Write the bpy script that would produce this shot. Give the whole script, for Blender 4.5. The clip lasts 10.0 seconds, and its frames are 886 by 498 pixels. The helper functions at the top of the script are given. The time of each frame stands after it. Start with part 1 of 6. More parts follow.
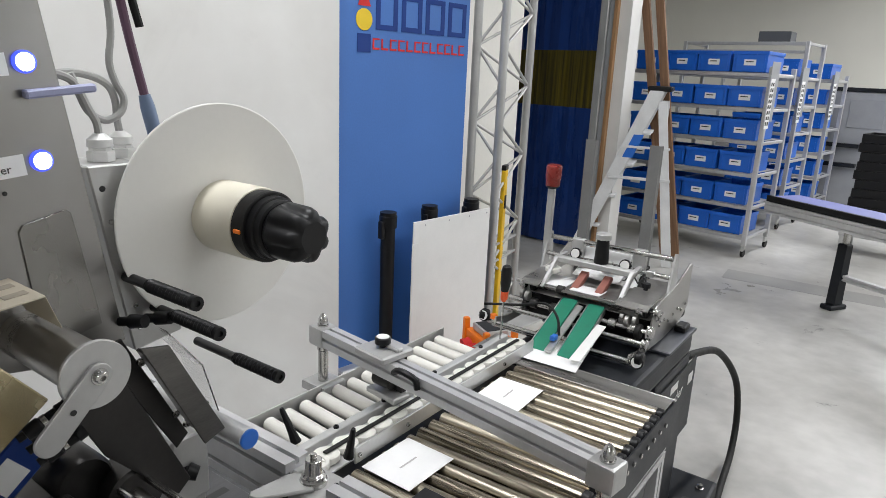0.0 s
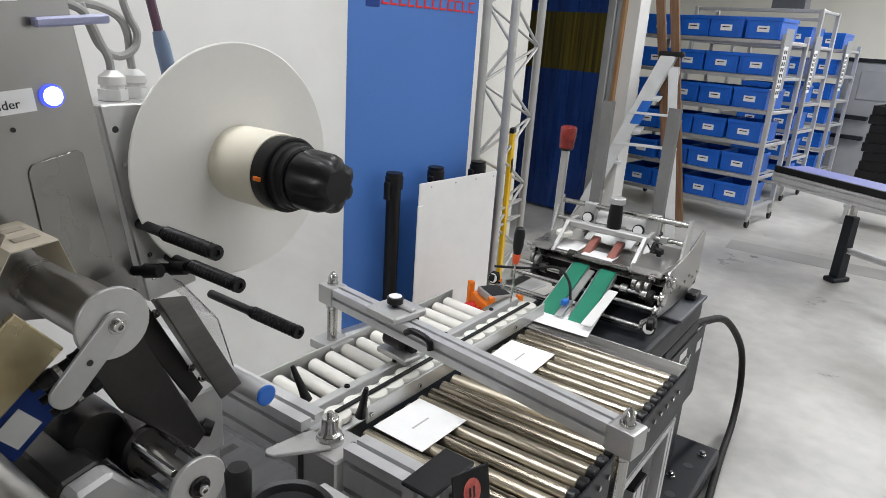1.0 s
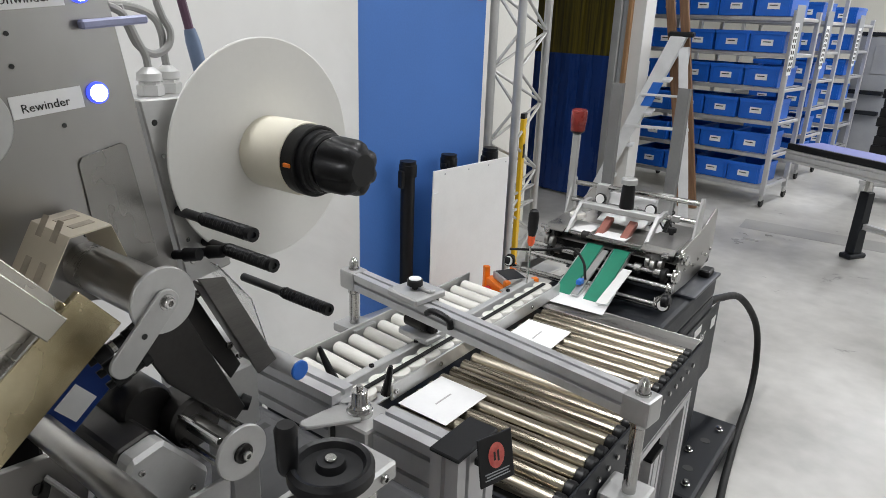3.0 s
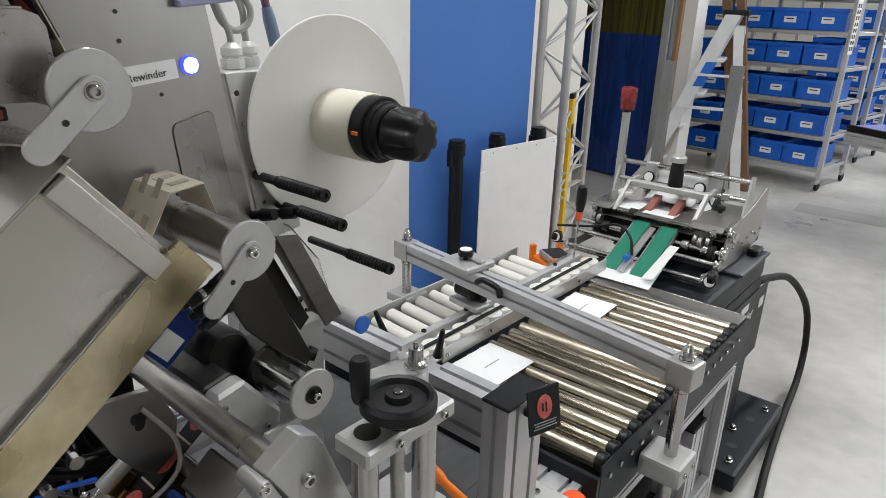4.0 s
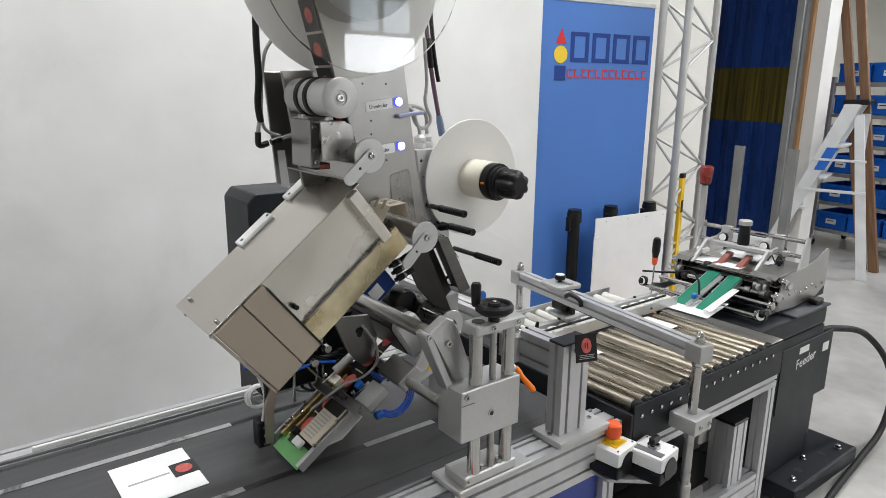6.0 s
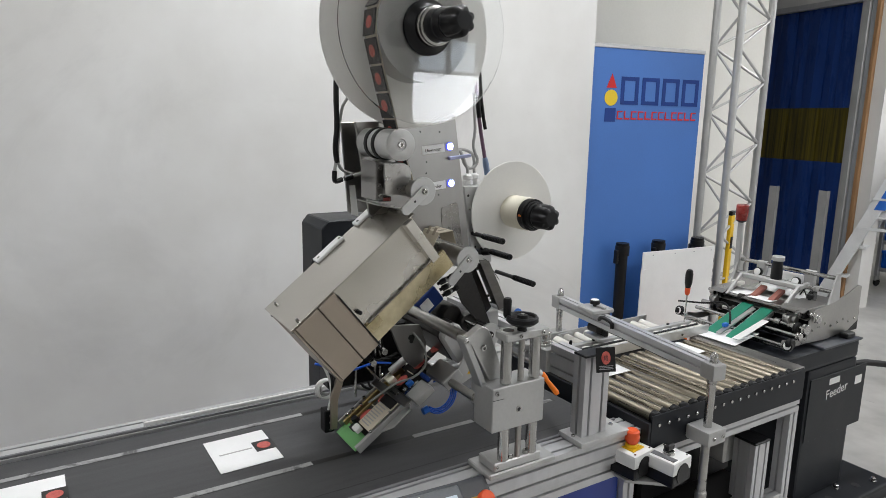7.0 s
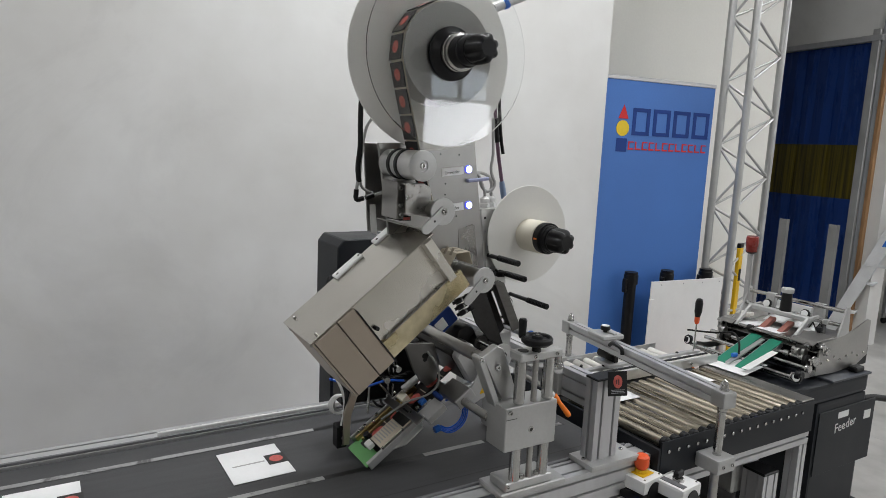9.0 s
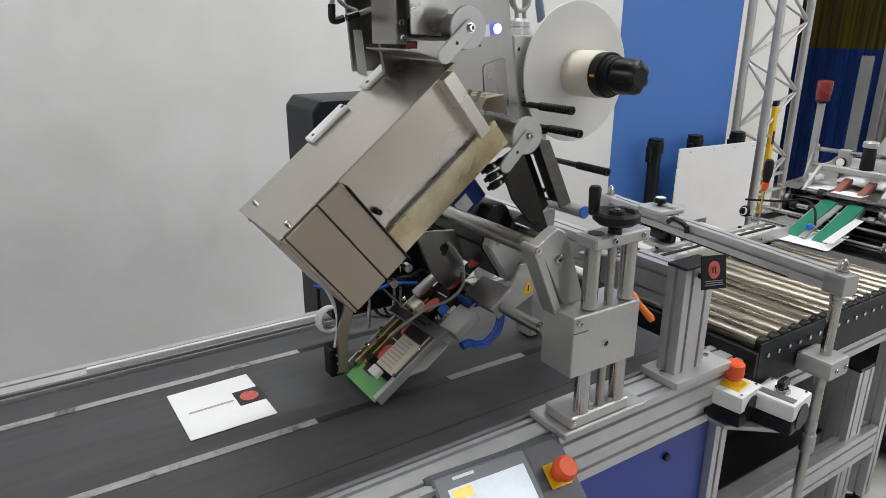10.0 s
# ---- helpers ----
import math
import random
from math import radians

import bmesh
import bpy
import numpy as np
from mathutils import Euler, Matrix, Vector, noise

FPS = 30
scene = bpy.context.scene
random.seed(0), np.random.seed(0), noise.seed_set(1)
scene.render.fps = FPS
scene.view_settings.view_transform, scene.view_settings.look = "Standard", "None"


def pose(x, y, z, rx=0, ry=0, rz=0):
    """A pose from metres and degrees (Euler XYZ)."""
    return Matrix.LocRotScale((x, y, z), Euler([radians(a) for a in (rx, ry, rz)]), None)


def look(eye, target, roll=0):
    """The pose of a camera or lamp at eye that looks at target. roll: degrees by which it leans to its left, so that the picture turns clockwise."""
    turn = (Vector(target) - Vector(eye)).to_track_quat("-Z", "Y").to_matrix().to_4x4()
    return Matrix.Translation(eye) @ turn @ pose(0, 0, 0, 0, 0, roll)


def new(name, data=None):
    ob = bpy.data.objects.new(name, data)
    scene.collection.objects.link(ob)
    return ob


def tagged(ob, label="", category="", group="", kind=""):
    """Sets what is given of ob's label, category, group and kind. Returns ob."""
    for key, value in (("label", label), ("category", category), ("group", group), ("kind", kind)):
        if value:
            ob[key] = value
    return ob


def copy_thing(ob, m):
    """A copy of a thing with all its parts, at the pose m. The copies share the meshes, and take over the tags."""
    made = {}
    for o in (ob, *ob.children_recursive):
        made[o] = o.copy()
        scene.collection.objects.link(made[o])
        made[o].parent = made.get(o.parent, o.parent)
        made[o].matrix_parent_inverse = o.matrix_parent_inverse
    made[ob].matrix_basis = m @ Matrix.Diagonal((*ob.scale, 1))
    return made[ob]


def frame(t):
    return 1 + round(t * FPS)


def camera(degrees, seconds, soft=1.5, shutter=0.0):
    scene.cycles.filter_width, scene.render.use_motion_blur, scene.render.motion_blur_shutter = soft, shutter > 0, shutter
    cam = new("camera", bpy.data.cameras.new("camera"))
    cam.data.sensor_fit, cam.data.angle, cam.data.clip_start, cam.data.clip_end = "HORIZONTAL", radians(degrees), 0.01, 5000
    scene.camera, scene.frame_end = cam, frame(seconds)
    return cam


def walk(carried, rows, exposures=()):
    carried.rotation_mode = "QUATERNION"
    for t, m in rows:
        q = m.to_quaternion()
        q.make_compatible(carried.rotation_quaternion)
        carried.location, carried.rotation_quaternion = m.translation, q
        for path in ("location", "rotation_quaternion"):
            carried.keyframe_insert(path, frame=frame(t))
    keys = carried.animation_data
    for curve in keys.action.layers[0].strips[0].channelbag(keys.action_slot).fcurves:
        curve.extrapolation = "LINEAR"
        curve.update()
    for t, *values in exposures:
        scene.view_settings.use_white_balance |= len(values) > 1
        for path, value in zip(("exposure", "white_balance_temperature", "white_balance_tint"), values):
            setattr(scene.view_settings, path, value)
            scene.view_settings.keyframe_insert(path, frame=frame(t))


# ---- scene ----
cam = camera(67.6, 10.0, 0.85)
PATH = [
    (0, (0.319, -0.939, 1.520), (-0.799, 0.636, 1.002), 2.59),
    (0.5, (0.301, -0.934, 1.510), (-0.821, 0.625, 0.952), 3.11),
    (1, (0.271, -0.934, 1.494), (-0.820, 0.624, 0.877), 3.95),
    (1.5, (0.259, -0.928, 1.495), (-0.797, 0.652, 0.873), 3.79),
    (2, (0.271, -0.929, 1.496), (-0.762, 0.664, 0.869), 3.29),
    (3.5, (0.296, -1.010, 1.492), (-0.865, 0.473, 0.818), 1.66),
    (4, (0.321, -1.039, 1.489), (-0.887, 0.392, 0.787), 1.51),
    (4.5, (0.437, -1.099, 1.497), (-0.932, 0.189, 0.812), 0.25),
    (5, (0.566, -1.196, 1.501), (-0.892, 0.000, 0.836), 0.26),
    (5.2, (0.612, -1.263, 1.518), (-0.876, -0.070, 0.918), -0.15),
    (6.3, (0.964, -1.517, 1.549), (-0.630, -0.392, 1.111), 0.19),
    (6.5, (1.024, -1.529, 1.556), (-0.629, -0.490, 1.122), -0.17),
    (7, (1.119, -1.600, 1.583), (-0.550, -0.568, 1.199), 1.02),
    (7.5, (1.162, -1.670, 1.592), (-0.532, -0.654, 1.276), 1.31),
    (8, (1.179, -1.700, 1.598), (-0.512, -0.670, 1.314), 1.02),
    (8.5, (1.178, -1.695, 1.596), (-0.514, -0.665, 1.321), 1.22),
    (9, (1.132, -1.646, 1.572), (-0.557, -0.621, 1.265), 2.62),
    (9.5, (0.982, -1.546, 1.499), (-0.683, -0.534, 1.050), 1.71),
    (10, (0.653, -1.446, 1.410), (-0.939, -0.412, 0.779), 0.22),
]
EXPOSURES = [(0, 0.06), (1, 0.08), (3.5, 0.02), (4.5, 0.02), (5, 0.24), (5.2, 0.24), (6.5, 0.2), (7, 0.0), (8, -0.17), (9, -0.22), (9.5, -0.22), (10, 0.03)]
walk(cam, [(t, look(eye, target, roll)) for t, eye, target, roll in PATH], EXPOSURES)

# ---- light ----
world = bpy.data.worlds.new("hall_air")
scene.world = world
world.use_nodes = True
world.node_tree.nodes["Background"].inputs[0].default_value = (0.9, 0.95, 1.0, 1)
world.node_tree.nodes["Background"].inputs[1].default_value = 0.05
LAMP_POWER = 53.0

ROOM = pose(0, 0, 0, 0, 0, -7.7)  # the hall stands slightly turned against the machine


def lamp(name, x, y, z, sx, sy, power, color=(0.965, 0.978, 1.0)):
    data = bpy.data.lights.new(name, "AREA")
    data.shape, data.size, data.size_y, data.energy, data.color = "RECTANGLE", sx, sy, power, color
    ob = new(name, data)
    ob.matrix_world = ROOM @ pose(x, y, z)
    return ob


# assumed ceiling lights, out of view; places and shares chosen to suit the brightness
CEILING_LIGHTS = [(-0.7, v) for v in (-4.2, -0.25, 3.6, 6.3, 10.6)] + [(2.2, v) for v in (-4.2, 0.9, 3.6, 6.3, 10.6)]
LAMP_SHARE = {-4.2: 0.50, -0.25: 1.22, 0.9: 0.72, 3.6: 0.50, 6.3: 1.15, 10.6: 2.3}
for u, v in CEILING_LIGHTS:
    lamp("unseen_ceiling_lamp", u, v, 3.93, 0.25, 1.9, LAMP_POWER * LAMP_SHARE[v])


# ---- materials ----
def mat(name, color, rough=0.5, metal=0.0, scale=8.0, var=0.12, bump=0.0, stretch=(1, 1, 1), rvar=0.1, color2=None,
        fine=120.0, emit=None, spec=0.5):
    m = bpy.data.materials.new(name)
    m.use_nodes = True
    nt = m.node_tree
    n, l = nt.nodes, nt.links
    b = n["Principled BSDF"]
    b.inputs["Metallic"].default_value = metal
    b.inputs["Specular IOR Level"].default_value = spec
    tc = n.new("ShaderNodeTexCoord")
    mp = n.new("ShaderNodeMapping")
    mp.inputs["Scale"].default_value = stretch
    l.new(tc.outputs["Object"], mp.inputs["Vector"])
    info = n.new("ShaderNodeObjectInfo")
    shift = n.new("ShaderNodeMath")
    shift.operation = "MULTIPLY"
    shift.inputs[1].default_value = 7.0
    l.new(info.outputs["Random"], shift.inputs[0])
    l.new(shift.outputs[0], mp.inputs["Location"])
    big = n.new("ShaderNodeTexNoise")
    big.inputs["Scale"].default_value, big.inputs["Detail"].default_value = scale, 5
    l.new(mp.outputs[0], big.inputs["Vector"])
    small = n.new("ShaderNodeTexNoise")
    small.inputs["Scale"].default_value, small.inputs["Detail"].default_value = fine, 3
    l.new(mp.outputs[0], small.inputs["Vector"])
    mixf = n.new("ShaderNodeMath")
    mixf.operation = "MULTIPLY_ADD"
    l.new(small.outputs["Fac"], mixf.inputs[0])
    mixf.inputs[1].default_value = 0.35
    l.new(big.outputs["Fac"], mixf.inputs[2])
    ramp = n.new("ShaderNodeValToRGB")
    c2 = color2 or tuple(min(1.0, c * (1 + var)) for c in color)
    c1 = tuple(c * (1 - var) for c in color) if color2 is None else color
    ramp.color_ramp.elements[0].position, ramp.color_ramp.elements[1].position = 0.42, 0.92
    ramp.color_ramp.elements[0].color, ramp.color_ramp.elements[1].color = (*c1, 1), (*c2, 1)
    l.new(mixf.outputs[0], ramp.inputs[0])
    out = ramp.outputs[0]
    hsv = n.new("ShaderNodeHueSaturation")
    mr = n.new("ShaderNodeMapRange")
    mr.inputs["To Min"].default_value, mr.inputs["To Max"].default_value = 0.95, 1.05
    l.new(info.outputs["Random"], mr.inputs["Value"])
    l.new(mr.outputs[0], hsv.inputs["Value"])
    l.new(out, hsv.inputs["Color"])
    l.new(hsv.outputs[0], b.inputs["Base Color"])
    rr = n.new("ShaderNodeMapRange")
    rr.inputs["From Min"].default_value, rr.inputs["From Max"].default_value = 0.3, 1.0
    rr.inputs["To Min"].default_value, rr.inputs["To Max"].default_value = max(0.03, rough - rvar), min(1, rough + rvar)
    l.new(mixf.outputs[0], rr.inputs["Value"])
    l.new(rr.outputs[0], b.inputs["Roughness"])
    if bump:
        bp = n.new("ShaderNodeBump")
        bp.inputs["Strength"].default_value, bp.inputs["Distance"].default_value = bump, 0.002
        l.new(small.outputs["Fac"], bp.inputs["Height"])
        l.new(bp.outputs[0], b.inputs["Normal"])
    if emit:
        b.inputs["Emission Color"].default_value = (*emit[0], 1)
        b.inputs["Emission Strength"].default_value = emit[1]
    return m


STEEL = mat("brushed_steel", (0.42, 0.41, 0.395), 0.30, 1.0, 3, 0.16, 0.06, (1, 14, 14), 0.08, fine=90)
STEEL_PLATE = mat("satin_steel_plate", (0.25, 0.243, 0.232), 0.30, 1.0, 2.0, 0.10, 0.0, (1, 1.4, 0.7), 0.08, color2=(0.40, 0.39, 0.378), fine=9)
CHROME = mat("polished_steel", (0.50, 0.495, 0.485), 0.20, 1.0, 12, 0.10, 0.0, rvar=0.06)
ROLLER = mat("worn_steel_roller", (0.10, 0.083, 0.058), 0.30, 1.0, 4, 0.2, 0.0, (0.25, 20, 20), 0.14, color2=(0.62, 0.56, 0.45), fine=20)
GUIDE_STEEL = mat("dull_guide_steel", (0.22, 0.22, 0.22), 0.45, 0.5, 5, 0.12, 0.02)
WHITE_WHEEL = mat("white_nylon_wheel", (0.72, 0.71, 0.66), 0.4, 0.0, 20, 0.08)
SHAFT = mat("ground_steel_shaft", (0.40, 0.39, 0.37), 0.30, 1.0, 4, 0.10, 0.02, (9, 1, 1), 0.06)
FEED_STEEL = mat("bare_feeder_steel", (0.38, 0.373, 0.36), 0.30, 0.9, 4, 0.2, 0.03, rvar=0.1)
ALU = mat("anodised_aluminium", (0.56, 0.56, 0.57), 0.42, 0.6, 6, 0.07, 0.03, (6, 6, 1), 0.08)
ALU_MILLED = mat("milled_aluminium", (0.50, 0.50, 0.495), 0.38, 0.75, 8, 0.10, 0.04, (1, 1, 1), 0.08)
ALU_MATT = mat("matt_aluminium", (0.50, 0.50, 0.495), 0.46, 0.5, 8, 0.10, 0.03)
HOOD = mat("stainless_hood", (0.50, 0.475, 0.43), 0.25, 1.0, 2.2, 0.08, 0.0, color2=(0.68, 0.655, 0.61), fine=9, rvar=0.08)
HOOD_COVER = mat("brown_tinted_steel_cover", (0.38, 0.325, 0.27), 0.40, 0.8, 4, 0.08, 0.0, fine=12)
# blotchy tarnish, plus the hood's warm yellow reflection put into the colour
HOOD_FLANGE = mat("tarnish_and_reflection_steel", (0.36, 0.285, 0.15), 0.28, 0.95, 11, 0.2, 0.0, color2=(0.82, 0.74, 0.52), rvar=0.12, fine=30)
# dark aluminium with a groove's shade put into the colour, also on plain parts
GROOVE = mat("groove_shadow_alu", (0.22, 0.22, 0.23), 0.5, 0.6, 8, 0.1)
BLACK = mat("black_plastic", (0.006, 0.006, 0.007), 0.42, 0.0, 20, 0.3, 0.05, spec=0.32)
RUBBER = mat("black_rubber", (0.008, 0.008, 0.008), 0.55, 0.0, 30, 0.3, 0.08, spec=0.3)
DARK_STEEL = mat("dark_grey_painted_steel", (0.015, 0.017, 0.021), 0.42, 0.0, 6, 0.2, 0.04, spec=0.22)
DARK_PLATE = mat("dark_steel_plate", (0.045, 0.043, 0.042), 0.36, 0.8, 8, 0.22, 0.03)
GREY_PAINT = mat("grey_paint", (0.32, 0.33, 0.35), 0.42, 0.0, 6, 0.08, 0.02)
BELT = mat("grey_conveyor_belt", (0.036, 0.036, 0.039), 0.50, 0.0, 5, 0.5, 0.12, (9, 0.7, 1), 0.1, color2=(0.074, 0.074, 0.078), fine=60)
BELT_STRIP = mat("worn_pale_strip", (0.36, 0.36, 0.36), 0.45, 0.2, 14, 0.25, 0.05)
CREAM = mat("cream_plastic_core", (0.76, 0.72, 0.60), 0.38, 0.0, 6, 0.04)
DISC = mat("grey_plastic_disc", (0.76, 0.75, 0.72), 0.38, 0.0, 3, 0.03, 0.01)
WHITE_PL = mat("white_plastic", (0.78, 0.78, 0.77), 0.35, 0.0, 8, 0.04)
OFFWHITE = mat("soiled_white_roller", (0.66, 0.64, 0.59), 0.36, 0.0, 14, 0.12, 0.02, (0.4, 4, 4), color2=(0.80, 0.785, 0.74))
PAPER = mat("white_paper", (0.86, 0.86, 0.86), 0.7, 0.0, 20, 0.03)
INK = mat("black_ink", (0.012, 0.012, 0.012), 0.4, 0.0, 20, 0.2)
RED_PRINT = mat("red_print", (0.42, 0.045, 0.04), 0.45, 0.0, 90, 0.4, color2=(0.62, 0.16, 0.13), fine=300)
WALL = mat("white_wall_paint", (0.70, 0.69, 0.665), 0.70, 0.0, 1.1, 0.065, 0.06, color2=(0.84, 0.84, 0.825), fine=5)
WALL_BEIGE = mat("beige_wall_paint", (0.74, 0.73, 0.68), 0.78, 0.0, 0.9, 0.05, 0.06, fine=60)
CEIL = mat("grey_ceiling", (0.40, 0.40, 0.39), 0.85, 0.0, 1.0, 0.05)
FLOOR = mat("sealed_concrete", (0.27, 0.262, 0.245), 0.36, 0.0, 1.3, 0.2, 0.05, color2=(0.56, 0.55, 0.525), fine=9, rvar=0.14)


def scuffed(m, scale, low, high, amount):
    """Dark rubbed marks of irregular shape over a material's colour."""
    nt = m.node_tree
    n, l = nt.nodes, nt.links
    b = n["Principled BSDF"]
    tc = n.new("ShaderNodeTexCoord")
    noise = n.new("ShaderNodeTexNoise")
    noise.inputs["Scale"].default_value, noise.inputs["Detail"].default_value, noise.inputs["Roughness"].default_value = scale, 9, 0.68
    noise.inputs["Distortion"].default_value = 0.8
    l.new(tc.outputs["Object"], noise.inputs["Vector"])
    ramp = n.new("ShaderNodeMapRange")
    ramp.inputs["From Min"].default_value, ramp.inputs["From Max"].default_value = low, high
    ramp.inputs["To Min"].default_value, ramp.inputs["To Max"].default_value = 1.0, 1.0 - amount
    l.new(noise.outputs["Fac"], ramp.inputs["Value"])
    mix = n.new("ShaderNodeMix")
    mix.data_type, mix.blend_type = "RGBA", "MULTIPLY"
    mix.inputs[0].default_value = 1.0
    old = b.inputs["Base Color"].links[0].from_socket
    l.new(old, mix.inputs[6])
    l.new(ramp.outputs["Result"], mix.inputs[7])
    l.new(mix.outputs[2], b.inputs["Base Color"])


scuffed(FLOOR, 2.6, 0.63, 0.68, 0.45)
scuffed(BELT_STRIP, 9.0, 0.52, 0.62, 0.7)
scuffed(WALL, 0.9, 0.56, 0.72, 0.10)
BANNER = mat("blue_banner_fabric", (0.055, 0.165, 0.48), 0.55, 0.0, 1.2, 0.12, 0.03)
NAVY = mat("dark_blue_print", (0.004, 0.035, 0.20), 0.75, 0.0, 9, 0.08)
LOGO_RED = mat("logo_red", (0.60, 0.02, 0.02), 0.7, 0.0, 9, 0.06)
LOGO_YELLOW = mat("logo_yellow", (0.78, 0.55, 0.02), 0.5, 0.0, 9, 0.06)
CURTAIN = mat("blue_pvc_strip", (0.010, 0.042, 0.20), 0.28, 0.0, 3, 0.2, 0.02, (4, 4, 0.6), rvar=0.08)
CURTAIN_Y = mat("yellow_pvc_window", (0.016, 0.015, 0.010), 0.2, 0.0, 9, 0.4, 0.02, (5, 5, 0.1), color2=(0.16, 0.125, 0.012), fine=14)
BLUE_PANEL = mat("blue_powder_coat", (0.018, 0.05, 0.32), 0.36, 0.0, 5, 0.08, 0.05, fine=300)
CRATE = mat("blue_polypropylene", (0.012, 0.13, 0.60), 0.36, 0.0, 6, 0.1, 0.02)
BLUE_CAP = mat("blue_cap", (0.02, 0.15, 0.60), 0.35, 0.0, 9, 0.06)
BLUE_HOSE = mat("blue_tube", (0.015, 0.10, 0.55), 0.28, 0.0, 9, 0.1)
GREEN = mat("green_feed_belt", (0.012, 0.20, 0.12), 0.5, 0.0, 14, 0.15, 0.06)
RED_BELT = mat("red_brown_belt", (0.30, 0.11, 0.085), 0.55, 0.0, 14, 0.15, 0.05)
RED_LAMP = mat("red_beacon", (0.22, 0.025, 0.02), 0.25, 0.0, 20, 0.1)
ESTOP = mat("orange_red_button", (0.80, 0.10, 0.02), 0.34, 0.0, 9, 0.06)
YELLOW = mat("yellow_plastic", (0.82, 0.50, 0.01), 0.42, 0.0, 9, 0.08)
ORANGE = mat("orange_plastic", (0.85, 0.20, 0.01), 0.42, 0.0, 9, 0.08)
WOOD = mat("brown_wood", (0.14, 0.07, 0.035), 0.6, 0.0, 5, 0.25, 0.15, (14, 14, 1), color2=(0.27, 0.15, 0.08))
WOOD_LIGHT = mat("light_brown_wood_strip", (0.34, 0.19, 0.09), 0.6, 0.0, 5, 0.2, 0.1, (14, 14, 1))
LADDER = mat("dull_ladder_aluminium", (0.72, 0.73, 0.74), 0.45, 0.15, 9, 0.08, 0.03)
CABLE_G = mat("grey_cable", (0.36, 0.36, 0.35), 0.5, 0.0, 9, 0.08)
CABLE_V = mat("violet_cable", (0.12, 0.06, 0.10), 0.5, 0.0, 9, 0.08)
GREEN_ROLL = mat("green_peel_edge", (0.16, 0.42, 0.15), 0.4, 0.0, 9, 0.1)
BRASS = mat("brass_edge", (0.55, 0.42, 0.20), 0.35, 0.9, 14, 0.15)
LABEL_BACK = mat("silicone_backing_paper", (0.62, 0.56, 0.45), 0.45, 0.0, 12, 0.06)
STRIP_INK = mat("faded_strip_print", (0.40, 0.35, 0.28), 0.6, 0.0, 40, 0.25)
WORN_STEEL = mat("worn_dark_steel", (0.15, 0.145, 0.138), 0.32, 0.95, 6, 0.25, 0.03, (1, 1, 6))
ROLL_SIDE = mat("wound_label_roll", (0.40, 0.395, 0.385), 0.5, 0.0, 4, 0.06, 0.02)
LILAC = mat("lilac_blue_rubber_top", (0.20, 0.22, 0.50), 0.5, 0.0, 9, 0.08)
LED_MAT = mat("lit_led_lens", (0.9, 0.95, 1.0), 0.3, emit=((0.85, 0.92, 1.0), 6.0))
LED_RING = mat("blue_led_ring", (0.05, 0.08, 0.6), 0.3, emit=((0.06, 0.09, 0.9), 1.2))
SCREEN = mat("lit_touch_screen", (0.6, 0.65, 0.7), 0.2, emit=((0.55, 0.64, 0.74), 0.38))
SCREEN_Y = mat("screen_yellow_field", (0.7, 0.5, 0.1), 0.2, emit=((0.75, 0.55, 0.15), 0.6))
SCREEN_G = mat("screen_green_field", (0.3, 0.6, 0.4), 0.2, emit=((0.35, 0.62, 0.45), 0.6))
SCREEN_R = mat("screen_red_field", (0.8, 0.3, 0.3), 0.2, emit=((0.85, 0.35, 0.35), 0.6))
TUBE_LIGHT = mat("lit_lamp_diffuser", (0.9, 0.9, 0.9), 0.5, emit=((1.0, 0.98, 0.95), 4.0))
# white panel given a glow of its own to brighten its reflection
PANEL_GLOW = mat("glowing_white_panel", (0.9, 0.9, 0.92), 0.5, emit=((0.92, 0.95, 1.0), 9.0))
DAYLIGHT = mat("daylight_behind_glass", (0.8, 0.85, 0.9), 0.5, emit=((0.60, 0.68, 0.76), 4.5))


def clear(name, color, rough, ior=1.45):
    m = bpy.data.materials.new(name)
    m.use_nodes = True
    b = m.node_tree.nodes["Principled BSDF"]
    b.inputs["Base Color"].default_value = (*color, 1)
    b.inputs["Roughness"].default_value = rough
    b.inputs["Transmission Weight"].default_value = 1.0
    b.inputs["IOR"].default_value = ior
    return m


ACRYLIC = clear("clear_acrylic", (0.97, 0.98, 0.98), 0.02, 1.42)
FILM = clear("clear_film", (0.9, 0.9, 0.9), 0.15, 1.1)


# ---- shape helpers ----
def turned(m4, verts):
    for v in verts:
        v.co = m4 @ v.co


def box(bm, x0, x1, y0, y1, z0, z1, bev=0.0, m=None, seg=1):
    """A box between two corners, with rounded edges, turned by m."""
    t = bmesh.new()
    bmesh.ops.create_cube(t, size=1.0)
    for v in t.verts:
        v.co = Vector(((x0 + x1) / 2 + v.co.x * (x1 - x0), (y0 + y1) / 2 + v.co.y * (y1 - y0), (z0 + z1) / 2 + v.co.z * (z1 - z0)))
    if bev:
        bmesh.ops.bevel(t, geom=t.edges[:], offset=bev, segments=seg, affect="EDGES", profile=0.7)
    if m is not None:
        turned(m, t.verts)
    merge(bm, t)
    return bm


def merge(bm, t):
    me = bpy.data.meshes.new("tmp")
    t.to_mesh(me)
    t.free()
    bm.from_mesh(me)
    bpy.data.meshes.remove(me)


def axis_frame(p0, p1):
    p0, p1 = Vector(p0), Vector(p1)
    q = (p1 - p0).to_track_quat("Z", "Y").to_matrix().to_4x4()
    return Matrix.Translation(p0) @ q, (p1 - p0).length


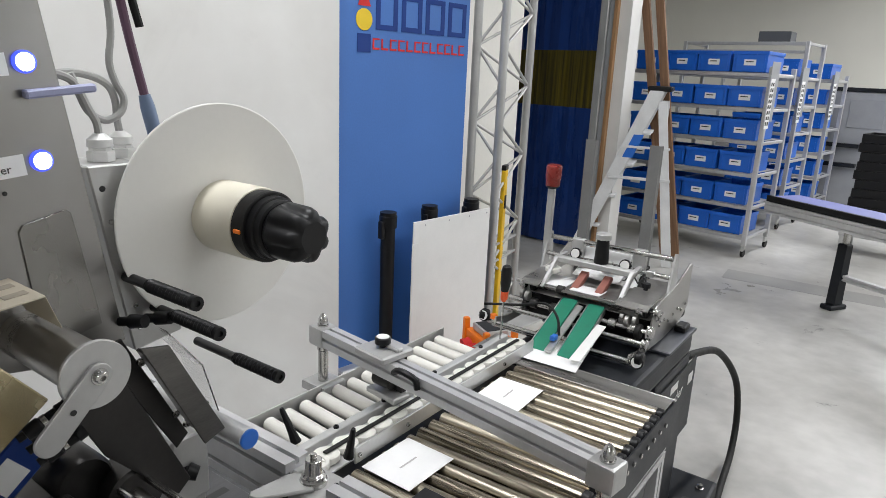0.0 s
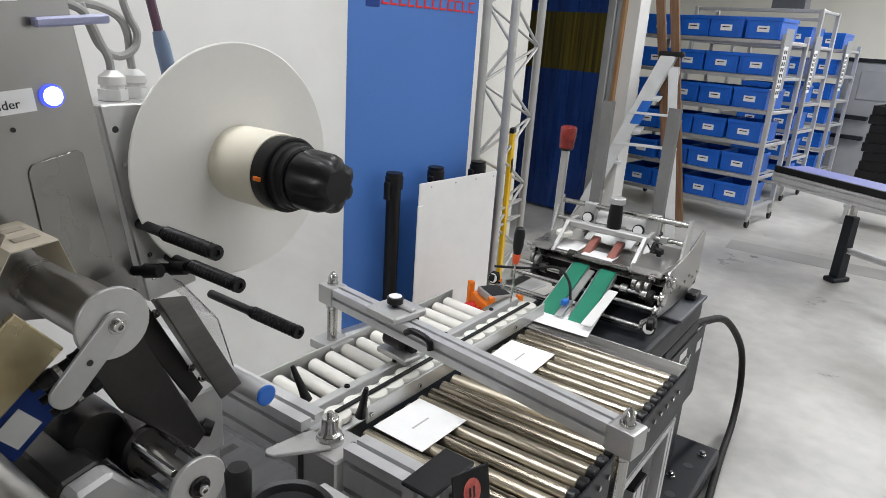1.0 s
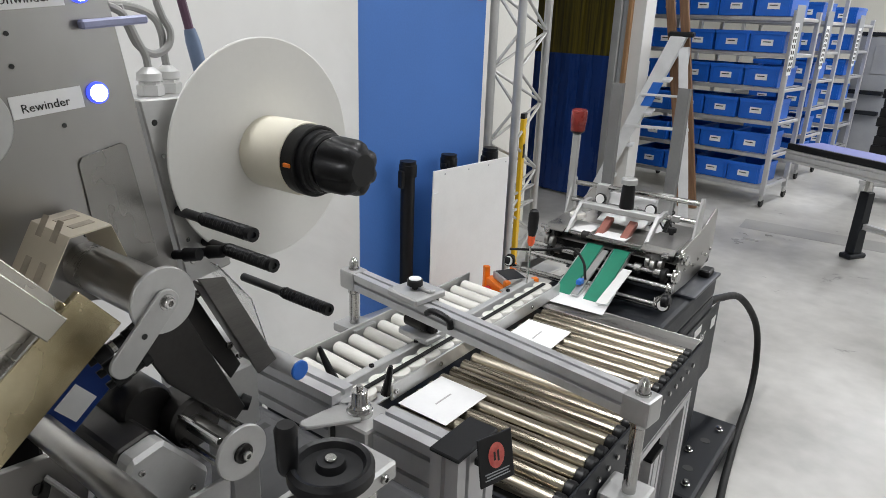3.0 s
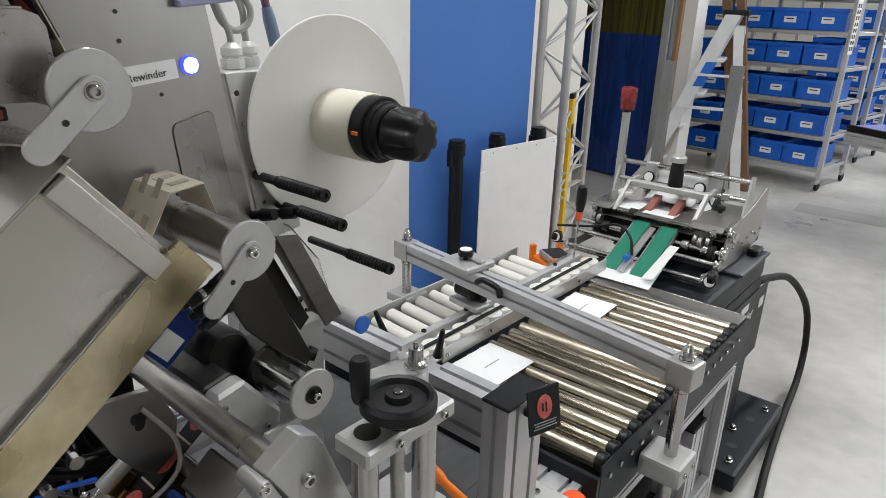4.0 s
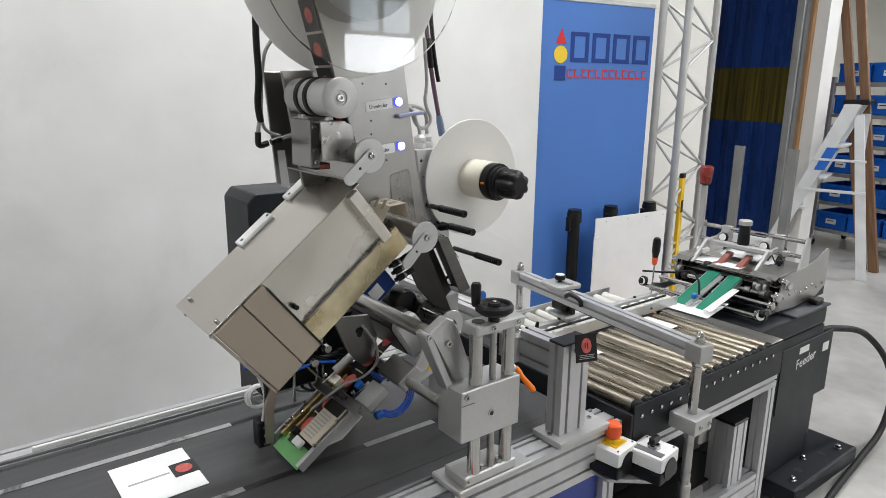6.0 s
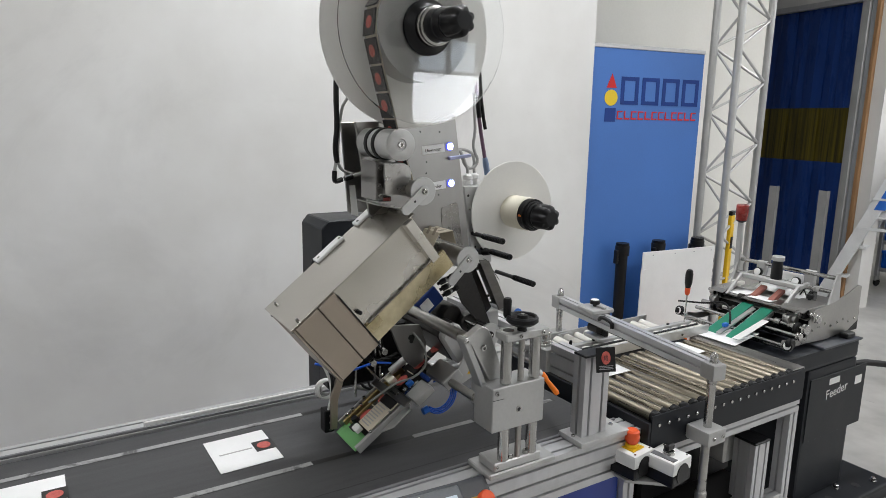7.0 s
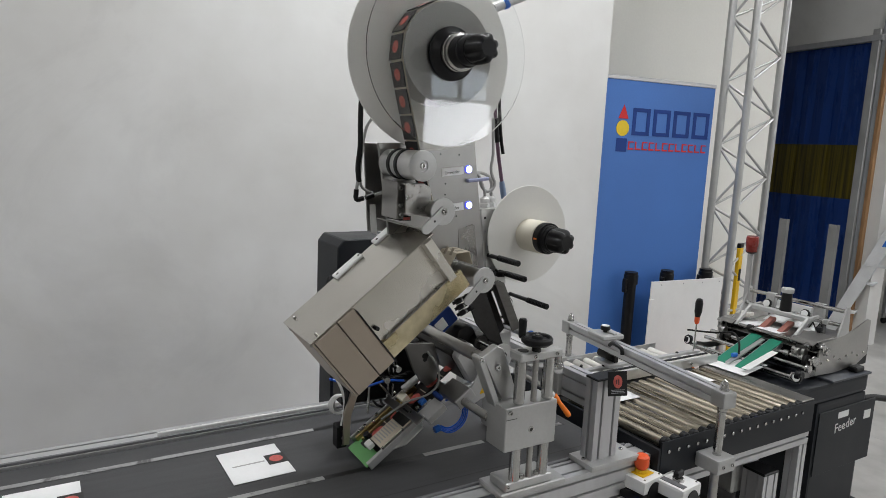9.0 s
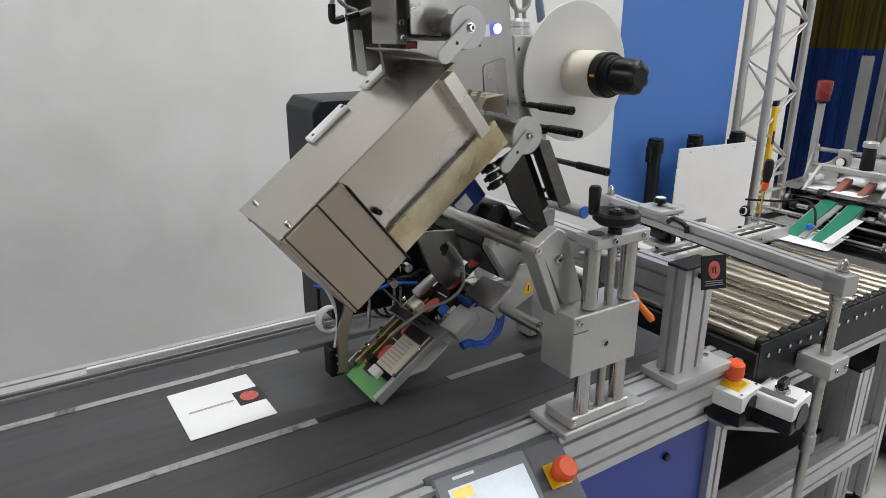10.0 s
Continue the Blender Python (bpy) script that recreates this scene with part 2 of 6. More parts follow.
def lathe(bm, p0, p1, prof, n=24, smooth=True):
    """A turned body on the axis p0-p1: prof lists (share of the length, radius)."""
    m, ln = axis_frame(p0, p1)
    rings = []
    for s, r in prof:
        rings.append([bm.verts.new(m @ Vector((r * math.cos(2 * math.pi * i / n), r * math.sin(2 * math.pi * i / n), s * ln))) for i in range(n)])
    for a, b in zip(rings, rings[1:]):
        for i in range(n):
            f = bm.faces.new((a[i], a[(i + 1) % n], b[(i + 1) % n], b[i]))
            f.smooth = smooth
    bm.faces.new(rings[0][::-1])
    bm.faces.new(rings[-1])
    return bm


def rod(bm, p0, p1, r, n=16, ch=0.0):
    ln = (Vector(p1) - Vector(p0)).length
    c = min(0.2, (ch or r * 0.12) / ln)
    e = r * 0.12 if not ch else ch
    return lathe(bm, p0, p1, [(0, r - e), (c, r), (1 - c, r), (1, r - e)], n)


def prism(bm, pts, axis, a, b, bev=0.0, m=None):
    """A flat outline pulled from a to b along an axis. pts lie in the two other axes, in the order x, y, z."""
    t = bmesh.new()

    def put(p, d):
        return {"x": (d, p[0], p[1]), "y": (p[0], d, p[1]), "z": (p[0], p[1], d)}[axis]
    lo = [t.verts.new(put(p, a)) for p in pts]
    hi = [t.verts.new(put(p, b)) for p in pts]
    t.faces.new(lo)
    t.faces.new(hi[::-1])
    k = len(pts)
    for i in range(k):
        t.faces.new((lo[i], hi[i], hi[(i + 1) % k], lo[(i + 1) % k]))
    bmesh.ops.recalc_face_normals(t, faces=t.faces[:])
    if bev:
        bmesh.ops.bevel(t, geom=t.edges[:], offset=bev, segments=1, affect="EDGES")
    if m is not None:
        turned(m, t.verts)
    merge(bm, t)
    return bm


def sweep(bm, pts, r, n=8, steps=6):
    """A round cable through points."""
    pts = [Vector(p) for p in pts]
    ext = [pts[0] * 2 - pts[1], *pts, pts[-1] * 2 - pts[-2]]
    line = []
    for i in range(1, len(ext) - 2):
        p0, p1, p2, p3 = ext[i - 1:i + 3]
        for k in range(steps):
            t = k / steps
            line.append(0.5 * (2 * p1 + (p2 - p0) * t + (2 * p0 - 5 * p1 + 4 * p2 - p3) * t * t + (3 * p1 - p0 - 3 * p2 + p3) * t ** 3))
    line.append(pts[-1])
    rings, up = [], Vector((0.31, 0.17, 0.93))
    for i, p in enumerate(line):
        d = (line[min(i + 1, len(line) - 1)] - line[max(i - 1, 0)]).normalized()
        s = d.cross(up)
        if s.length < 1e-4:
            s = d.cross(Vector((1, 0, 0)))
        s.normalize()
        u = s.cross(d)
        up = u
        rings.append([bm.verts.new(p + (s * math.cos(2 * math.pi * k / n) + u * math.sin(2 * math.pi * k / n)) * r) for k in range(n)])
    for a, b in zip(rings, rings[1:]):
        for k in range(n):
            f = bm.faces.new((a[k], a[(k + 1) % n], b[(k + 1) % n], b[k]))
            f.smooth = True
    bm.faces.new(rings[0][::-1])
    bm.faces.new(rings[-1])
    return bm


def crisp(bm):
    """Keeps edges sharper than about 35 degrees from being smoothed over."""
    for e in bm.edges:
        if len(e.link_faces) == 2 and e.calc_face_angle(0.0) > 0.6:
            e.smooth = False


BASE = {}


def thing(name, label, category, base=(0, 0, 0), m=None, group="", kind=""):
    """An empty at the thing's base. With m the parts are given in its own frame, else in the world's."""
    ob = new(name)
    ob.empty_display_size = 0.05
    if m is None:
        ob.matrix_world = Matrix.Translation(base)
        BASE[ob.name] = Matrix.Translation(-Vector(base))
    else:
        ob.matrix_world = m
        BASE[ob.name] = Matrix.Identity(4)
    return tagged(ob, label, category, group, kind)


def part(name, bm, material, parent, label=""):
    me = bpy.data.meshes.new(name)
    bmesh.ops.recalc_face_normals(bm, faces=bm.faces[:])
    crisp(bm)
    off = BASE[parent.name]
    bm.transform(off)
    bm.to_mesh(me)
    bm.free()
    me.materials.append(material)
    ob = new(name, me)
    ob.parent = parent
    BASE[ob.name] = off
    return tagged(ob, label)


def solid(name, bm, material, label, category, kind="", m=None, group=""):
    """A thing of one mesh."""
    me = bpy.data.meshes.new(name)
    bmesh.ops.recalc_face_normals(bm, faces=bm.faces[:])
    crisp(bm)
    if m is None and kind != "structure":
        c = Vector((sum(v.co.x for v in bm.verts), sum(v.co.y for v in bm.verts), 0)) / len(bm.verts)
        c.z = min(v.co.z for v in bm.verts)
        bm.transform(Matrix.Translation(-c))
        m = Matrix.Translation(c)
    bm.to_mesh(me)
    bm.free()
    me.materials.append(material)
    ob = new(name, me)
    if m is not None:
        ob.matrix_world = m
    BASE[ob.name] = Matrix.Identity(4)
    return tagged(ob, label, category, group, kind)


def B():
    return bmesh.new()


def lettering(name, text, size, m, material, parent):
    """Raised lettering in the built-in font, on the plane of m."""
    cu = bpy.data.curves.new(name, "FONT")
    cu.body, cu.size, cu.extrude, cu.resolution_u = text, size, 0.0004, 2
    tmp = bpy.data.objects.new("tmp", cu)
    scene.collection.objects.link(tmp)
    bpy.context.view_layer.update()
    me = bpy.data.meshes.new_from_object(tmp.evaluated_get(bpy.context.evaluated_depsgraph_get()))
    bpy.data.objects.remove(tmp)
    t = bmesh.new()
    t.from_mesh(me)
    t.transform(m)
    return part(name, t, material, parent)


def profile_bar(thing_ob, name, p0, p1, w, h, up=(0, 0, 1), material=None, slots=1):
    """An extruded aluminium profile with slots on its four sides."""
    material = material or ALU
    p0, p1 = Vector(p0), Vector(p1)
    d = (p1 - p0).normalized()
    u = Vector(up)
    u = (u - d * u.dot(d)).normalized()
    s = d.cross(u)
    rot = Matrix((s, d, u)).transposed().to_4x4()
    m = Matrix.Translation(p0) @ rot
    ln = (p1 - p0).length
    g, dp = 0.008, 0.009

    def side(width, n):
        cuts = []
        for k in range(n):
            c = -width / 2 + width * (k + 0.5) / n
            cuts += [(c - g / 2, 0), (c - g / 2, dp), (c + g / 2, dp), (c + g / 2, 0)]
        return cuts
    nw, nh = max(1, round(w / 0.045)), max(1, round(h / 0.045))
    pts = [(-w / 2, -h / 2)]
    pts += [(c, -h / 2 + e) for c, e in side(w, nw)] + [(w / 2, -h / 2)]
    pts += [(w / 2 - e, c) for c, e in side(h, nh)] + [(w / 2, h / 2)]
    pts += [(-c, h / 2 - e) for c, e in side(w, nw)] + [(-w / 2, h / 2)]
    pts += [(-w / 2 + e, -c) for c, e in side(h, nh)]
    return part(name, prism(B(), pts, "y", 0, ln, 0, m), material, thing_ob)


def screw(parent, p, axis, r=0.005, name="screw", material=None):
    """A socket head screw whose head points along axis."""
    a = Vector(axis).normalized()
    p = Vector(p)
    h = r * 0.8
    return part(name, lathe(B(), p - a * 0.001, p + a * h, [(0, r), (0.8, r), (1, r * 0.85), (1, r * 0.5), (0.4, r * 0.45)], 12), material or CHROME, parent)


# ---- the hall ----
def room_box(name, u0, u1, v0, v1, z0, z1, material, label, category, bev=0.0):
    return solid(name, box(B(), u0, u1, v0, v1, z0, z1, bev), material, label, category, "structure", ROOM.copy())


room_box("floor", -7.0, 7.0, -6.5, 14.0, -0.2, 0.0, FLOOR, "grey sealed concrete floor with scuffs", "floor")
room_box("ceiling", -7.0, 7.0, -6.5, 14.0, 4.05, 4.25, CEIL, "pale grey hall ceiling", "ceiling")
room_box("wall_west", -2.06, -1.92, -6.5, 0.935, 0.0, 4.05, WALL, "smooth white partition wall behind the machine", "wall")
room_box("wall_niche", -2.75, -2.6, 0.6, 3.1, 0.0, 4.05, WALL_BEIGE, "beige wall behind the banner", "wall")
room_box("wall_far_west", -7.0, -6.85, 4.36, 14.0, 0.0, 4.05, WALL_BEIGE, "plain hall wall", "wall")
room_box("wall_north", -7.0, 7.0, 13.85, 14.0, 0.0, 4.05, WALL_BEIGE, "beige far hall wall", "wall")
room_box("wall_east", 6.85, 7.0, -6.5, 14.0, 0.0, 4.05, WALL_BEIGE, "plain hall wall", "wall")
room_box("wall_south", -2.06, 7.0, -6.5, -6.35, 0.0, 4.05, WALL, "plain hall wall", "wall")

# the wall with the curtained opening
DOOR_L, DOOR_R, DOOR_V, DOOR_TOP = -4.1, -2.62, 4.2, 2.62
door_wall = thing("wall_doorway", "white wall with a curtained opening", "wall", m=ROOM.copy(), kind="structure")
part("wall_piece", box(B(), -7.0, DOOR_L, DOOR_V, DOOR_V + 0.16, 0, 4.05), WALL_BEIGE, door_wall)
part("wall_piece", box(B(), DOOR_L, DOOR_R, DOOR_V, DOOR_V + 0.16, DOOR_TOP + 0.03, 4.05), WALL, door_wall)
part("wall_piece", box(B(), DOOR_R, -2.36, DOOR_V, DOOR_V + 0.16, 0, 4.05), WALL, door_wall)
part("door_frame", box(B(), DOOR_R, DOOR_R + 0.07, DOOR_V - 0.05, DOOR_V - 0.002, 0, DOOR_TOP + 0.1, 0.004), ALU_MATT, door_wall, "galvanised door post")
part("door_frame", box(B(), DOOR_R + 0.075, DOOR_R + 0.115, DOOR_V - 0.03, DOOR_V - 0.002, 0, DOOR_TOP + 0.3, 0.004), GREY_PAINT, door_wall)
part("trim", box(B(), DOOR_R + 0.12, DOOR_R + 0.155, DOOR_V - 0.04, DOOR_V - 0.002, 0, 3.4, 0.004), WOOD_LIGHT, door_wall, "light brown wooden strip")
part("rail", box(B(), DOOR_L, DOOR_R + 0.1, DOOR_V - 0.06, DOOR_V - 0.02, DOOR_TOP, DOOR_TOP + 0.05, 0.004), ALU, door_wall, "curtain rail")
# added dark sheet standing in for the unlit space behind the opening
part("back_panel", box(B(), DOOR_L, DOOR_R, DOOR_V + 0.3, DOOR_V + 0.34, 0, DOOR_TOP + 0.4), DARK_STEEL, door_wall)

curtain = thing("strip_curtain", "dark blue plastic strip curtain with a yellow window band", "curtain", m=ROOM.copy())
n_strip = 9
for k in range(n_strip):
    w = (DOOR_R - DOOR_L) / n_strip
    u0 = DOOR_L + k * w
    dv = 0.012 * (k % 2)
    for z0, z1, mm, nm in ((0.02, 1.265, CURTAIN, "strip"), (1.265, 1.745, CURTAIN_Y, "window_strip"), (1.745, DOOR_TOP - 0.002, CURTAIN, "strip")):
        t = B()
        prism(t, [(u0 - 0.012, DOOR_V + dv), (u0 + w * 0.5, DOOR_V + dv - 0.010), (u0 + w + 0.012, DOOR_V + dv),
                  (u0 + w + 0.012, DOOR_V + dv + 0.004), (u0 + w * 0.5, DOOR_V + dv - 0.006), (u0 - 0.012, DOOR_V + dv + 0.004)], "z", z0, z1)
        part(nm, t, mm, curtain)

# window behind the camera, seen in the clear reel disc
win = thing("window_1", "white window with two panes over a glowing white panel", "window", m=ROOM.copy(), kind="structure")
part("window_frame", box(B(), 6.78, 6.845, 4.35, 5.75, 1.50, 2.92, 0.01), WHITE_PL, win)
for v0 in (4.50, 5.12):
    part("pane", box(B(), 6.765, 6.775, v0, v0 + 0.50, 2.34, 2.80), DAYLIGHT, win)
# the panel is no lamp; its glow strengthens the reflection in the disc
part("lit_panel", box(B(), 6.765, 6.775, 4.38, 5.72, 1.54, 2.28), PANEL_GLOW, win)

# unseen fixtures added where the assumed lamps hang
fixture = thing("ceiling_light", "assumed long white ceiling light with a lit diffuser, out of view", "ceiling light", m=ROOM @ pose(CEILING_LIGHTS[0][0], CEILING_LIGHTS[0][1], 3.96), group="ceiling lights")
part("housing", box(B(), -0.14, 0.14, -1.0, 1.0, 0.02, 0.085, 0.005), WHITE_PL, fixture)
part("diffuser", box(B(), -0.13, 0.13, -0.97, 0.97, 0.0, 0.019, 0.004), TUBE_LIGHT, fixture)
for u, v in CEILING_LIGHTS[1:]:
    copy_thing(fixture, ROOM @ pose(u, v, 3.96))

# ---- banner, board, poles, truss by the partition ----
banner = thing("banner", "tall blue roll-up banner with a coloured emblem", "banner", m=ROOM @ pose(-1.97, 0.95, 0))
t = B()
prism(t, [(0, 0.03), (0.004, 0.03), (0.004, 2.03), (0, 2.03)], "y", 0, 0.86)
part("cloth", t, BANNER, banner)
part("top_rail", box(B(), -0.004, 0.009, -0.004, 0.864, 2.012, 2.036, 0.003), ALU, banner)
part("stand", box(B(), -0.08, 0.06, 0, 0.86, 0, 0.08, 0.01), ALU, banner)
ex = 0.0065
t = B()
prism(t, [(0.120, 1.785), (0.194, 1.785), (0.157, 1.868)], "x", 0.0045, ex)
part("emblem_triangle", t, LOGO_RED, banner)
part("emblem_disc", lathe(B(), (0.0045, 0.157, 1.728), (ex, 0.157, 1.728), [(0, 0.047), (1, 0.047)], 24), LOGO_YELLOW, banner)
part("emblem_square", box(B(), 0.0045, ex, 0.118, 0.196, 1.588, 1.668), NAVY, banner)
for k in range(4):
    y0 = 0.226 + k * 0.158
    # plain open frames stand for the lettering
    for a, b, c, d in ((y0, y0 + 0.132, 1.830, 1.853), (y0, y0 + 0.026, 1.690, 1.830), (y0 + 0.106, y0 + 0.132, 1.690, 1.830), (y0 + 0.026, y0 + 0.106, 1.690, 1.713)):
        part("emblem_bar", box(B(), 0.0045, ex, a, b, c, d), NAVY, banner)
for k in range(12):
    y0 = 0.208 + k * 0.0525
    part("emblem_bar", box(B(), 0.0045, ex, y0, y0 + 0.041, 1.602, 1.611), LOGO_RED, banner)
    part("emblem_bar", box(B(), 0.0045, ex, y0, y0 + 0.009, 1.611, 1.652), LOGO_RED, banner)
    if k % 3 != 1:
        part("emblem_bar", box(B(), 0.0045, ex, y0 + 0.009, y0 + 0.041, 1.645, 1.652), LOGO_RED, banner)

board = thing("white_board", "white rigid board leaning in front of black poles", "board", m=ROOM @ pose(-1.80, 1.294, 0, 0, 0, 2))
part("sheet", box(B(), -0.004, 0.004, 0, 0.600, 0.0, 0.808, 0.001), WHITE_PL, board)
part("side_fold", box(B(), 0.0045, 0.012, -0.012, 0.03, 0.0, 0.70, 0.001), WHITE_PL, board)
for y in (0.08, 0.26, 0.42, 0.57):
    part("hole_plug", lathe(B(), (0.0045, y, 0.785), (0.006, y, 0.785), [(0, 0.004), (1, 0.004)], 8), GREY_PAINT, board)

pole = thing("black_pole", "black plastic pole with a collar standing on the floor", "pole", m=ROOM @ pose(-1.87, 1.192, 0), group="black poles")
part("tube", lathe(B(), (0, 0, 0), (0, 0, 0.785), [(0, 0.033), (1, 0.035)], 20), BLACK, pole)
part("head", lathe(B(), (0, 0, 0.785), (0, 0, 0.86), [(0, 0.036), (0.0, 0.043), (0.75, 0.044), (0.78, 0.040), (1, 0.040)], 20), BLACK, pole)
part("clip", box(B(), -0.012, 0.02, -0.056, -0.036, 0.735, 0.82, 0.004), BLACK, pole)
part("foot", lathe(B(), (0, 0, 0), (0, 0, 0.02), [(0, 0.06), (0.6, 0.06), (1, 0.045)], 20), BLACK, pole)
copy_thing(pole, ROOM @ pose(-1.875, 1.478, 0.0, 0, 0, 10))
copy_thing(pole, ROOM @ pose(-1.875, 1.80, 0.0, 0, 0, -15))

truss = thing("lattice_truss", "silver aluminium lattice truss standing upright", "truss", m=ROOM.copy())
TUBES = [(-1.975, 1.89), (-1.865, 1.985), (-1.97, 2.36)]
for u, v in TUBES:
    part("tube", rod(B(), (u, v, 0.0), (u, v, 3.9), 0.024, 14), ALU_MILLED, truss)
for (a, b) in ((0, 1), (1, 2), (0, 2)):
    (u0, v0), (u1, v1) = TUBES[a], TUBES[b]
    z, k = 0.06, 0
    while z < 3.7:
        p, q = ((u0, v0, z), (u1, v1, z + 0.2)) if k % 2 == 0 else ((u1, v1, z), (u0, v0, z + 0.2))
        part("brace", rod(B(), p, q, 0.0085, 8), ALU_MILLED, truss)
        z += 0.2
        k += 1
    for z in (0.04, 0.46, 0.56):
        part("brace", rod(B(), (u0, v0, z), (u1, v1, z), 0.0085, 8), ALU_MILLED, truss)
part("base_plate", box(B(), -2.10, -1.81, 1.90, 2.50, 0, 0.012, 0.002), ALU_MATT, truss)

spirit = thing("spirit_level", "long yellow spirit level with black ends leaning on the truss", "tool", m=ROOM @ pose(-1.905, 2.115, 0.013, 0, 0, 24))
part("beam", box(B(), -0.012, 0.012, -0.03, 0.03, 0.03, 0.975, 0.003), YELLOW, spirit)
for z0 in (0.0, 0.975):
    part("end_cap", box(B(), -0.013, 0.013, -0.031, 0.031, z0, z0 + 0.03, 0.003), BLACK, spirit)
part("vial", box(B(), 0.0125, 0.015, -0.02, 0.02, 0.75, 0.83, 0.002), BLACK, spirit)

# ---- crate racks, ladder, planks, lift table at the back ----
SHELF_Z = [0.20, 0.475, 0.765, 1.05, 1.335, 1.63]
RACK_W, RACK_D = 1.34, 0.62


def make_rack(m):
    r = thing("crate_rack", "wheeled aluminium rack for blue crates", "rack", m=m, group="crate racks")
    for u in (0.02, RACK_W - 0.02):
        for v in (0.02, RACK_D - 0.02):
            part("post", box(B(), u - 0.02, u + 0.02, v - 0.02, v + 0.02, 0.11, 1.68, 0.003), ALU, r)
            c = part("caster", box(B(), u - 0.012, u + 0.012, v - 0.03, v + 0.03, 0.06, 0.11, 0.004), ALU_MATT, r)
            part("wheel", rod(B(), (u - 0.012, v + 0.01, 0.042), (u + 0.012, v + 0.01, 0.042), 0.042, 14), RUBBER, c)
    for z in SHELF_Z:
        for v in (0.02, RACK_D - 0.02):
            part("shelf_rail", box(B(), 0.042, RACK_W - 0.042, v - 0.015, v + 0.015, z - 0.038, z - 0.006, 0.003), ALU, r)
        for u in (0.02, RACK_W - 0.02):
            part("side_rail", box(B(), u - 0.012, u + 0.012, 0.042, RACK_D - 0.042, z - 0.036, z - 0.008, 0.003), ALU, r)
        part("shelf", box(B(), 0.045, RACK_W - 0.045, 0.04, RACK_D - 0.04, z - 0.005, z - 0.001), ALU_MATT, r)
    part("side_plate", box(B(), RACK_W + 0.001, RACK_W + 0.004, -0.06, 0.14, 1.22, 1.72, 0.001), GREY_PAINT, r, "grey side plate")
    sheet = part("tag_sheet", box(B(), RACK_W + 0.0045, RACK_W + 0.006, -0.04, 0.06, 1.16, 1.58), PAPER, r)
    for i in range(8):
        for j in range(2):
            part("tag_mark", box(B(), RACK_W + 0.0062, RACK_W + 0.007, -0.03 + j * 0.045, 0.0 + j * 0.045, 1.19 + i * 0.047, 1.22 + i * 0.047), INK, sheet)
    return r


def make_crate(m):
    c = thing("storage_crate", "blue plastic storage crate with a white label", "crate", m=m, group="blue crates")
    w, d, h, th = 0.288, 0.40, 0.175, 0.006
    t = B()
    # tapered walls with an open top
    for a, b, cc, dd in ((0, w, 0, th), (0, w, d - th, d), (0, th, th, d - th), (w - th, w, th, d - th)):
        box(t, a, b, cc, dd, 0.004, h - 0.03)
    box(t, th, w - th, th, d - th, 0.0, 0.006)
    part("body", t, CRATE, c)
    t = B()
    for a, b, cc, dd in ((-0.006, w + 0.006, -0.006, th), (-0.006, w + 0.006, d - th, d + 0.006), (-0.006, th, th, d - th), (w - th, w + 0.006, th, d - th)):
        box(t, a, b, cc, dd, h - 0.03, h, 0.002)
    part("rim", t, CRATE, c)
    for k in (0.02, w - 0.026):
        part("rib", box(B(), k, k + 0.006, -0.005, -0.0005, 0.012, h - 0.032), CRATE, c)
    part("label_card", box(B(), w / 2 - 0.05, w / 2 + 0.05, -0.004, -0.001, 0.055, 0.105), PAPER, c)
    part("label_text", box(B(), w / 2 - 0.035, w / 2 + 0.03, -0.0052, -0.0042, 0.082, 0.09), INK, c)
    return c


RACKS = [(-2.88, 5.22), (-3.085, 6.79), (-3.115, 8.1)]
rack0 = make_rack(ROOM @ pose(RACKS[0][0], RACKS[0][1], 0))
for k, (u, v) in enumerate(RACKS[1:]):
    r = copy_thing(rack0, ROOM @ pose(u, v, 0))
    if k == 0:
        BASE[r.name] = Matrix.Identity(4)
        tagged(r, "wheeled aluminium rack for blue crates with a raised top frame")
        for uu in (0.02, RACK_W - 0.02):
            part("post", box(B(), uu - 0.02, uu + 0.02, 0.0, 0.04, 1.681, 1.98, 0.003), ALU, r)
        part("top_rail", box(B(), 0.042, RACK_W - 0.042, 0.003, 0.037, 1.94, 1.975, 0.003), ALU, r)
        part("top_rail", box(B(), 0.042, RACK_W - 0.042, 0.003, 0.037, 1.86, 1.89, 0.003), ALU, r)
        for uu in (0.02, RACK_W - 0.02):
            part("post", box(B(), uu - 0.02, uu + 0.02, RACK_D - 0.04, RACK_D, 1.681, 1.98, 0.003), ALU, r)
            part("side_rail", box(B(), uu - 0.012, uu + 0.012, 0.042, RACK_D - 0.042, 1.945, 1.972, 0.003), ALU, r)
        part("top_shelf", box(B(), 0.045, RACK_W - 0.045, 0.04, RACK_D - 0.02, 1.970, 1.974), ALU_MATT, r)
        bin_m = ROOM @ pose(u + 0.80, v + 0.10, 1.976, 0, 0, 4)
        gb = thing("grey_bin", "small grey plastic bin on the rack's top shelf", "bin", m=bin_m)
        t = B()
        box(t, 0.0, 0.30, 0.0, 0.22, 0.0, 0.006)
        for a, b, c, d in ((-0.01, 0.31, -0.01, 0.0), (-0.01, 0.31, 0.22, 0.23), (-0.01, 0.0, 0.0, 0.22), (0.30, 0.31, 0.0, 0.22)):
            box(t, a, b, c, d, 0.0, 0.11, 0.002)
        part("body", t, mat("dark_grey_bin_plastic", (0.07, 0.075, 0.085), 0.45), gb)
crate0 = None
rng = random.Random(4)
